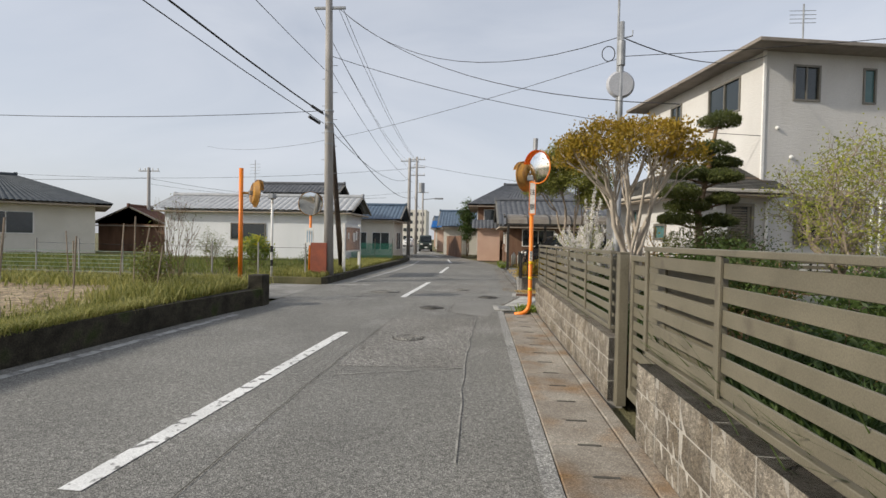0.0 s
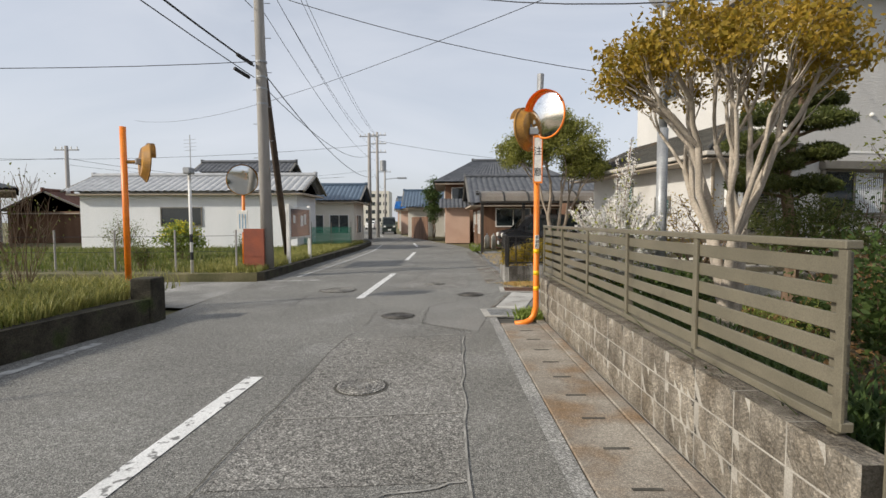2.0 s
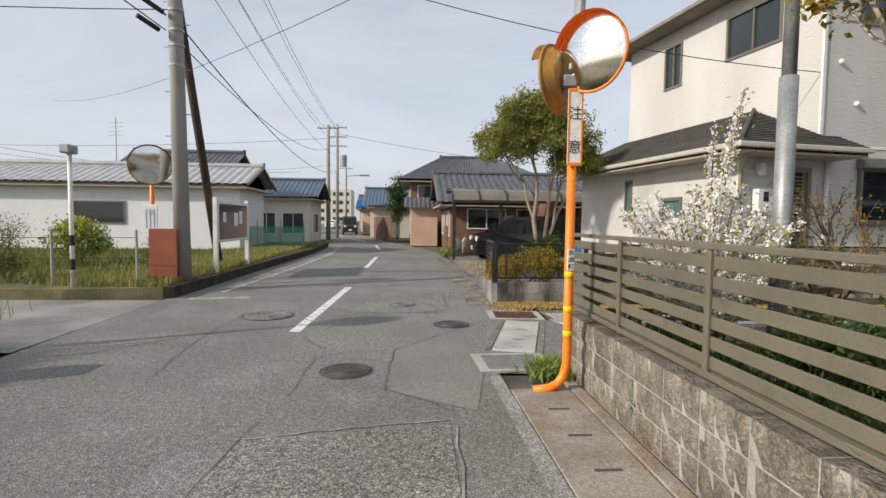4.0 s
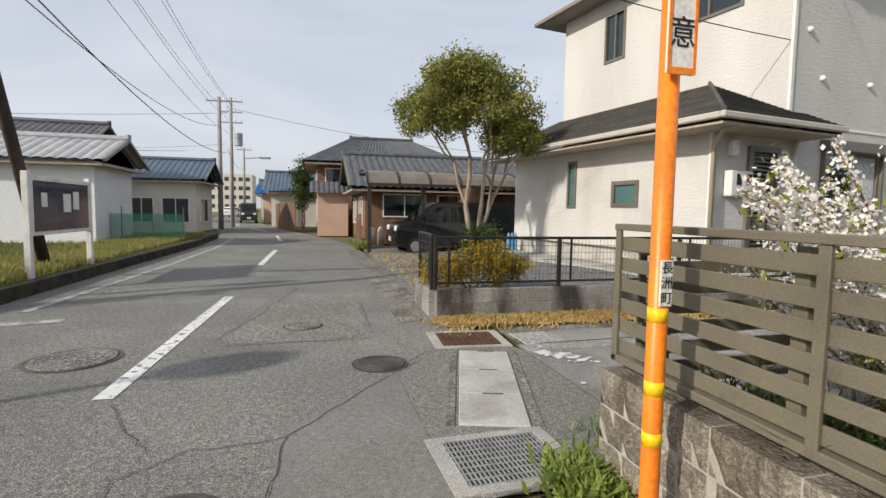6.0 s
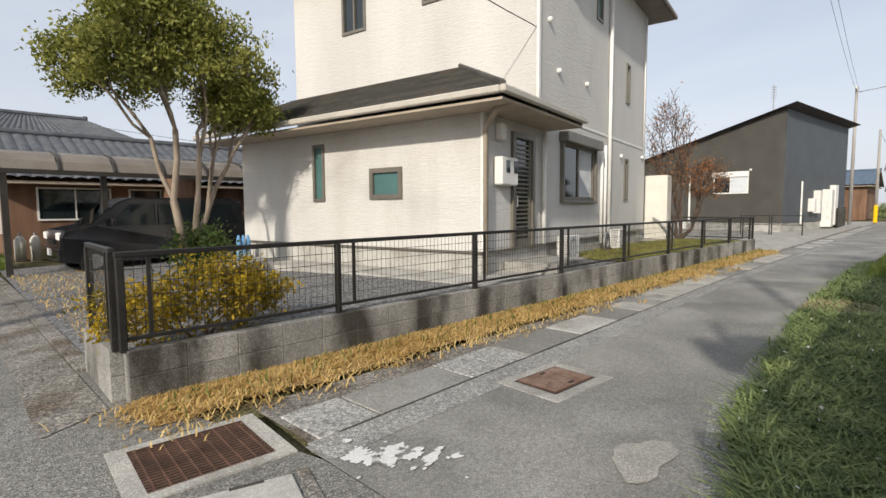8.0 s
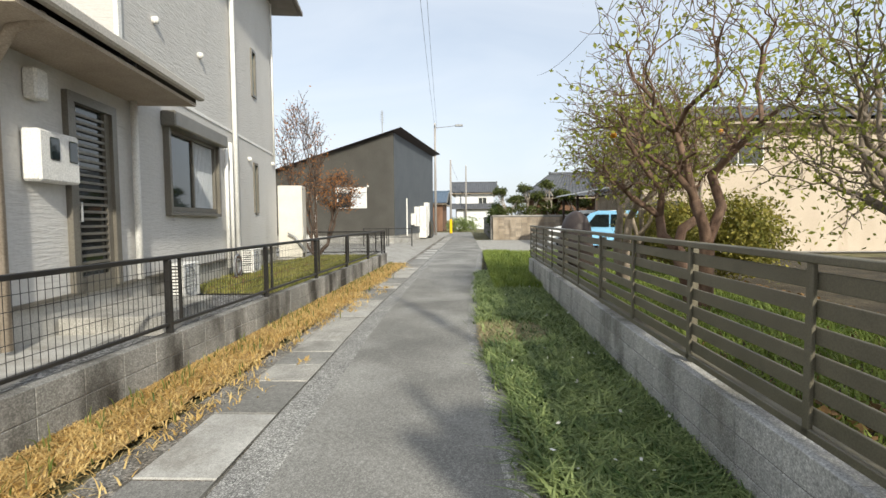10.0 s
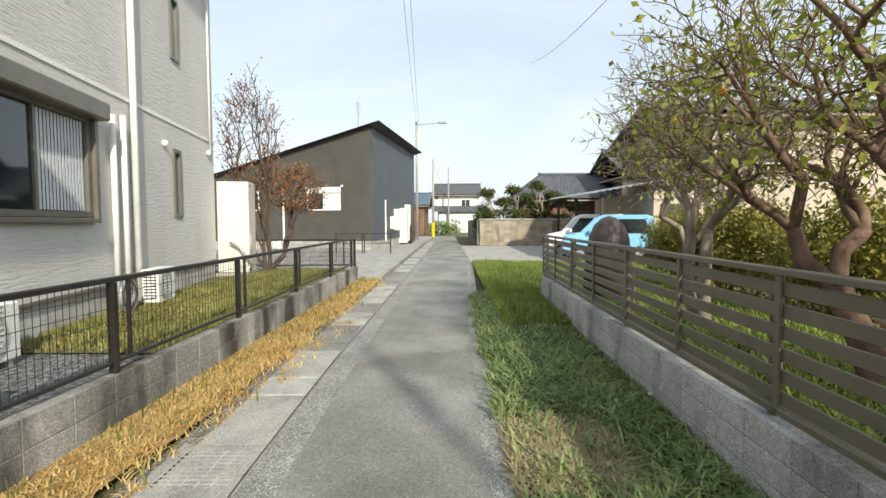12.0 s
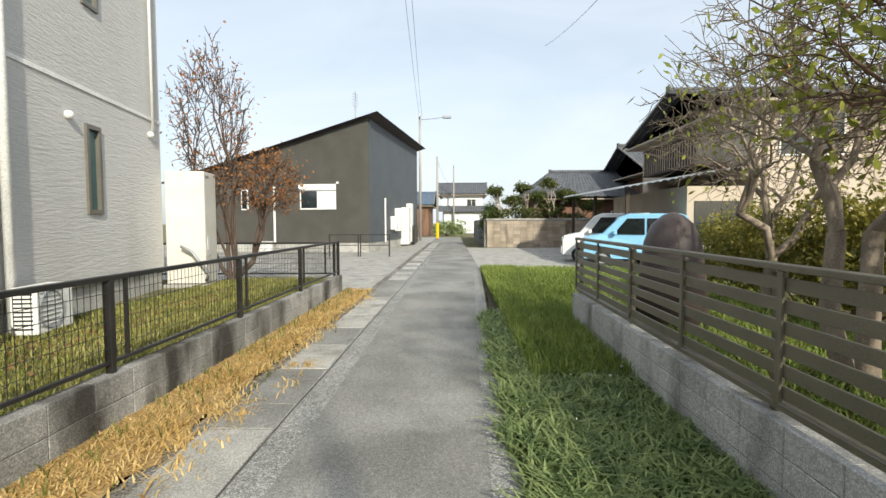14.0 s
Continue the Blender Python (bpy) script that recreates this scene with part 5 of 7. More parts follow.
RAPE = leaf_material("yellow_rape_flowers", (0.55, 0.45, 0.02), (0.75, 0.65, 0.05))
rape, rape_t = tree("rape_plants", -8.9, 20.0, 0.2, "clump of flowering rape with bright yellow heads", BARK_BROWN, MEADOW, [((0, 0, 0.75), (0.8, 0.6, 0.55))], 160, 3500, 0.1, 0.02, stems=7, seed=133, spread=0.12, category="plant", shell=0.3, fork=0.1, wild=0.06)
fv_, ff_, rf_ = [], [], random.Random(134)
for p_ in rape_t:
    for _ in range(14):
        if p_.z > 0.75:
            leaf_faces(fv_, ff_, p_ + Vector((rf_.gauss(0, 0.06), rf_.gauss(0, 0.06), 0.05 + rf_.gauss(0, 0.06))), 0.05, rf_, 0.9)
raw("flower_heads", fv_, ff_, RAPE, rape, "bright yellow flower heads")
for k, (x_, y_, h_, m_) in enumerate(((-6.3, 9.7, 0.8, WEED), (-13.5, 11.5, 1.2, WEED), (-10.6, 19.6, 1.3, WEED), (-5.9, 18.0, 0.8, DARK_LEAF), (-8.2, 16.6, 0.7, WEED))):
    tree("field_bush", x_, y_, 0.33 if y_ < 13 else 0.2, "twiggy half-bare bush at the field's edge", BARK_BROWN, m_, [((0, 0, h_ * 0.65), (h_ * 0.45, h_ * 0.45, h_ * 0.5))], 160, 1500, 0.055, 0.02, stems=6, seed=30 + k, spread=0.12, category="shrub", shell=0.3, fork=0.15, wild=0.06)
for k, (x_, y_, h_) in enumerate(((39.6, 9.9, 3.6), (40.5, 8.2, 3.9), (41.0, 6.4, 4.2), (40.2, 5.0, 3.2))):
    tree("clipped_garden_pine", x_, y_, 0.0, "dark clipped garden pine behind the block wall", BARK_PALE, PINE, [((-0.2, 0.5, h_ * 0.95), (0.5, 0.5, 0.25)), ((0.1, -0.6, h_ * 0.8), (0.6, 0.6, 0.3)), ((0, 0.3, h_ * 0.55), (0.8, 0.9, 0.5))], 90, 3600, 0.16, 0.09, stems=2, seed=40 + k, spread=0.12, shell=0.4, fork=0.4)
tree("garden_shrub", 40.0, 10.6, 0.0, "dark dense shrub behind the block wall", BARK_BROWN, DARK_LEAF, [((0, 0, 1.6), (0.9, 0.7, 1.3))], 90, 4200, 0.16, 0.05, stems=3, seed=46, spread=0.18, category="shrub", shell=0.3)
tree("lane_end_shrub", 66, 13.6, 0.0, "pale green shrub at the lane's far end", BARK_BROWN, GRASS, [((0, 0, 0.9), (1.2, 2.2, 0.9))], 90, 3500, 0.2, 0.05, stems=3, seed=47, spread=0.2, category="shrub", shell=0.3)
tree("wall_creeper", -1.0, 47.5, 0, "dark creeper covering the house corner", BARK_BROWN, DARK_LEAF, [((0, 0, 3.2), (0.7, 1.5, 2.2))], 110, 3500, 0.22, 0.06, stems=3, seed=48, spread=0.2, category="shrub", shell=0.3)


def blades(name, outline_fn, n, h, w, mat, label, seed, z=0.01, lean=0.6, category="grass"):
    rng = random.Random(seed)
    vv, ff = [], []
    for _ in range(n):
        x, y = outline_fn(rng)
        a = rng.random() * 6.283
        hh = h * rng.uniform(0.45, 1.25)
        ww = w * rng.uniform(0.6, 1.3)
        dx, dy = math.cos(a), math.sin(a)
        l1 = lean * hh * rng.uniform(0.2, 1.2)
        k = len(vv)
        vv.extend([(x - dy * ww, y + dx * ww, z), (x + dy * ww, y - dx * ww, z), (x + dx * l1 * 0.4 + dy * ww * 0.8, y + dy * l1 * 0.4 - dx * ww * 0.8, z + hh * 0.6), (x + dx * l1 * 0.4 - dy * ww * 0.8, y + dy * l1 * 0.4 + dx * ww * 0.8, z + hh * 0.6), (x + dx * l1, y + dy * l1, z + hh * rng.uniform(0.75, 1.0))])
        ff.extend([(k, k + 1, k + 2, k + 3), (k + 3, k + 2, k + 4)])
    return tagged(raw(name, vv, ff, mat), label, category, kind="stuff")


def lane_edge(x):
    return 11.95 + (min(x, 9) - 4.2) * 0.075 if x > 4.2 else 11.5 + (x - 2.6) * 0.28


def lane_grass(r):
    x = 2.7 + 13.6 * r.random() ** 1.25
    lo, hi = 11.14 - 0.017 * x, lane_edge(x) + 0.06 * math.sin(x * 5.3) * math.sin(x * 2.1) + r.gauss(0, 0.05)
    y = r.uniform(lo, max(lo + 0.05, hi))
    if y > 11.4 and (x - 9.05) ** 2 / 0.5 + (y - 12.0) ** 2 / 0.3 < 1 and r.random() < 0.85:
        return r.uniform(5, 8), r.uniform(11.1, 11.9)
    return x, y


STRAW_PALE = leaf_material("pale_dead_grass", (0.36, 0.30, 0.16), (0.58, 0.50, 0.32))
blades("strip_grass", lane_grass, 46000, 0.115, 0.0095, GRASS, "low green leafy plants between lane and wall", 51, lean=2.2)
blades("strip_dry_patch", lambda r: (r.gauss(9.05, 0.36), min(12.33, r.gauss(11.95, 0.22))), 7000, 0.06, 0.006, STRAW_PALE, "pale dry grass patch in the green strip", 151, lean=2.0)
blades("strip_grass_tall", lambda r: (r.uniform(12.8, 24), r.uniform(10.95, 12.0)), 24000, 0.2, 0.007, MEADOW, "tall bright green grass at the lane's edge", 52)
straw_spots = random.Random(531)
STRAW = [(1.45 + 17.6 * straw_spots.random() ** 1.15, 15.2 - abs(straw_spots.gauss(0, 0.30)), straw_spots.uniform(0.03, 0.16)) for _ in range(1500)]


def straw_place(r):
    x, y, s = STRAW[int(r.random() * len(STRAW))]
    return x + r.gauss(0, s * 1.6), min(15.21, y + r.gauss(0, s * 0.7))


blades("dry_straw", straw_place, 42000, 0.05, 0.006, GRASS_DRY, "dry yellow grass along the block wall", 53, lean=2.2)
blades("dry_straw_green", lambda r: (r.uniform(1.5, 19), 15.15 - abs(r.gauss(0, 0.25))), 900, 0.13, 0.006, WEED, "green shoots among the dry grass", 54)
blades("side_yard_grass", lambda r: (r.uniform(10.5, 18.8), r.uniform(15.4, 17.6)), 18000, 0.08, 0.007, VERGE_GRASS, "yellowed short lawn beside the house", 55, z=0.3)
blades("meadow_grass", lambda r: (r.uniform(15.6, 24.1), r.uniform(6.5, 11.2)), 26000, 0.17, 0.009, MEADOW, "rough bright meadow beyond the fence", 152)
blades("kerb_grass", lambda r: (-4.99 - abs(r.gauss(0, 0.16)), r.uniform(-1, 10.6)), 7000, 0.15, 0.006, VERGE_GRASS, "grass hanging over the kerb wall", 155, z=0.35, lean=1.2)
blades("field_grass", lambda r: (-5.1 - abs(r.gauss(0, 0.7)), r.uniform(-1, 11)), 15000, 0.11, 0.006, VERGE_GRASS, "dry and green grass on the field's verge", 56, z=0.34)
blades("field_clump", lambda r: (min(-4.9, r.gauss(-5.7, 0.45)), r.gauss(9.9, 0.9)), 8000, 0.3, 0.008, VERGE_GRASS, "tall green weeds by the mirror pole", 156, z=0.33, lean=0.7)
blades("field_grass_far", lambda r: (r.uniform(-30, -5.6), r.gauss(11.3, 0.5)), 22000, 0.24, 0.012, VERGE_GRASS, "green weeds behind the bare soil", 57, z=0.33)
blades("field_weeds", lambda r: (r.uniform(-26, -6.5), r.uniform(3, 11)), 1500, 0.07, 0.01, WEED, "scattered weeds on the bare soil", 58, z=0.35)
blades("verge_grass", lambda r: (-4.85 - abs(r.gauss(0, 1.1)), r.uniform(15.9, 33)), 26000, 0.2, 0.009, VERGE_GRASS, "grass on the verge round the utility pole", 59, z=0.19)
blades("plot_grass", lambda r: (r.uniform(-26, -6.5), r.uniform(16.2, 27)), 22000, 0.2, 0.012, WEED, "green weeds in the fenced plot", 60, z=0.19)
blades("corner_weeds", lambda r: (r.gauss(1.98, 0.22), r.gauss(11.45, 0.12)), 900, 0.16, 0.006, GRASS, "green weeds at the wall's corner", 61)
blades("pole_weeds", lambda r: (r.gauss(1.18, 0.10), r.gauss(10.95, 0.14)), 620, 0.13, 0.015, MEADOW, "green leafy weed at the mirror pole's foot", 62, lean=1.0)
blades("strap_plants", lambda r: (r.uniform(1.56, 2.3), r.uniform(-2, 4.2)), 6500, 0.6, 0.011, STRAP, "dark strap-leaved plants behind the fence", 63, z=0.29, lean=0.8)
blades("strap_plants_far", lambda r: (r.uniform(1.58, 2.2), r.uniform(5.4, 10.8)), 2600, 0.45, 0.011, STRAP, "dark strap-leaved plants behind the fence", 64, z=0.29, lean=0.9)
blades("garden_grass", lambda r: (r.uniform(3.0, 15.3), r.uniform(8.2, 10.85)), 30000, 0.13, 0.009, MEADOW, "rough grass in the garden behind the lane fence", 65, z=0.25, lean=1.0)
for k, (x_, y_, m_, rr) in enumerate(((2.2, 0.6, DARK_LEAF, 0.5), (2.5, 2.2, LITTER, 0.6), (2.3, 3.6, DARK_LEAF, 0.5), (2.9, -1.2, DARK_LEAF, 0.7), (4.2, 1.4, LITTER, 0.9), (2.4, 8.9, DARK_LEAF, 0.5), (3.9, 7.7, LITTER, 0.7))):
    tree("garden_bush", x_, y_, 0.28, "dark leafy garden bush in the fence's shade", BARK_BROWN, m_, [((0, 0, rr * 0.75), (rr, rr, rr * 0.7))], 90, 4200, 0.06, 0.02, stems=3, seed=80 + k, spread=0.09, category="shrub", shell=0.35)
blades("long_leaves", lambda r: (r.uniform(1.58, 2.1), r.uniform(11.0, 11.2)), 12, 0.28, 0.010, CITRUS, "long pale leaves drooping by the fence corner", 67, z=0.25, lean=1.3)
blades("planter_weeds", lambda r: (r.uniform(1.2, 1.7), r.uniform(26.8, 29.2)), 900, 0.3, 0.012, MEADOW, "green weeds round the planter at the kerb", 167, z=0.05, lean=0.8)
blades("lot_weeds", lambda r: (r.uniform(1.5, 3.2), r.uniform(16.5, 25)), 1800, 0.06, 0.008, GRASS_DRY, "dry weeds on the gravel lot", 66, z=0.05, lean=1.4)


def litter(name, fn, n, size, mat, label, seed, z):
    rng = random.Random(seed)
    vv, ff = [], []
    for _ in range(n):
        x, y = fn(rng)
        leaf_faces(vv, ff, Vector((x, y, z + rng.random() * 0.05)), size, rng, 0.6, 0.7)
    return tagged(raw(name, vv, ff, mat), label, "leaf litter", kind="stuff")


litter("leaf_litter", lambda r: (r.uniform(1.55, 6), r.uniform(-2, 10.8)), 14000, 0.07, LITTER, "brown fallen leaves in the garden", 70, 0.3)
litter("leaf_litter_lane", lambda r: (r.uniform(5, 15.3), r.uniform(7.5, 10.85)), 12000, 0.07, LITTER, "brown fallen leaves in the garden", 71, 0.24)
litter("stone_scatter", lambda r: (r.uniform(10.5, 17), r.gauss(16.6, 0.25)), 900, 0.06, LITTER, "brown leaf scraps beside the house", 72, 0.3)
litter("daisies", lane_grass, 60, 0.035, BLOSSOM, "small white daisies in the green strip", 73, 0.1)


# ---- mirrors, poles and signs ----
def text_mesh(name, body, size, mat, parent, m, label=""):
    cu = bpy.data.curves.new(name, "FONT")
    cu.body, cu.size, cu.align_x, cu.align_y, cu.extrude = body, size, "CENTER", "CENTER", 0.001
    tmp = new(name, cu)
    me = bpy.data.meshes.new_from_object(tmp.evaluated_get(bpy.context.evaluated_depsgraph_get()))
    bpy.data.objects.remove(tmp)
    me.materials.clear()
    me.materials.append(mat)
    ob = new(name, me)
    ob.parent = parent
    ob.matrix_local = m
    if label:
        ob["label"] = label
    return ob


YELLOW_BACK = material("faded_yellow_enamel", (0.42, 0.21, 0.035), (0.30, 0.155, 0.04), scale=5, rough=0.5, bump=0.1, stain=(0.2, 0.11, 0.04), stain_scale=4, stain_lo=0.55, stain_hi=0.7)


def mirror_head(parent, x, y, z, r, facing, back=ORANGE, tilt=94):
    """A convex round mirror whose face looks along facing (degrees from +x, flat)."""
    h = new("mirror")
    h.empty_display_size = 0.1
    h.parent = parent
    h.matrix_local = pose(x, y, z, 0, 0, facing) @ pose(0, 0, 0, 0, tilt, 0)
    face = bmesh.new()
    n, rings = 40, 6
    prev = None
    for k in range(rings + 1):
        rr = r * 0.95 * k / rings
        zz = 0.02 + 0.05 * (1 - (k / rings) ** 2)
        if k == 0:
            prev = [face.verts.new((0, 0, zz))]
            continue
        ring = [face.verts.new((rr * math.cos(6.2832 * i / n), rr * math.sin(6.2832 * i / n), zz)) for i in range(n)]
        for i in range(n):
            j = (i + 1) % n
            face.faces.new((prev[0], ring[i], ring[j]) if k == 1 else (prev[i], ring[i], ring[j], prev[j]))
        prev = ring
    part("mirror_face", face, MIRROR, h, "convex mirror glass", smooth=True)
    rim = bmesh.new()
    tube(rim, [(r * 0.97 * math.cos(6.2832 * i / n), r * 0.97 * math.sin(6.2832 * i / n), 0.015) for i in range(n + 1)], 0.014, 8, cap=False)
    part("rim", rim, back, h, smooth=True)
    dish = bmesh.new()
    bmesh.ops.create_cone(dish, cap_ends=True, segments=n, radius1=r * 0.72, radius2=r * 0.96, depth=0.09, matrix=Matrix.Translation((0, 0, -0.035)))
    part("back_dish", dish, back, h)
    hood = bmesh.new()
    for i in range(13):
        a = math.pi + (i - 6) * 0.2
        b = a + 0.2
        hood.faces.new([hood.verts.new(v) for v in ((r * math.cos(a), r * math.sin(a), 0.0), (r * math.cos(b), r * math.sin(b), 0.0), (1.03 * r * math.cos(b), 1.03 * r * math.sin(b), 0.09), (1.03 * r * math.cos(a), 1.03 * r * math.sin(a), 0.09))])
    bmesh.ops.solidify(hood, geom=list(hood.faces), thickness=0.006)
    part("hood", hood, back, h)
    part("bracket", bevelled(boxed(-0.05, -0.05, -0.16, 0.05, 0.05, -0.075), 0.008), STEEL, h)
    return h


mp = thing("traffic_mirror", 1.165, 10.44, 0.0, 0, "orange traffic mirror pole with two round mirrors beside the wall", "traffic mirror", "traffic mirrors")
part("pole", tubed([(-0.30, 0.0, 0.012), (-0.16, 0.0, 0.03), (-0.08, 0.0, 0.07), (-0.03, 0, 0.14), (0.0, 0, 0.26), (0.0, 0, 2.84)], 0.041, 16), ORANGE, mp, smooth=True)
for z in (0.50, 0.72, 1.03):
    part("reflective_band", tubed([(0, 0, z), (0, 0, z + 0.06)], 0.0418, 16), YELLOW_TAPE, mp, smooth=True)
part("bracket", bevelled(boxed(-0.11, -0.055, 2.70, 0.11, 0.055, 2.80), 0.008), STEEL, mp)
part("bracket", bevelled(boxed(-0.06, -0.06, 2.84, 0.06, 0.06, 2.90), 0.008), STEEL, mp)
mirror_head(mp, 0.10, -0.16, 2.95, 0.325, 219)
mirror_head(mp, -0.12, 0.12, 2.80, 0.31, 138, YELLOW_BACK)
part("top_fitting", tubed([(0.03, 0.03, 2.9), (0.05, 0.03, 3.55)], [0.04, 0.05], 10), STEEL, mp)
plate = part("caution_plate", bevelled(boxed(-0.065, -0.066, 2.02, 0.065, -0.05, 2.68), 0.006), WHITE_PAINT, mp, "white caution plate with an orange border")
for b in ((-0.065, 2.02, -0.052, 2.68), (0.052, 2.02, 0.065, 2.68), (-0.052, 2.02, 0.052, 2.045), (-0.052, 2.655, 0.052, 2.68)):
    part("border", boxed(b[0], -0.070, b[1], b[2], -0.0665, b[3]), ORANGE, plate)
for k, ch in enumerate("注意"):
    text_mesh("lettering", ch, 0.125, BLACK_INK, plate, pose(0, -0.068, 2.46 - 0.29 * k, 90, 0, 0))
label_ = part("town_label", bevelled(boxed(-0.030, -0.046, 1.10, 0.030, -0.038, 1.29), 0.003), WHITE_PAINT, mp, "white label with black town name")
for k, ch in enumerate("長洲町"):
    text_mesh("lettering", ch, 0.055, BLACK_INK, label_, pose(0, -0.0475, 1.258 - 0.062 * k, 90, 0, 0))

ml = thing("traffic_mirror", -5.72, 17.25, 0.15, 0, "orange traffic mirror pole with one round mirror by the utility pole", "traffic mirror", "traffic mirrors")
part("pole", tubed([(0, 0, 0), (0.03, 0, 2.75)], 0.045, 12), ORANGE, ml, smooth=True)
mirror_head(ml, 0.05, -0.12, 2.48, 0.42, 300, YELLOW_BACK, 101)
part("sign_plate", bevelled(boxed(-0.14, -0.08, 1.05, 0.16, -0.06, 1.65), 0.008), WHITE_PAINT, ml, "white sign plate with faded writing")
for k in range(3):
    part("writing_bar", boxed(-0.08 + 0.08 * k, -0.083, 1.15, -0.05 + 0.08 * k, -0.0805, 1.55), material("faded_blue_ink", (0.2, 0.33, 0.45), (0.25, 0.38, 0.5), bump=0), ml)
mk = thing("traffic_mirror", -5.5, 11.75, 0.3, 0, "tall orange mirror pole with a faded yellow mirror back", "traffic mirror", "traffic mirrors")
part("pole", tubed([(0, 0, -0.1), (0, 0, 2.78)], 0.05, 12), ORANGE, mk, smooth=True)
part("arm", tubed([(0, 0, 2.2), (0.26, 0.05, 2.2)], 0.03, 8), YELLOW_BACK, mk)
mirror_head(mk, 0.30, 0.12, 2.2, 0.33, 40, YELLOW_BACK)

wp = thing("white_post", -6.5, 15.9, 0.18, 0, "slim white post with a small lamp on top", "post")
part("shaft", tubed([(0, 0, 0), (0, 0, 2.5)], 0.04, 10), WHITE_PAINT, wp, smooth=True)
part("lamp_head", bevelled(boxed(-0.09, -0.16, 2.5, 0.09, 0.12, 2.66), 0.02), STEEL, wp)
for z in (0.35, 0.8):
    part("band", tubed([(0, 0, z), (0, 0, z + 0.2)], 0.0415, 10), BLACK_INK, wp)

# utility pole, stay pole and red guard
up_ = thing("utility_pole", -4.98, 16.9, 0.1, 0, "tall grey concrete utility pole with a crossarm", "utility pole", "utility poles")
part("shaft", tubed([(0.05, 0, -0.2), (-0.02, 0, 5.5), (-0.1, 0, 11.5)], [0.165, 0.135, 0.10], 16), POLE, up_, smooth=True)
for z in (4.5, 4.9, 5.2, 5.6):
    part("steel_band", tubed([(-0.01, 0, z), (-0.01, 0, z + 0.05)], 0.15, 14), STEEL, up_)
part("crossarm", bevelled(boxed(-0.55, -0.05, 9.02, 0.5, 0.03, 9.10), 0.008), STEEL, up_)
for k in range(12):
    part("step_bolt", tubed([(0.1 if k % 2 else -0.1, 0, 2.2 + 0.45 * k), (0.26 if k % 2 else -0.26, 0, 2.2 + 0.45 * k)], 0.01, 5), STEEL, up_)
for k, (dx, z) in enumerate(((-0.22, 5.55), (-0.3, 5.2))):
    part("cable_closure", tubed([(dx - 0.25, -0.45, z + 0.14), (dx, -0.1, z)], 0.05, 8), CABLE, up_)
guard = part("guard_sleeve", bevelled(boxed(-0.5, -0.28, 0.1, 0.05, -0.22, 1.2), 0.01), material("faded_red_board", (0.30, 0.085, 0.045), (0.22, 0.07, 0.045), scale=3, rough=0.7, stain=(0.2, 0.08, 0.05)), up_, "faded red board strapped to the pole")
stay = thing("stay_pole", -5.5, 20.6, 0.15, 0, "leaning dark timber stay pole behind the utility pole", "utility pole", "utility poles")
part("shaft", tubed([(0, 0, -0.2), (0.42, -3.45, 6.0)], [0.11, 0.085], 12), POLE_WOOD, stay, smooth=True)

sp = thing("steel_pole", 2.68, 9.85, 0.28, 0, "galvanised service pole with a round dish in the garden", "service pole")
part("shaft", tubed([(0, 0, -0.1), (0, 0, 2.4)], 0.068, 14), STEEL, sp, smooth=True)
part("shaft", tubed([(0, 0, 2.4), (0, 0, 5.3)], 0.052, 14), STEEL, sp, smooth=True)
part("mast", tubed([(-0.06, 0, 3.6), (-0.06, 0, 6.3)], 0.022, 8), STEEL, sp)
part("collar", tubed([(0, 0, 4.5), (0, 0, 4.95)], 0.075, 12), STEEL, sp)
dish = bmesh.new()
bmesh.ops.create_cone(dish, cap_ends=True, segments=28, radius1=0.26, radius2=0.22, depth=0.05, matrix=Matrix.Translation((0, -0.02, 4.15)) @ Matrix.Rotation(radians(90), 4, "X"))
part("dish", dish, material("grey_dish", (0.36, 0.37, 0.4), (0.42, 0.43, 0.46), rough=0.6, bump=0.05), sp)
part("hook", tubed([(0, 0, 5.0), (0.2, 0, 5.05), (0.2, 0, 5.15)], 0.012, 6), STEEL, sp)

nb = thing("notice_board", -4.88, 18.55, 0.18, 90, "white-framed glazed notice board on two white legs", "notice board")
for s in (0.03, 2.42):
    part("leg", bevelled(boxed(s - 0.05, -0.05, -0.1, s + 0.05, 0.05, 1.85), 0.006), WHITE_PAINT, nb)
part("case", bevelled(boxed(0.08, -0.04, 0.75, 2.37, 0.06, 1.78), 0.01), WHITE_PAINT, nb)
part("glass", boxed(0.16, -0.048, 0.82, 2.29, -0.042, 1.70), material("board_glass", (0.03, 0.045, 0.07), (0.04, 0.06, 0.09), rough=0.1, bump=0, spec=0.7), nb)
for a, b, c, d in ((1.2, 1.15, 1.5, 1.5), (1.6, 1.2, 1.85, 1.55), (0.4, 1.25, 0.6, 1.5)):
    part("paper", boxed(a, -0.053, b, c, -0.049, d), WHITE_PAINT, nb)


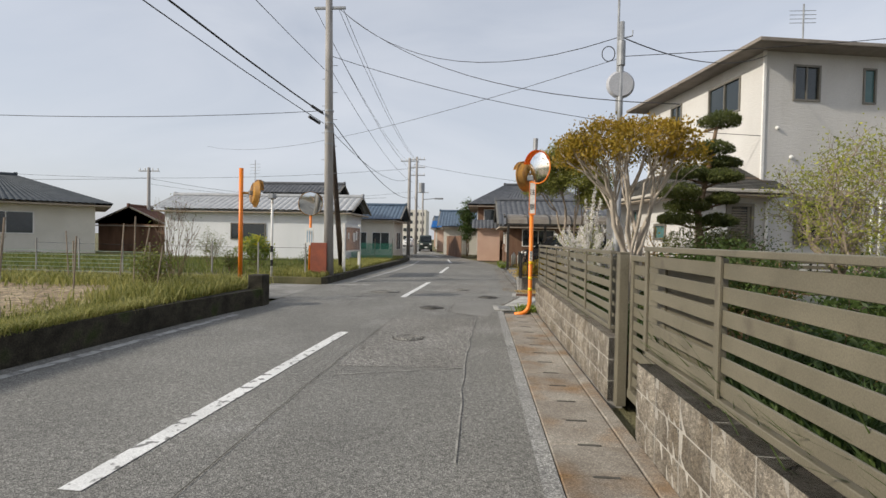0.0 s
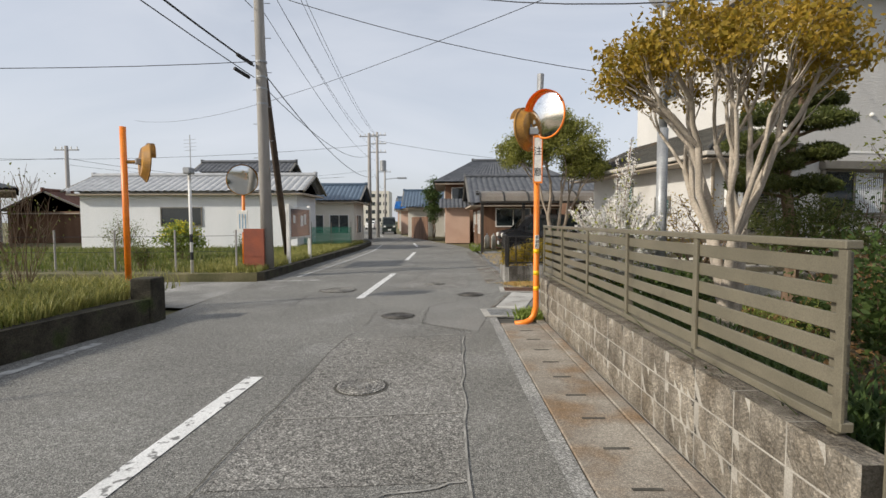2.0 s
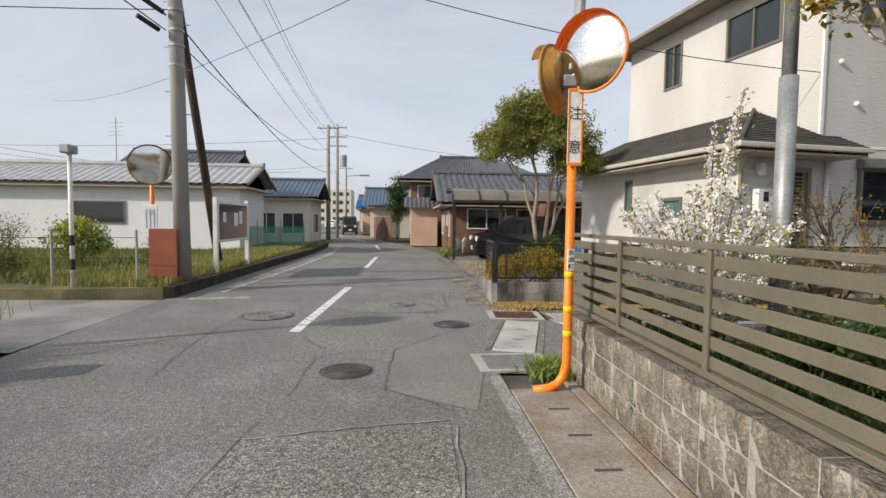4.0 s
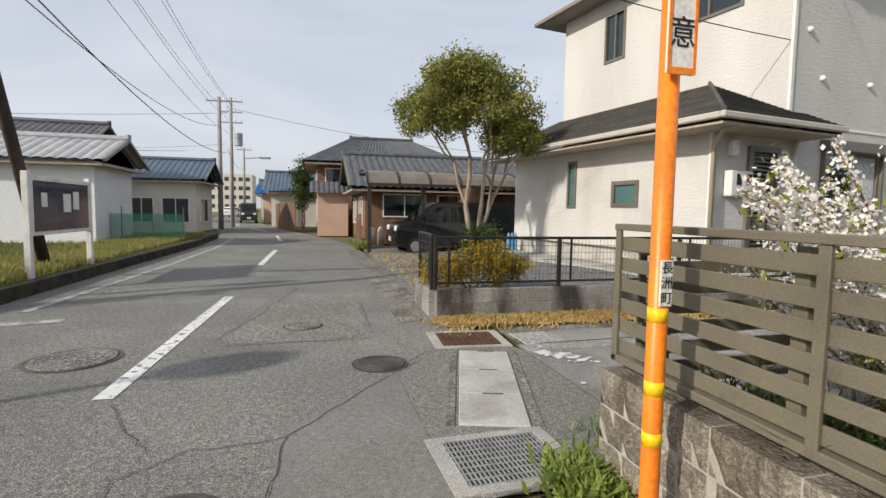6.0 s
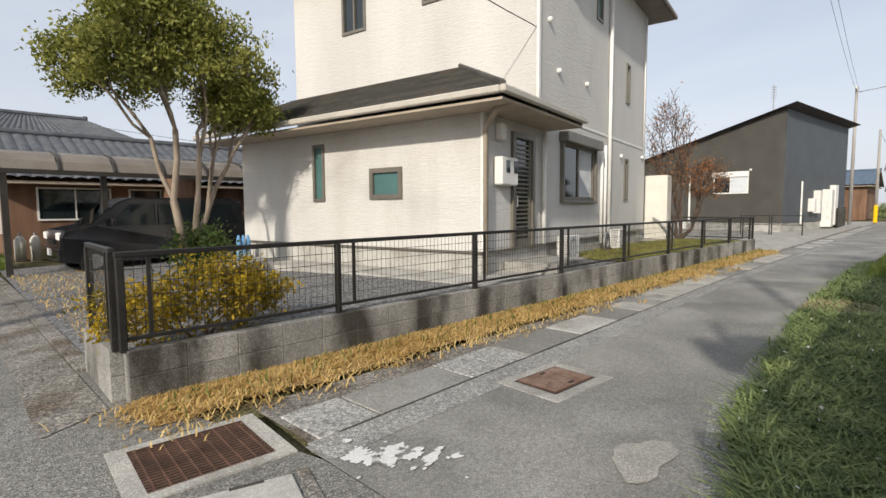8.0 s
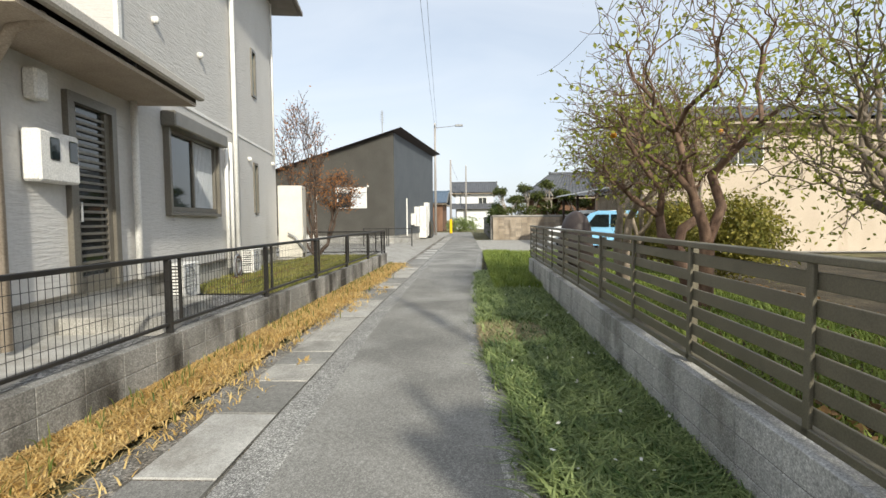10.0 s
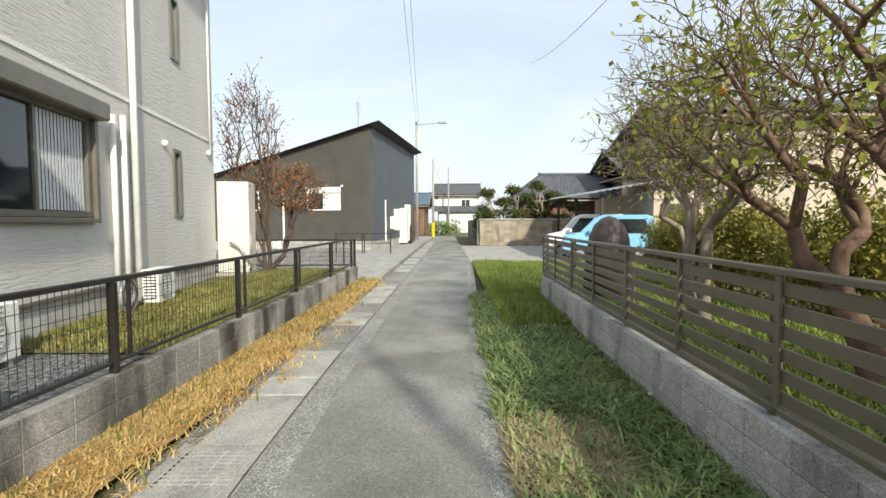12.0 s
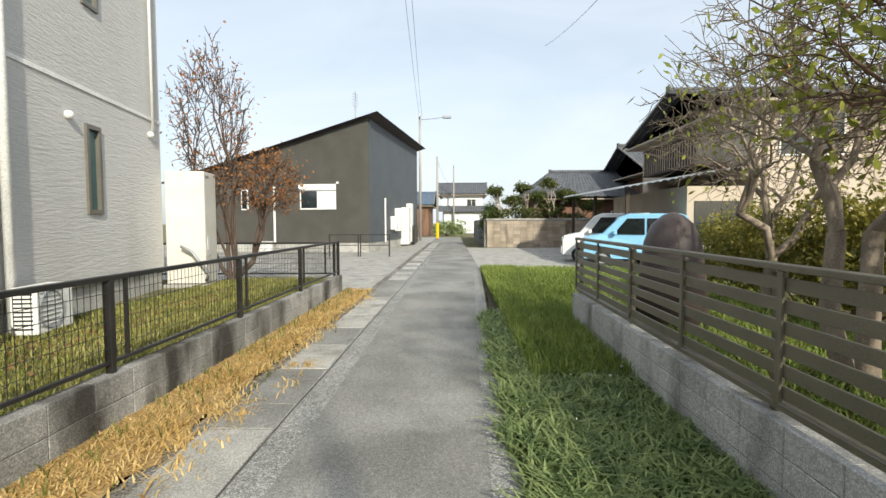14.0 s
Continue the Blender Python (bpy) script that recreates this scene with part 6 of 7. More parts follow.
def utility(x, y, h, label, arms=2, lamp=False, r=0.15):
    u = thing("utility_pole", x, y, 0, 0, label, "utility pole", "utility poles")
    part("shaft", tubed([(0, 0, -0.1), (0, 0, h)], [r, r * 0.7], 12), POLE, u, smooth=True)
    for k in range(arms):
        part("crossarm", boxed(-0.8, -0.04, h - 0.3 - 0.75 * k, 0.8, 0.04, h - 0.22 - 0.75 * k), STEEL, u)
        for dx in (-0.7, -0.3, 0.3, 0.7):
            part("insulator", tubed([(dx, 0, h - 0.22 - 0.75 * k), (dx, 0, h - 0.05 - 0.75 * k)], 0.04, 6), WHITE_PAINT, u)
    if lamp:
        part("lamp_arm", tubed([(0, 0, h - 0.4), (0.0, -1.3, h - 0.3), (0, -2.0, h - 0.2)], 0.03, 6), STEEL, u)
        part("lamp_head", bevelled(boxed(-0.15, -2.6, h - 0.3, 0.15, -1.9, h - 0.12), 0.03), STEEL, u)
    return u


u1 = utility(-5.95, 48, 9.3, "far utility pole with crossarms and a transformer", 3)
part("transformer", tubed([(0.5, 0, 5.9), (0.5, 0, 6.8)], 0.28, 12), STEEL, u1)
utility(-6.15, 44.5, 8.6, "far utility pole beside the blue-roofed house", 1, r=0.17)
u2 = utility(-7.6, 68, 8.0, "distant utility pole with a street lamp", 1)
part("lamp_arm", tubed([(0, 0, 6.8), (2.0, 0, 7.0)], 0.05, 6), STEEL, u2)
part("lamp_head", bevelled(boxed(1.6, -0.2, 6.85, 2.8, 0.2, 7.05), 0.03), STEEL, u2)
utility(-24.5, 36, 6.4, "utility pole behind the dark shed", 1)
utility(50, 15.9, 10.4, "slim utility pole with a long lamp arm beside the lane", 1, lamp=True, r=0.13)
u5 = utility(53, 14.6, 7.4, "slim utility pole with a yellow guard at its foot", 0, r=0.12)
part("guard", tubed([(0, 0, 0.1), (0, 0, 1.5)], 0.135, 10), YELLOW_TAPE, u5)
utility(78, 13.4, 9.5, "distant utility pole at the lane's end", 1, r=0.14)
utility(-6.5, -22, 10.5, "utility pole behind the walker", 1)


def cable(p, q, sag, r=0.009, label="thin black overhead cable"):
    p, q = Vector(p), Vector(q)
    c = tagged(part("overhead_cable", tubed([p.lerp(q, k / 14) - Vector((0, 0, sag * 4 * (k / 14) * (1 - k / 14))) for k in range(15)], r, 5), CABLE), label, "cable", "overhead cables")
    return c


P0 = (-5.05, 16.9)
for dz, dx in ((9.2, -0.5), (9.2, 0.3), (9.1, 0.5), (8.2, 0.05), (7.2, 0.05)):
    cable((P0[0] + dx, P0[1], dz), (-6.2 + dx, 48, dz - 0.4), 0.7)
cable((P0[0], 16.9, 5.6), (-6.3, 48, 5.4), 0.9, 0.016, "thick black telephone cable")
cable((P0[0], 16.9, 5.2), (-6.15, 44.5, 6.8), 0.8, 0.012)
cable((P0[0] + 0.4, 16.9, 9.1), (2.62, 9.85, 5.3), 1.0, 0.008)
cable((P0[0] + 0.4, 16.9, 9.1), (3.1, 8.1, 3.6), 0.7, 0.008)
cable((2.7, 9.85, 5.3), (9.1, 16.9, 7.5), 0.35, 0.011, "thick black service cable")
cable((2.7, 9.85, 4.95), (30, 9.0, 9.0), 0.8, 0.007)
cable((2.6, 9.85, 4.9), (-20, 36, 8.0), 0.8, 0.006)
cable((P0[0] - 0.1, 16.8, 5.6), (-6.5, -22, 8.6), 0.9, 0.022, "thick black telephone cable")
cable((P0[0] - 0.1, 16.8, 5.3), (-6.5, -22, 7.9), 0.8, 0.012)
cable((P0[0] - 0.1, 16.8, 7.1), (-6.5, -22, 9.8), 0.7, 0.010)
for dx in (-0.9, -0.5, 0.3):
    cable((-6.5 + dx, -22, 10.3), (-26 + dx * 2, 22, 10.0), 1.0, 0.008)
cable((P0[0], 16.9, 5.75), (-26, 13.5, 5.6), 0.5, 0.010)
cable((-24.5, 36, 5.6), (-8.5, 46, 5.2), 0.6, 0.012)
cable((-24.5, 36, 5.6), (-60, 30, 6.0), 0.6, 0.012)
cable((-24.5, 36, 5.2), (-6.3, 48, 6.0), 0.8, 0.009)
cable((-6.2, 48, 8.6), (30, 52, 7.0), 1.2, 0.014)
cable((-6.2, 48, 8.2), (-60, 46, 8.0), 1.2, 0.014)
cable((-6.2, 48, 8.9), (-7.6, 68, 7.6), 0.6)
cable((-6.2, 48, 5.6), (-7.6, 68, 5.8), 0.6, 0.014)
cable((9.0, 16.85, 4.95), (-5.0, 16.95, 7.6), 0.5, 0.010)
cable((50, 15.9, 10.0), (8, 13.6, 10.6), 0.6, 0.008)
cable((50, 15.7, 9.9), (8, 13.3, 10.5), 0.6, 0.008)
cable((53, 14.6, 7.2), (78, 13.4, 7.4), 1.2, 0.012)
coil = bmesh.new()
tube(coil, [(2.45 + 0.12 * math.cos(a * 0.6), 9.85, 5.0 + 0.14 * math.sin(a * 0.6)) for a in range(22)], 0.008, 5)
tagged(part("cable_coil", coil, CABLE), "loose coil of black service cable on the pole", "cable", "overhead cables")


# ---- fixtures at the white house ----
def local(u, v, z):
    return H.matrix_world @ Vector((u, v, z))


def placed(name, u, v, z, label, category, group=""):
    p = local(u, v, z)
    return thing(name, p.x, p.y, p.z, 9.3, label, category, group)


boiler = placed("hot_water_tank", 10.62, -0.72, 0.28, "tall cream hot water tank on a concrete base", "water heater")
part("base", boxed(-0.05, -0.05, -0.05, 0.75, 0.75, 0.08), CONCRETE_PALE, boiler)
part("body", bevelled(boxed(0.0, 0.0, 0.09, 0.68, 0.70, 2.2), 0.015), material("cream_enamel", (0.68, 0.65, 0.58), (0.62, 0.59, 0.52), scale=2, rough=0.45, bump=0.02), boiler)
part("cover_panel", bevelled(boxed(0.10, -0.008, 0.72, 0.24, 0.0, 0.98), 0.006), TRIM_WHITE, boiler)
part("badge", boxed(0.06, -0.004, 2.08, 0.26, 0.0, 2.13), STEEL, boiler)
part("tap", tubed([(0.12, -0.01, 0.62), (0.12, -0.05, 0.62)], 0.02, 6), STEEL, boiler)
part("pipe", tubed([(-0.05, -0.02, 0.15), (-0.12, -0.08, 0.3), (-0.15, 0.2, 0.7), (-0.12, 0.4, 0.8)], 0.03, 6), STEEL, boiler, smooth=True)


def air_conditioner(name, m_parent, label, w=0.62, h=0.5, d=0.26):
    part("casing", bevelled(boxed(0, 0, 0.06, w, d, 0.06 + h), 0.012), TRIM_WHITE, m_parent)
    ringm = bmesh.new()
    tube(ringm, [(w * 0.36 + 0.2 * math.cos(6.2832 * i / 20), -0.006, 0.06 + h / 2 + 0.2 * math.sin(6.2832 * i / 20)) for i in range(21)], 0.012, 5, cap=False)
    part("fan_ring", ringm, STEEL, m_parent)
    for k in range(9):
        part("grille_bar", boxed(w * 0.08, -0.008, 0.14 + k * h / 10, w * 0.66, -0.002, 0.15 + k * h / 10), STEEL, m_parent)
    for k in range(10):
        part("side_louvre", boxed(-0.008, 0.04, 0.12 + k * h / 11, -0.001, d - 0.04, 0.135 + k * h / 11), BLACK_INK, m_parent)
    for s in (0.08, w - 0.14):
        part("foot", boxed(s, 0.02, 0.0, s + 0.06, d - 0.02, 0.06), CONCRETE, m_parent)


for u, v in ((2.75, -0.42), (6.35, -0.42)):
    ac = placed("air_conditioner", u, v, 0.28, "white outdoor air conditioner unit beside the house wall", "air conditioner", "outdoor air conditioners")
    air_conditioner("ac", ac, "")
hose = placed("hose_reel", 5.66, -0.3, 0.28, "orange and grey garden hose reel by the wall", "hose reel")
for r_, m_ in ((0.22, STEEL), (0.18, RUST), (0.14, STEEL)):
    hb = bmesh.new()
    tube(hb, [(r_ * math.cos(6.2832 * i / 20), 0, 0.28 + r_ * math.sin(6.2832 * i / 20)) for i in range(21)], 0.028, 6, cap=False)
    part("hose_coil", hb, m_, hose, smooth=True)
part("stand", boxed(-0.15, -0.06, 0.0, 0.15, 0.06, 0.08), RUST, hose)
bag = placed("blue_bottle_rack", -0.5, 6.2, 0.3, "blue plastic bottles standing by the annex wall", "bottles")
for k in range(3):
    part("bottle", tubed([(0.12 * k, 0, 0), (0.12 * k, 0, 0.42), (0.12 * k, 0, 0.55)], [0.055, 0.055, 0.02], 10), material("blue_plastic", (0.12, 0.3, 0.55), (0.15, 0.35, 0.6), rough=0.3, bump=0), bag)

bin_ = thing("compost_bin", 14.25, 10.12, 0.22, 0, "dark brown domed plastic compost bin behind the fence", "compost bin")
bb = bmesh.new()
tube(bb, [(0, 0, 0), (0, 0, 0.7), (0, 0, 1.05), (0, 0, 1.25), (0, 0, 1.36), (0, 0, 1.40)], [0.43, 0.37, 0.32, 0.24, 0.12, 0.02], 28)
part("shell", bb, material("brown_plastic", (0.085, 0.065, 0.06), (0.11, 0.085, 0.078), scale=3, rough=0.45, bump=0.03), bin_, smooth=True)
part("rim", tubed([(0, 0, 0.02), (0, 0, 0.06)], 0.45, 28), CONCRETE_PALE, bin_)


# ---- other houses ----
def tile_slope(a, b, c, d, ribs, r=0.05):
    """Corrugated tiles on the quad: eave a-b, top d-c; ribs run up the slope."""
    a, b, c, d = map(Vector, (a, b, c, d))
    nrm = (b - a).cross(d - a).normalized()
    if nrm.z < 0:
        nrm = -nrm
    bm = bmesh.new()
    rows = max(4, int((d - a).length / 0.28))
    steps = ribs * 4
    prev = None
    for j in range(rows + 1):
        for lift in ((0.03, 0.0) if 0 < j < rows else (0.0,)):
            line = []
            for i in range(steps + 1):
                p = a.lerp(b, i / steps).lerp(d.lerp(c, i / steps), j / rows)
                line.append(bm.verts.new(p + nrm * (r * abs(math.sin(math.pi * i / 4)) + lift)))
            if prev:
                for i in range(steps):
                    bm.faces.new((prev[i], prev[i + 1], line[i + 1], line[i]))
            prev = line
    return bm


PLASTER = material("beige_plaster", (0.459, 0.385, 0.303), (0.540, 0.464, 0.372), scale=0.8, fine=50, rough=0.9, bump=0.2, streak=0.4, stain=(0.36, 0.29, 0.22), stain_scale=0.8)
WOOD_WALL = material("brown_board_wall", (0.13, 0.073, 0.046), (0.22, 0.125, 0.08), scale=2, fine=40, rough=0.85, bump=0.3, streak=0.2)
PINK_WALL = material("pinkish_plaster", (0.55, 0.36, 0.27), (0.62, 0.43, 0.33), scale=1, fine=50, rough=0.9, bump=0.2)
WHITE_METAL = material("white_metal_siding", (0.66, 0.68, 0.69), (0.72, 0.73, 0.74), scale=1, fine=30, rough=0.6, bump=0.05, streak=0.2)
CREAM = material("cream_render", (0.60, 0.57, 0.50), (0.66, 0.63, 0.56), scale=1, fine=50, rough=0.9, bump=0.2)
# Tone lifted for the sunlit west side; the lane side uses a darker copy.
CHARCOAL = material("charcoal_siding", (0.135, 0.128, 0.112), (0.16, 0.152, 0.135), scale=1, fine=60, rough=0.7, bump=0.1)
BLUE_TILE = material("blue_roof_tile", (0.06, 0.095, 0.14), (0.09, 0.13, 0.18), scale=3, rough=0.4, bump=0.1, spec=0.5)
PALE_TILE = material("pale_grey_tile", (0.30, 0.31, 0.32), (0.40, 0.41, 0.42), scale=2.5, fine=50, rough=0.6, bump=0.1, spec=0.4)
DARK_SLATE = material("dark_slate_roof", (0.06, 0.07, 0.08), (0.085, 0.095, 0.105), scale=3, fine=60, rough=0.8, bump=0.1, spec=0.2)
TARP = material("blue_tarpaulin", (0.02, 0.17, 0.5), (0.03, 0.22, 0.6), scale=3, rough=0.5, bump=0.4)


def house(name, x0, y0, x1, y1, ze, zr, axis, wallm, roofm, label, windows=(), over=0.6, hip=0.0, z0=0.0, ribs=None, rz=0.0, gable=None):
    """A gabled or hipped house; windows: (side, along0, along1, z0, z1)."""
    h = thing(name, x0, y0, 0, rz, label, "house", "neighbouring houses")
    X, Y = x1 - x0, y1 - y0
    walls = {"S": ((0, 0, z0, X, 0.15, ze)), "N": ((0, Y - 0.15, z0, X, Y, ze)), "W": ((0, 0.15, z0, 0.15, Y - 0.15, ze)), "E": ((X - 0.15, 0.15, z0, X, Y - 0.15, ze))}
    for b in walls.values():
        part("wall", boxed(*b), wallm, h)
    o = over
    if axis == "x":
        e = [(-o, -o), (X + o, -o), (X + o, Y + o), (-o, Y + o)]
        ra, rb_ = (-o + hip, Y / 2), (X + o - hip, Y / 2)
    else:
        e = [(X + o, -o), (X + o, Y + o), (-o, Y + o), (-o, -o)]
        ra, rb_ = (X / 2, -o + hip), (X / 2, Y + o - hip)
    ev = [Vector((*p, ze - 0.05)) for p in e]
    A, B = Vector((*ra, zr)), Vector((*rb_, zr))
    n = ribs or max(6, int((ev[1] - ev[0]).length / 0.3))
    r1 = part("roof", tile_slope(ev[0], ev[1], B, A, n), roofm, h)
    part("roof", tile_slope(ev[2], ev[3], A, B, n), roofm, h)
    if hip:
        part("roof", tile_slope(ev[1], ev[2], B, B + Vector((0.0, 0.001, 0)), n // 2), roofm, h)
        part("roof", tile_slope(ev[3], ev[0], A, A + Vector((0.0, 0.001, 0)), n // 2), roofm, h)
    else:
        for (p, q, t) in ((0, 3, A), (1, 2, B)):
            ins = Vector((o, 0, 0)) if axis == "x" else Vector((0, o, 0))
            s = ins if p == 0 else -ins
            w0, w1, w2 = ev[p] + s, ev[q] + s, t + s
            part("gable_wall", faces([w0, w1, w2], [(0, 1, 2)], 0.1), gable or wallm, h)
            part("verge_board", tubed([ev[p], t], 0.07, 4), FRAME, h)
            part("verge_board", tubed([ev[q], t], 0.07, 4), FRAME, h)
    part("ridge", tubed([A + Vector((0, 0, 0.06)), B + Vector((0, 0, 0.06))], 0.13, 8), roofm, h)
    for end in (A, B):
        part("ridge_end", tubed([end + Vector((0, 0, -0.05)), end + Vector((0, 0, 0.22))], 0.11, 6), roofm, h)
    part("eave_board", boxed(-o + 0.1, -o + 0.1, ze - 0.22, X + o - 0.1, Y + o - 0.1, ze - 0.14), SOFFIT, h)
    for side, a, b, c, d in windows:
        w = new("window")
        w.empty_display_size = 0.1
        w.parent = h
        w.matrix_local = {"S": pose(0, 0, 0), "W": pose(0, 0, 0, 0, 0, 90) @ pose(0, 0, 0), "N": pose(0, Y, 0), "E": pose(X, 0, 0, 0, 0, 90)}[side]
        s = {"S": -1, "W": 1, "N": 1, "E": -1}[side]
        part("pane", boxed(a, min(0, s * 0.02), c, b, max(0, s * 0.02), d), GLASS, w)
        f = bmesh.new()
        for q in ((a - 0.05, c - 0.05, b + 0.05, c), (a - 0.05, d, b + 0.05, d + 0.05), (a - 0.05, c, a, d), (b, c, b + 0.05, d), ((a + b) / 2 - 0.02, c, (a + b) / 2 + 0.02, d)):
            box(f, q[0], min(0, s * 0.05), q[1], q[2], max(0, s * 0.05), q[3])
        part("window_frame", f, TRIM_WHITE, w)
    return h


# far side of the road
house("storehouse", -18.0, 28.0, -7.35, 31.6, 3.0, 3.85, "x", WHITE_METAL, PALE_TILE, "long white storehouse with a grey tiled roof", [], 0.5, ribs=34)
sw = thing("storehouse_window", -14.0, 28.0, 0, 0, "wide dark window with a thin dark frame in the storehouse wall", "window", kind="structure")
part("pane", boxed(0.0, -0.02, 1.3, 1.95, 0.0, 2.15), GLASS, sw)
for b in ((-0.05, 1.25, 2.0, 1.3), (-0.05, 2.15, 2.0, 2.2), (-0.05, 1.3, 0.0, 2.15), (1.95, 1.3, 2.0, 2.15)):
    part("window_frame", boxed(b[0], -0.05, b[1], b[2], 0.0, b[3]), FRAME, sw)
house("storehouse_upper", -15.8, 36.2, -10.5, 38.2, 4.7, 5.4, "x", WHITE_METAL, TILE, "taller white building behind the storehouse", [], 0.5)
house("cream_house", -32.1, 22.7, -21.1, 30.7, 3.3, 5.0, "x", CREAM, DARK_SLATE, "cream house with a dark hipped roof", [("S", 5.6, 8.0, 1.4, 2.6)], 0.9, hip=5, rz=40)
house("dark_shed", -27.4, 34.7, -22.4, 36.6, 2.2, 3.4, "y", WOOD_WALL, material("rusty_roof", (0.09, 0.045, 0.035), (0.14, 0.07, 0.05), scale=2, rough=0.9, bump=0.2), "low dark brown shed with a rusty roof", [], 0.3)
house("blue_roofed_house", -10.4, 39.5, -6.6, 44, 3.0, 4.2, "x", CREAM, BLUE_TILE, "low cream house with a blue tiled roof", [("S", 0.5, 1.6, 0.6, 1.9), ("S", 2.1, 3.4, 0.6, 1.9), ("E", 1.0, 3.0, 0.6, 1.9)], 0.6)
house("far_house", -20, 60, -14.0, 66, 3.2, 5.0, "x", CREAM, BLUE_TILE, "far low house with a blue roof", [], 0.6)
block = thing("apartment_block", -35, 165, 0, 0, "distant white four-storey apartment block", "building")
part("wall", boxed(0, 0, 0, 17.5, 10, 11.0), CREAM, block)
for r_ in range(4):
    for c_ in range(9):
        part("window", boxed(0.5 + 1.9 * c_, -0.08, 1.2 + 2.6 * r_, 1.6 + 1.9 * c_, 0.0, 2.3 + 2.6 * r_), GLASS, block)

# this side of the road, past the white house
house("tiled_house", 1.9, 30.2, 15, 37.5, 2.45, 4.1, "x", WOOD_WALL, TILE, "single-storey house with a pinkish gable and grey tiles", [("S", 0.8, 2.6, 1.2, 2.1), ("S", 3.2, 5.0, 1.2, 2.1), ("W", 1.0, 2.6, 0.8, 2.0), ("W", 4.4, 6.0, 0.8, 2.0)], 0.7, ribs=44, gable=PINK_WALL)
house("wooden_house", 0.0, 39.2, 8.5, 46.5, 4.25, 6.1, "x", WOOD_WALL, TILE, "two-storey brown wooden house with a grey hipped roof", [("W", 1.0, 3.0, 2.7, 3.8), ("W", 4.2, 6.4, 2.7, 3.8), ("W", 1.0, 3.0, 0.7, 2.0), ("S", 0.5, 2.2, 2.7, 3.8)], 0.8, hip=3.0)
pinkw = thing("pink_porch", 0.0, 36.4, 0, 0, "narrow pinkish porch with a small tiled roof", "porch")
part("wall", boxed(0, 0, 0, 1.6, 2.2, 2.3), PINK_WALL, pinkw)
part("roof", tile_slope((-0.4, -0.4, 2.3), (2.0, -0.4, 2.3), (2.0, 1.2, 2.95), (-0.4, 1.2, 2.95), 9), TILE, pinkw)
house("far_house", -3.4, 50, 3.5, 56, 2.8, 4.4, "x", CREAM, BLUE_TILE, "far house with a blue tiled roof", [("W", 1, 3, 0.8, 2.0)], 0.6)
house("far_house", -4.9, 60, 1.2, 66, 2.8, 4.2, "x", PINK_WALL, BLUE_TILE, "far pinkish house with a blue roof", [("W", 1, 3, 0.8, 2.0)], 0.6)
tp = tagged(part("blue_tarpaulin", faces([(-5.6, 59.3, 2.86), (-3.4, 59.3, 2.86), (-3.4, 61.4, 3.72), (-5.6, 61.4, 3.72)], [(0, 1, 2, 3)], 0.03), TARP), "bright blue tarpaulin spread on a far roof", "tarpaulin")
house("far_house", -6.3, 74, 0.7, 80, 3.0, 4.6, "x", CREAM, TILE, "far house at the road's bend", [], 0.6)
house("far_house", -25, 92, -17, 99, 3.0, 4.6, "x", CREAM, TILE, "far house at the road's bend", [], 0.6)
house("far_house", -8.5, 96, -2, 103, 3.4, 5.2, "x", PINK_WALL, TILE, "far house at the road's bend", [], 0.6)

# dark grey house on the lane
gh = thing("charcoal_house", 33.6, 17.25, 0.0, -7, "modern charcoal house with a steep single-pitch roof", "house")
part("foundation", boxed(0.05, 0.05, 0, 11.95, 10.95, 0.55), CONCRETE_PALE, gh)
part("wall", faces([(0, 0, 0.5), (0, 11, 0.5), (0, 11, 3.75), (0, 0, 6.8)], [(0, 1, 2, 3)], 0.15), CHARCOAL, gh)
part("wall", faces([(12, 0, 0.5), (12, 11, 0.5), (12, 11, 3.75), (12, 0, 6.8)], [(0, 1, 2, 3)], 0.15), CHARCOAL, gh)
# Same siding in a darker, bluer copy: lane-side shade put into the colour.
part("wall", boxed(0.16, 0.0, 0.5, 11.84, 0.15, 6.8), material("charcoal_siding_shaded", (0.075, 0.085, 0.095), (0.09, 0.1, 0.11), scale=1, fine=60, rough=0.6, bump=0.1), gh)
part("wall", boxed(0.16, 10.85, 0.5, 11.84, 11, 3.75), CHARCOAL, gh)
part("roof", faces([(-0.45, -0.6, 7.02), (12.4, -0.6, 7.02), (12.4, 11.5, 3.65), (-0.45, 11.5, 3.65)], [(0, 1, 2, 3)], -0.22), material("dark_metal_roof", (0.06, 0.045, 0.042), (0.075, 0.058, 0.052), rough=0.5, bump=0.05), gh)
wn_ = new("window")
wn_.parent = gh
part("window_frame", bevelled(boxed(-0.06, 1.75, 2.2, 0.0, 3.7, 3.5), 0.01), TRIM_WHITE, wn_)
for a, b in ((1.83, 2.7), (2.76, 3.62)):
    part("pane", boxed(-0.075, a, 2.28, -0.062, b, 3.15), CURTAIN if a < 2 else GLASS, wn_)
part("shutter_box", boxed(-0.14, 1.72, 3.2, -0.062, 3.73, 3.5), TRIM_WHITE, wn_)
wn2 = new("window")
wn2.parent = gh
part("window_frame", boxed(-0.05, 6.6, 2.2, 0.0, 7.0, 3.3), TRIM_WHITE, wn2)
part("pane", boxed(-0.062, 6.66, 2.27, -0.052, 6.94, 3.23), GLASS, wn2)
part("downpipe", tubed([(-0.1, 5.1, 0.4), (-0.1, 5.1, 3.4)], 0.06, 8), TRIM_WHITE, gh)
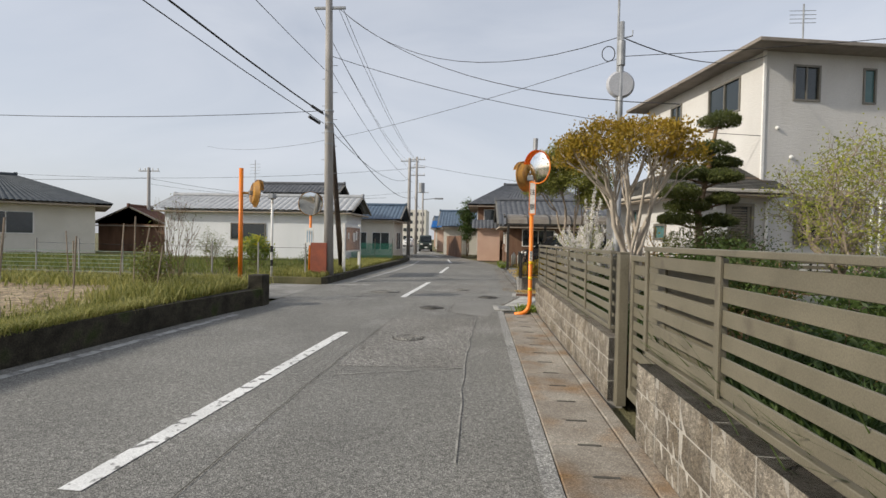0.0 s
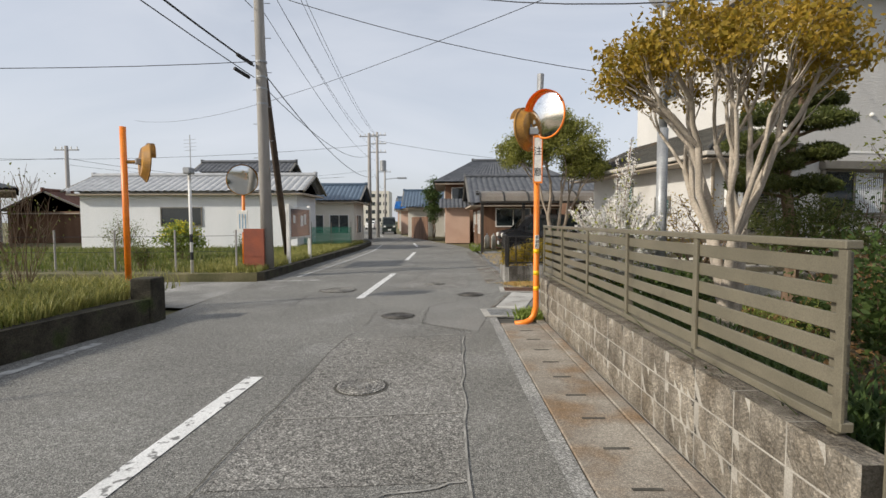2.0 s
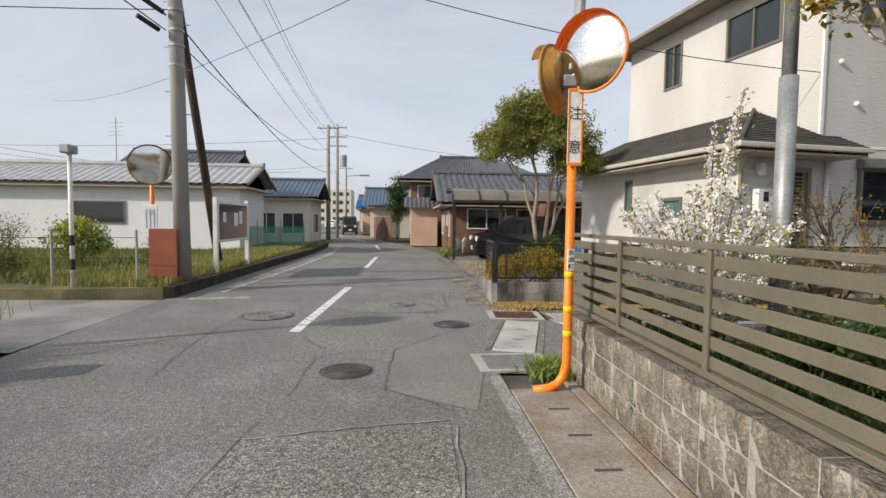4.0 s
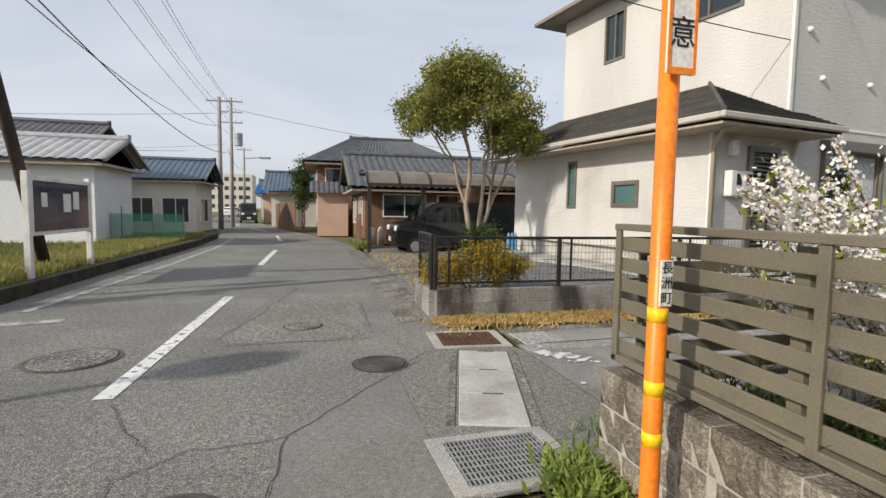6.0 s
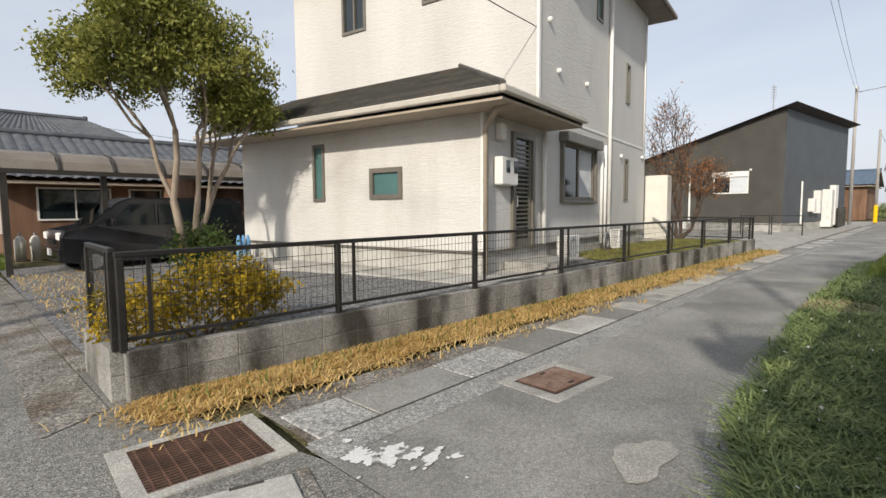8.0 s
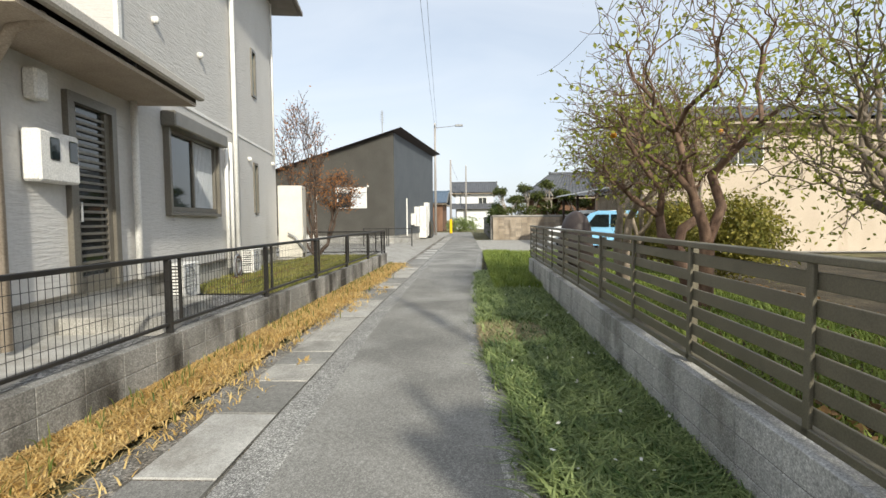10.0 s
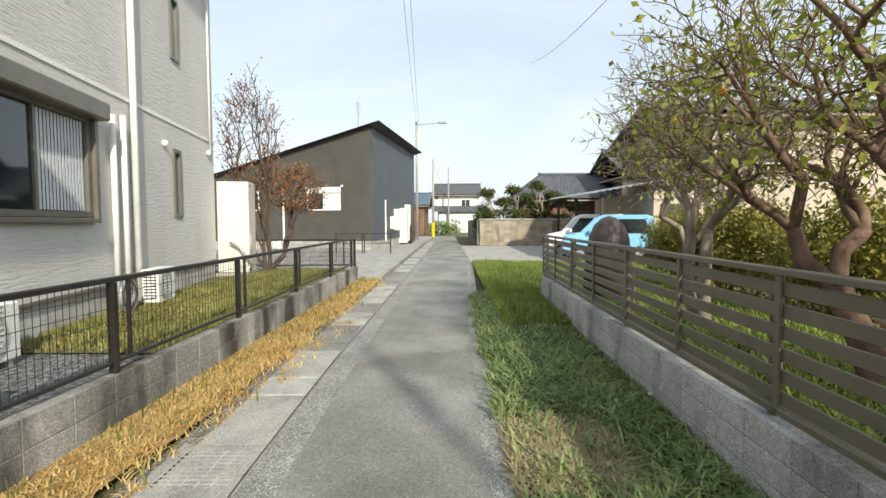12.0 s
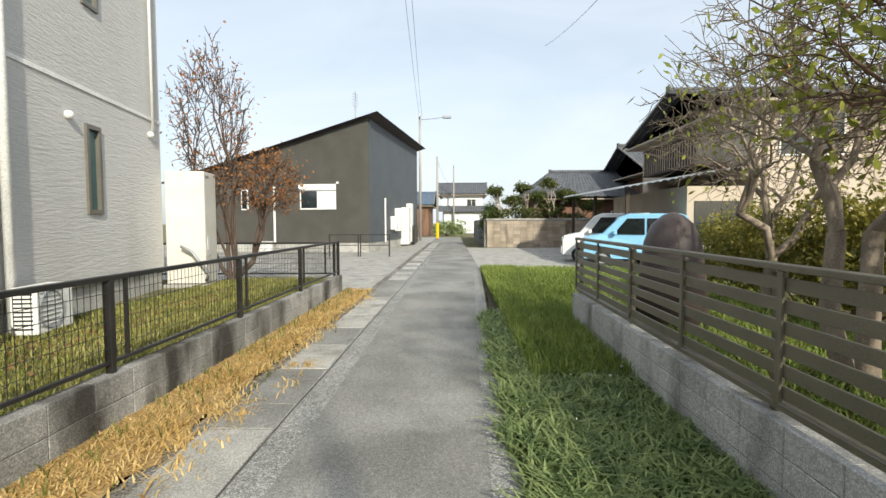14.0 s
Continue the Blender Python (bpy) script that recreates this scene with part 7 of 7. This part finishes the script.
for b in ((4.2, 0.4, 0.9, 1.7), (5.2, 0.35, 0.8, 2.2), (8.4, 0.6, 0.0, 2.6)):
    part("wall_box", bevelled(boxed(b[0], -0.35, 0.2 + b[2], b[0] + b[1], 0.0, b[3] + 0.2), 0.02), TRIM_WHITE, gh)
part("downpipe", tubed([(2.8, -0.08, 0.4), (2.8, -0.08, 2.9)], 0.05, 8), TRIM_WHITE, gh)
part("vent", bevelled(boxed(-0.1, 1.6, 3.5, 0.0, 1.72, 3.62), 0.02), TRIM_WHITE, gh)
ant = part("antenna", tubed([(1.0, 1.0, 6.6), (1.0, 1.0, 8.4)], 0.03, 6), STEEL, gh)
for k in range(5):
    part("antenna_rod", tubed([(0.6, 1.0, 7.6 + 0.15 * k), (1.4, 1.0, 7.7 + 0.15 * k)], 0.015, 4), STEEL, gh)
ac = thing("air_conditioner", 33.2, 22.8, 0.02, -93, "white outdoor air conditioner by the charcoal house", "air conditioner", "outdoor air conditioners")
air_conditioner("ac", ac, "")
screen = thing("black_screen_fence", 42, 15.75, 0, 2, "black slatted screen fence beside the lane", "fence")
for k in range(12):
    part("board", boxed(0.5 * k, -0.03, 0.02, 0.5 * k + 0.46, 0.03, 1.35), BLACK, screen)
for x_, y_ in ((30.5, 15.8), (30.5, 17.2)):
    b_ = thing("forecourt_rail", x_, y_, 0, 0, "thin black metal rail on the forecourt", "railing", "forecourt rails")
    for yy in (0.0, 1.3):
        part("post", tubed([(0, yy, 0), (0, yy, 1.0)], 0.03, 6), BLACK, b_)
    for zz in (0.5, 0.97):
        part("rail", tubed([(0, 0, zz), (0, 1.3, zz)], 0.018, 6), BLACK, b_)
cabinet = thing("white_cabinet", 40.5, 15.9, 0, 0, "white utility cabinet beside the charcoal house", "cabinet")
part("body", bevelled(boxed(0, 0, 0.1, 1.0, 0.6, 2.5), 0.02), WHITE_PAINT, cabinet)

# wall and houses across the lane
fw = thing("wall_far_block", 38.6, 11.0, 0, -90, "weathered concrete block wall with worn top", "wall", kind="structure")
part("core", boxed(0, -0.14, 0, 9.0, -0.01, 1.66), MORTAR, fw)
fbm = block_mesh("block", 0.392, 0.15, 0.192, material("brown_stained_block", (0.26, 0.21, 0.155), (0.38, 0.325, 0.26), scale=1.5, fine=40, rough=0.95, bump=0.5, rnd=0.2, streak=0.3, stain=(0.14, 0.105, 0.07), stain_scale=1.5))
for r_ in range(8):
    for c_ in range(22):
        o = new("block", fbm)
        o.parent, o.location = fw, (0.2 + 0.4 * c_, -0.085, 0.2 * r_ + 0.1 * (r_ == 99))
part("cap", boxed(-0.05, -0.2, 1.66, 8.9, 0.04, 1.74), CONCRETE, fw)
setting(part("wall_far_return", boxed(38.6, 11.0, 0, 60, 11.15, 1.7), BLOCK), "weathered concrete block wall along the lane", "wall")
house("white_tiered_house", 80, 9.3, 90, 15.0, 5.6, 7.4, "y", WHITE_METAL, TILE, "white two-storey house with tiered grey roofs", [("W", 1, 2.2, 3.8, 4.8)], 0.8)
lowr = thing("lower_roof", 78, 8.6, 0, 0, "low grey tiled roof before the white house", "house", "neighbouring houses")
part("wall", boxed(0.6, 0.6, 0, 3, 6.2, 3.0), WHITE_METAL, lowr)
part("roof", tile_slope((0, 7, 3.0), (0, 0, 3.0), (2, 0, 3.9), (2, 7, 3.9), 20), TILE, lowr)
house("lane_end_house", 66, 16.2, 76, 24, 3.6, 5.2, "y", WOOD_WALL, BLUE_TILE, "brown house with a blue roof by the lane's end", [], 0.6)

bh = house("plaster_house", 25.0, -9, 35, 3.0, 5.5, 7.0, "y", PLASTER, TILE, "two-storey beige plaster house with tiled roofs", [("W", 9.2, 11.2, 3.7, 5.0)], 0.8)
part("downpipe", tubed([(-0.08, 11.7, 0), (-0.08, 11.7, 5.5)], 0.06, 8), SOFFIT, bh)
annex = thing("plaster_annex", 25.3, 3.02, 0, 0, "low plaster wing with a corrugated porch roof", "house", "neighbouring houses")
part("wall", boxed(0, 0, 0, 8, 2.0, 2.7), PLASTER, annex)
part("roof", tile_slope((-0.5, 4.3, 2.6), (-0.5, -0.1, 3.35), (9, -0.1, 3.5), (9, 4.3, 2.75), 18), PALE_TILE, annex)
part("window", boxed(-0.04, 0.3, 1.0, 0.0, 1.75, 2.2), GLASS, annex)
for s in (0.0, 4.0, 8.0):
    part("porch_post", boxed(s, 3.9, 0, s + 0.12, 4.02, 2.6), POLE_WOOD, annex)
bal = thing("balcony", 26.5, 3.05, 3.4, 0, "dark balcony rail on the plaster house", "balcony")
part("floor", boxed(0, 0, 0.12, 5, 1.2, 0.2), POLE_WOOD, bal)
for k in range(22):
    part("baluster", boxed(0.23 * k, 1.15, 0.2, 0.23 * k + 0.05, 1.2, 1.2), POLE_WOOD, bal)
part("handrail", boxed(0, 1.13, 1.2, 5, 1.22, 1.27), POLE_WOOD, bal)
house("old_farmhouse", 42, -1.5, 50, 7.5, 3.2, 5.2, "y", WOOD_WALL, TILE, "old dark farmhouse with grey tiled roofs", [("W", 2, 4, 1, 2.2)], 0.9, hip=2.5)
house("old_farmhouse", 38.5, -6.0, 47, 1.0, 4.6, 6.6, "y", WOOD_WALL, TILE, "old dark farmhouse with grey tiled roofs", [], 0.9)


# ---- cars ----
def car(name, x, y, rz, label, paint, L=3.4, W=1.5, Ht=1.75, van=True):
    c = thing(name, x, y, 0, rz, label, "car")
    prof = [(0.0, 0.28), (0.0, 0.85), (0.06, 1.0), (0.62, 1.12), (1.15, Ht - 0.12), (1.45, Ht), (L - 0.35, Ht), (L - 0.12, Ht - 0.1), (L - 0.02, 1.0), (L, 0.85), (L, 0.28)]
    bm = bmesh.new()
    rows = []
    for yy, sq in ((-W / 2, 0.93), (-W / 2 + 0.07, 1.0), (W / 2 - 0.07, 1.0), (W / 2, 0.93)):
        rows.append([bm.verts.new((L / 2 + (px_ - L / 2) * (0.985 if sq < 1 else 1), yy * (1 if pz_ < 1.05 else 0.90), 0.28 + (pz_ - 0.28) * (0.97 if sq < 1 else 1))) for px_, pz_ in prof])
    n = len(prof)
    for a, b in zip(rows, rows[1:]):
        for i in range(n):
            bm.faces.new((a[i], a[(i + 1) % n], b[(i + 1) % n], b[i]))
    bm.faces.new(rows[0])
    bm.faces.new(rows[-1][::-1])
    part("body", bm, paint, c)
    for s in (-1, 1):
        g1 = [(0.98, 1.10), (1.40, Ht - 0.16), (1.95, Ht - 0.16), (1.95, 1.08)]
        g2 = [(2.02, 1.08), (2.02, Ht - 0.16), (L - 0.45, Ht - 0.16), (L - 0.2, 1.10)]
        for gg in (g1, g2):
            yo = s * (W / 2 * 0.915)
            part("side_window", faces([(px_, yo - s * (0.0 if pz_ > 1.2 else -0.035), pz_) for px_, pz_ in gg], [(0, 1, 2, 3)], 0.02), GLASS, c)
        for wx in (0.62, L - 0.62):
            w = bmesh.new()
            bmesh.ops.create_cone(w, cap_ends=True, segments=20, radius1=0.28, radius2=0.28, depth=0.18, matrix=Matrix.Translation((wx, s * (W / 2 - 0.08), 0.28)) @ Matrix.Rotation(radians(90), 4, "X"))
            wheel = part("wheel", w, BLACK_INK, c, "black tyre")
            w = bmesh.new()
            bmesh.ops.create_cone(w, cap_ends=True, segments=14, radius1=0.17, radius2=0.17, depth=0.2, matrix=Matrix.Translation((wx, s * (W / 2 - 0.08), 0.28)) @ Matrix.Rotation(radians(90), 4, "X"))
            part("rim", w, STEEL, wheel)
        part("headlight", bevelled(boxed(-0.02, s * (W / 2 - 0.24) - 0.13, 0.78, 0.12, s * (W / 2 - 0.24) + 0.13, 0.95), 0.02), WHITE_PAINT, c)
        part("wing_mirror", bevelled(boxed(0.95, s * (W / 2 + 0.08) - 0.08, 1.08, 1.07, s * (W / 2 + 0.08) + 0.08, 1.24), 0.02), paint, c)
    part("windscreen", faces([(0.60, -W / 2 * 0.82, 1.13), (0.60, W / 2 * 0.82, 1.13), (1.14, W / 2 * 0.78, Ht - 0.13), (1.14, -W / 2 * 0.78, Ht - 0.13)], [(0, 1, 2, 3)], 0.025), GLASS, c)
    part("bumper", bevelled(boxed(-0.05, -W / 2 + 0.05, 0.32, 0.05, W / 2 - 0.05, 0.6), 0.03), paint, c)
    part("grille", boxed(-0.03, -0.3, 0.68, 0.02, 0.3, 0.8), BLACK_INK, c)
    part("number_plate", boxed(-0.065, -0.17, 0.42, -0.052, 0.17, 0.58), WHITE_PAINT, c)
    return c


BLACK_CAR = material("black_car_paint", (0.008, 0.008, 0.01), (0.012, 0.012, 0.014), rough=0.15, bump=0, spec=0.7)
BLUE_CAR = material("light_blue_car_paint", (0.22, 0.47, 0.70), (0.24, 0.49, 0.72), rough=0.2, bump=0, spec=0.6)
WHITE_CAR = material("white_car_paint", (0.68, 0.68, 0.67), (0.66, 0.66, 0.65), rough=0.2, bump=0, spec=0.6)
GREEN_TRUCK = material("dark_green_paint", (0.02, 0.03, 0.025), (0.025, 0.035, 0.03), rough=0.3, bump=0)
car("black_minivan", 2.35, 25.6, 3, "black minivan parked under the carport", BLACK_CAR, 4.3, 1.7, 1.75)
car("blue_kei_car", 26.0, 8.3, -103, "light blue small car parked beyond the fence", BLUE_CAR, 3.4, 1.48, 1.78)
car("white_kei_car", 28.0, 8.6, -103, "white small van parked beside the blue car", WHITE_CAR, 3.4, 1.48, 1.84)
truck = car("small_truck", -6.0, 58, 98, "small dark truck far down the road", GREEN_TRUCK, 3.4, 1.5, 1.9)
car("parked_car", -12.6, 88, 80, "pale car parked at the road's bend", WHITE_CAR, 3.8, 1.5, 1.5)

# carport
cp = thing("carport", 1.45, 25.2, 0.03, 0, "dark metal carport with a curved translucent roof", "carport")
PANEL = material("smoky_polycarbonate", (0.33, 0.29, 0.25), (0.40, 0.36, 0.31), scale=2, rough=0.35, bump=0.02)
BRONZE_DARK = material("dark_bronze_metal", (0.03, 0.026, 0.022), (0.045, 0.04, 0.034), rough=0.4, bump=0)
for xx in (0.1, 1.9, 5.4):
    part("post", boxed(xx - 0.06, -0.06, 0, xx + 0.06, 0.06, 2.45), BRONZE_DARK, cp)
curve = [(-0.25, 2.28), (-0.12, 2.5), (0.15, 2.66), (0.6, 2.76), (1.4, 2.82), (2.7, 2.84)]
for k in range(6):
    xx = 1.05 * k
    pv_ = [(xx + 0.03, a, b) for a, b in curve] + [(xx + 1.0, a, b) for a, b in curve]
    part("roof_panel", faces(pv_, [(i, i + 1, i + 7, i + 6) for i in range(5)], 0.012), PANEL, cp)
for k in range(7):
    part("rib", tubed([(1.05 * k, a, b + 0.02) for a, b in curve], 0.035, 6), BRONZE_DARK, cp)
part("front_beam", boxed(0, -0.29, 2.2, 6.3, -0.21, 2.3), BRONZE_DARK, cp)
part("back_beam", boxed(0, 2.66, 2.7, 6.3, 2.74, 2.8), BRONZE_DARK, cp)
setting(part("wall_corrugated", boxed(6.0, 27.0, 0, 6.1, 30.0, 2.5), WOOD_WALL), "brown corrugated side wall by the carport", "wall")
for k in range(2):
    gb = thing("gas_cylinder", 2.15 + 0.34 * k, 29.6, 0.0, 0, "pale gas cylinder beside the house wall", "gas cylinder", "gas cylinders")
    part("body", tubed([(0, 0, 0), (0, 0, 0.6), (0, 0, 0.7), (0, 0, 0.74)], [0.14, 0.14, 0.09, 0.05], 14), CREAM, gb, smooth=True)
    part("valve", tubed([(0, 0, 0.74), (0, 0, 0.82)], 0.035, 8), STEEL, gb)
rail = thing("wooden_fence", 1.5, 27.6, 0, 90, "brown slatted timber fence beside the road", "fence")
for k in range(10):
    part("board", boxed(0.2 * k, -0.02, 0.05, 0.2 * k + 0.12, 0.02, 1.3), WOOD_WALL, rail)
part("rail", boxed(0, 0.02, 1.0, 2.0, 0.05, 1.08), WOOD_WALL, rail)
setting(part("kerb_planter", bevelled(boxed(1.25, 27.2, 0, 1.6, 28.6, 0.28), 0.02), BLOCK), "low concrete planter block at the kerb", "planter")
bw_ = thing("wooden_wall", -1.3, 41.0, 0, 104, "weathered plank wall along the road", "wall")
for k in range(22):
    part("plank", boxed(0.3 * k, -0.02, 0, 0.3 * k + 0.28, 0.02, 1.8), WOOD_WALL, bw_)

# green net fence and field stakes
net = thing("garden_net_fence", -9.0, 29.2, 0.2, 0, "green plastic net fence on thin stakes", "fence")
NET = material("green_net", (0.06, 0.25, 0.17), (0.08, 0.3, 0.2), rough=0.8, bump=0.3)
nv, nf = [], []
for k in range(138):
    for (a, b) in (((k * 0.03, 0.05), (k * 0.03, 1.0)),):
        i = len(nv)
        nv.extend([(a[0], 0, a[1]), (a[0] + 0.012, 0, a[1]), (b[0] + 0.012, 0, b[1]), (b[0], 0, b[1])])
        nf.append((i, i + 1, i + 2, i + 3))
for k in range(32):
    i = len(nv)
    nv.extend([(0, 0.004, 0.03 * k), (4.1, 0.004, 0.03 * k), (4.1, 0.004, 0.03 * k + 0.012), (0, 0.004, 0.03 * k + 0.012)])
    nf.append((i, i + 1, i + 2, i + 3))
raw("net", nv, nf, NET, net)
for k in range(5):
    part("stake", tubed([(1.02 * k, 0, -0.1), (1.02 * k, 0, 1.25)], 0.02, 6), BARK, net)
nf2 = thing("garden_net_fence", -30, 12.1, 0.33, 0, "low faded green net fence behind the field", "fence")
nv, nf = [], []
for k in range(8):
    i = len(nv)
    nv.extend([(0, 0, 0.1 * k), (22, 0, 0.1 * k), (22, 0, 0.1 * k + 0.012), (0, 0, 0.1 * k + 0.012)])
    nf.append((i, i + 1, i + 2, i + 3))
raw("net", nv, nf, material("pale_net", (0.22, 0.3, 0.22), (0.3, 0.36, 0.28), rough=0.9, bump=0.2), nf2)
for k in range(12):
    part("stake", tubed([(2 * k, 0.02, -0.1), (2 * k, 0.02, 0.95)], 0.02, 6), BARK, nf2)
stake_rng = random.Random(90)
for x_, y_, h_, lx in ((-6.3, 6.5, 1.35, 0.12), (-6.1, 6.4, 1.25, -0.2), (-7.0, 8.6, 1.1, 0.05), (-6.6, 9.6, 1.5, 0.02), (-8.4, 11.6, 1.4, 0.1), (-9.4, 11.3, 1.2, -0.1), (-5.9, 9.2, 0.95, 0.15), (-7.5, 11.0, 1.3, 0.25)):
    st_ = thing("garden_stake", x_, y_, 0.33, 0, "thin bare wooden stake in the field", "stake", "field stakes")
    part("stick", tubed([(0, 0, -0.1), (lx, 0.02, h_)], 0.014, 6), BARK, st_)
for k in range(7):
    fp = thing("fence_stake", -5.5 - 1.6 * k, 16.2 + 0.05 * k, 0.18, 0, "grey fence stake at the plot's edge", "stake", "plot fence stakes")
    part("stick", tubed([(0, 0, -0.1), (0, 0, 1.1)], 0.025, 6), POLE, fp)
for z in (0.55, 0.95):
    cable((-5.5, 16.2, 0.18 + z), (-15.1, 16.5, 0.18 + z), 0.03, 0.006, "thin fence wire along the plot")
an = thing("roof_antenna", -14.5, 32, 3.8, 0, "thin television antenna on the storehouse roof", "antenna")
part("mast", tubed([(0, 0, 0), (0, 0, 2.6)], 0.025, 6), STEEL, an)
for k in range(4):
    part("rod", tubed([(-0.35, 0, 1.7 + 0.2 * k), (0.35, 0, 1.75 + 0.2 * k)], 0.012, 4), STEEL, an)
an2 = thing("roof_antenna", 12.0, 20.0, 8.6, 0, "thin television antenna on the white house roof", "antenna")
part("mast", tubed([(0, 0, 0), (0, 0, 1.9)], 0.03, 6), STEEL, an2)
for k in range(4):
    part("rod", tubed([(-0.5, 0, 1.2 + 0.15 * k), (0.5, 0.1, 1.25 + 0.15 * k)], 0.012, 4), STEEL, an2)
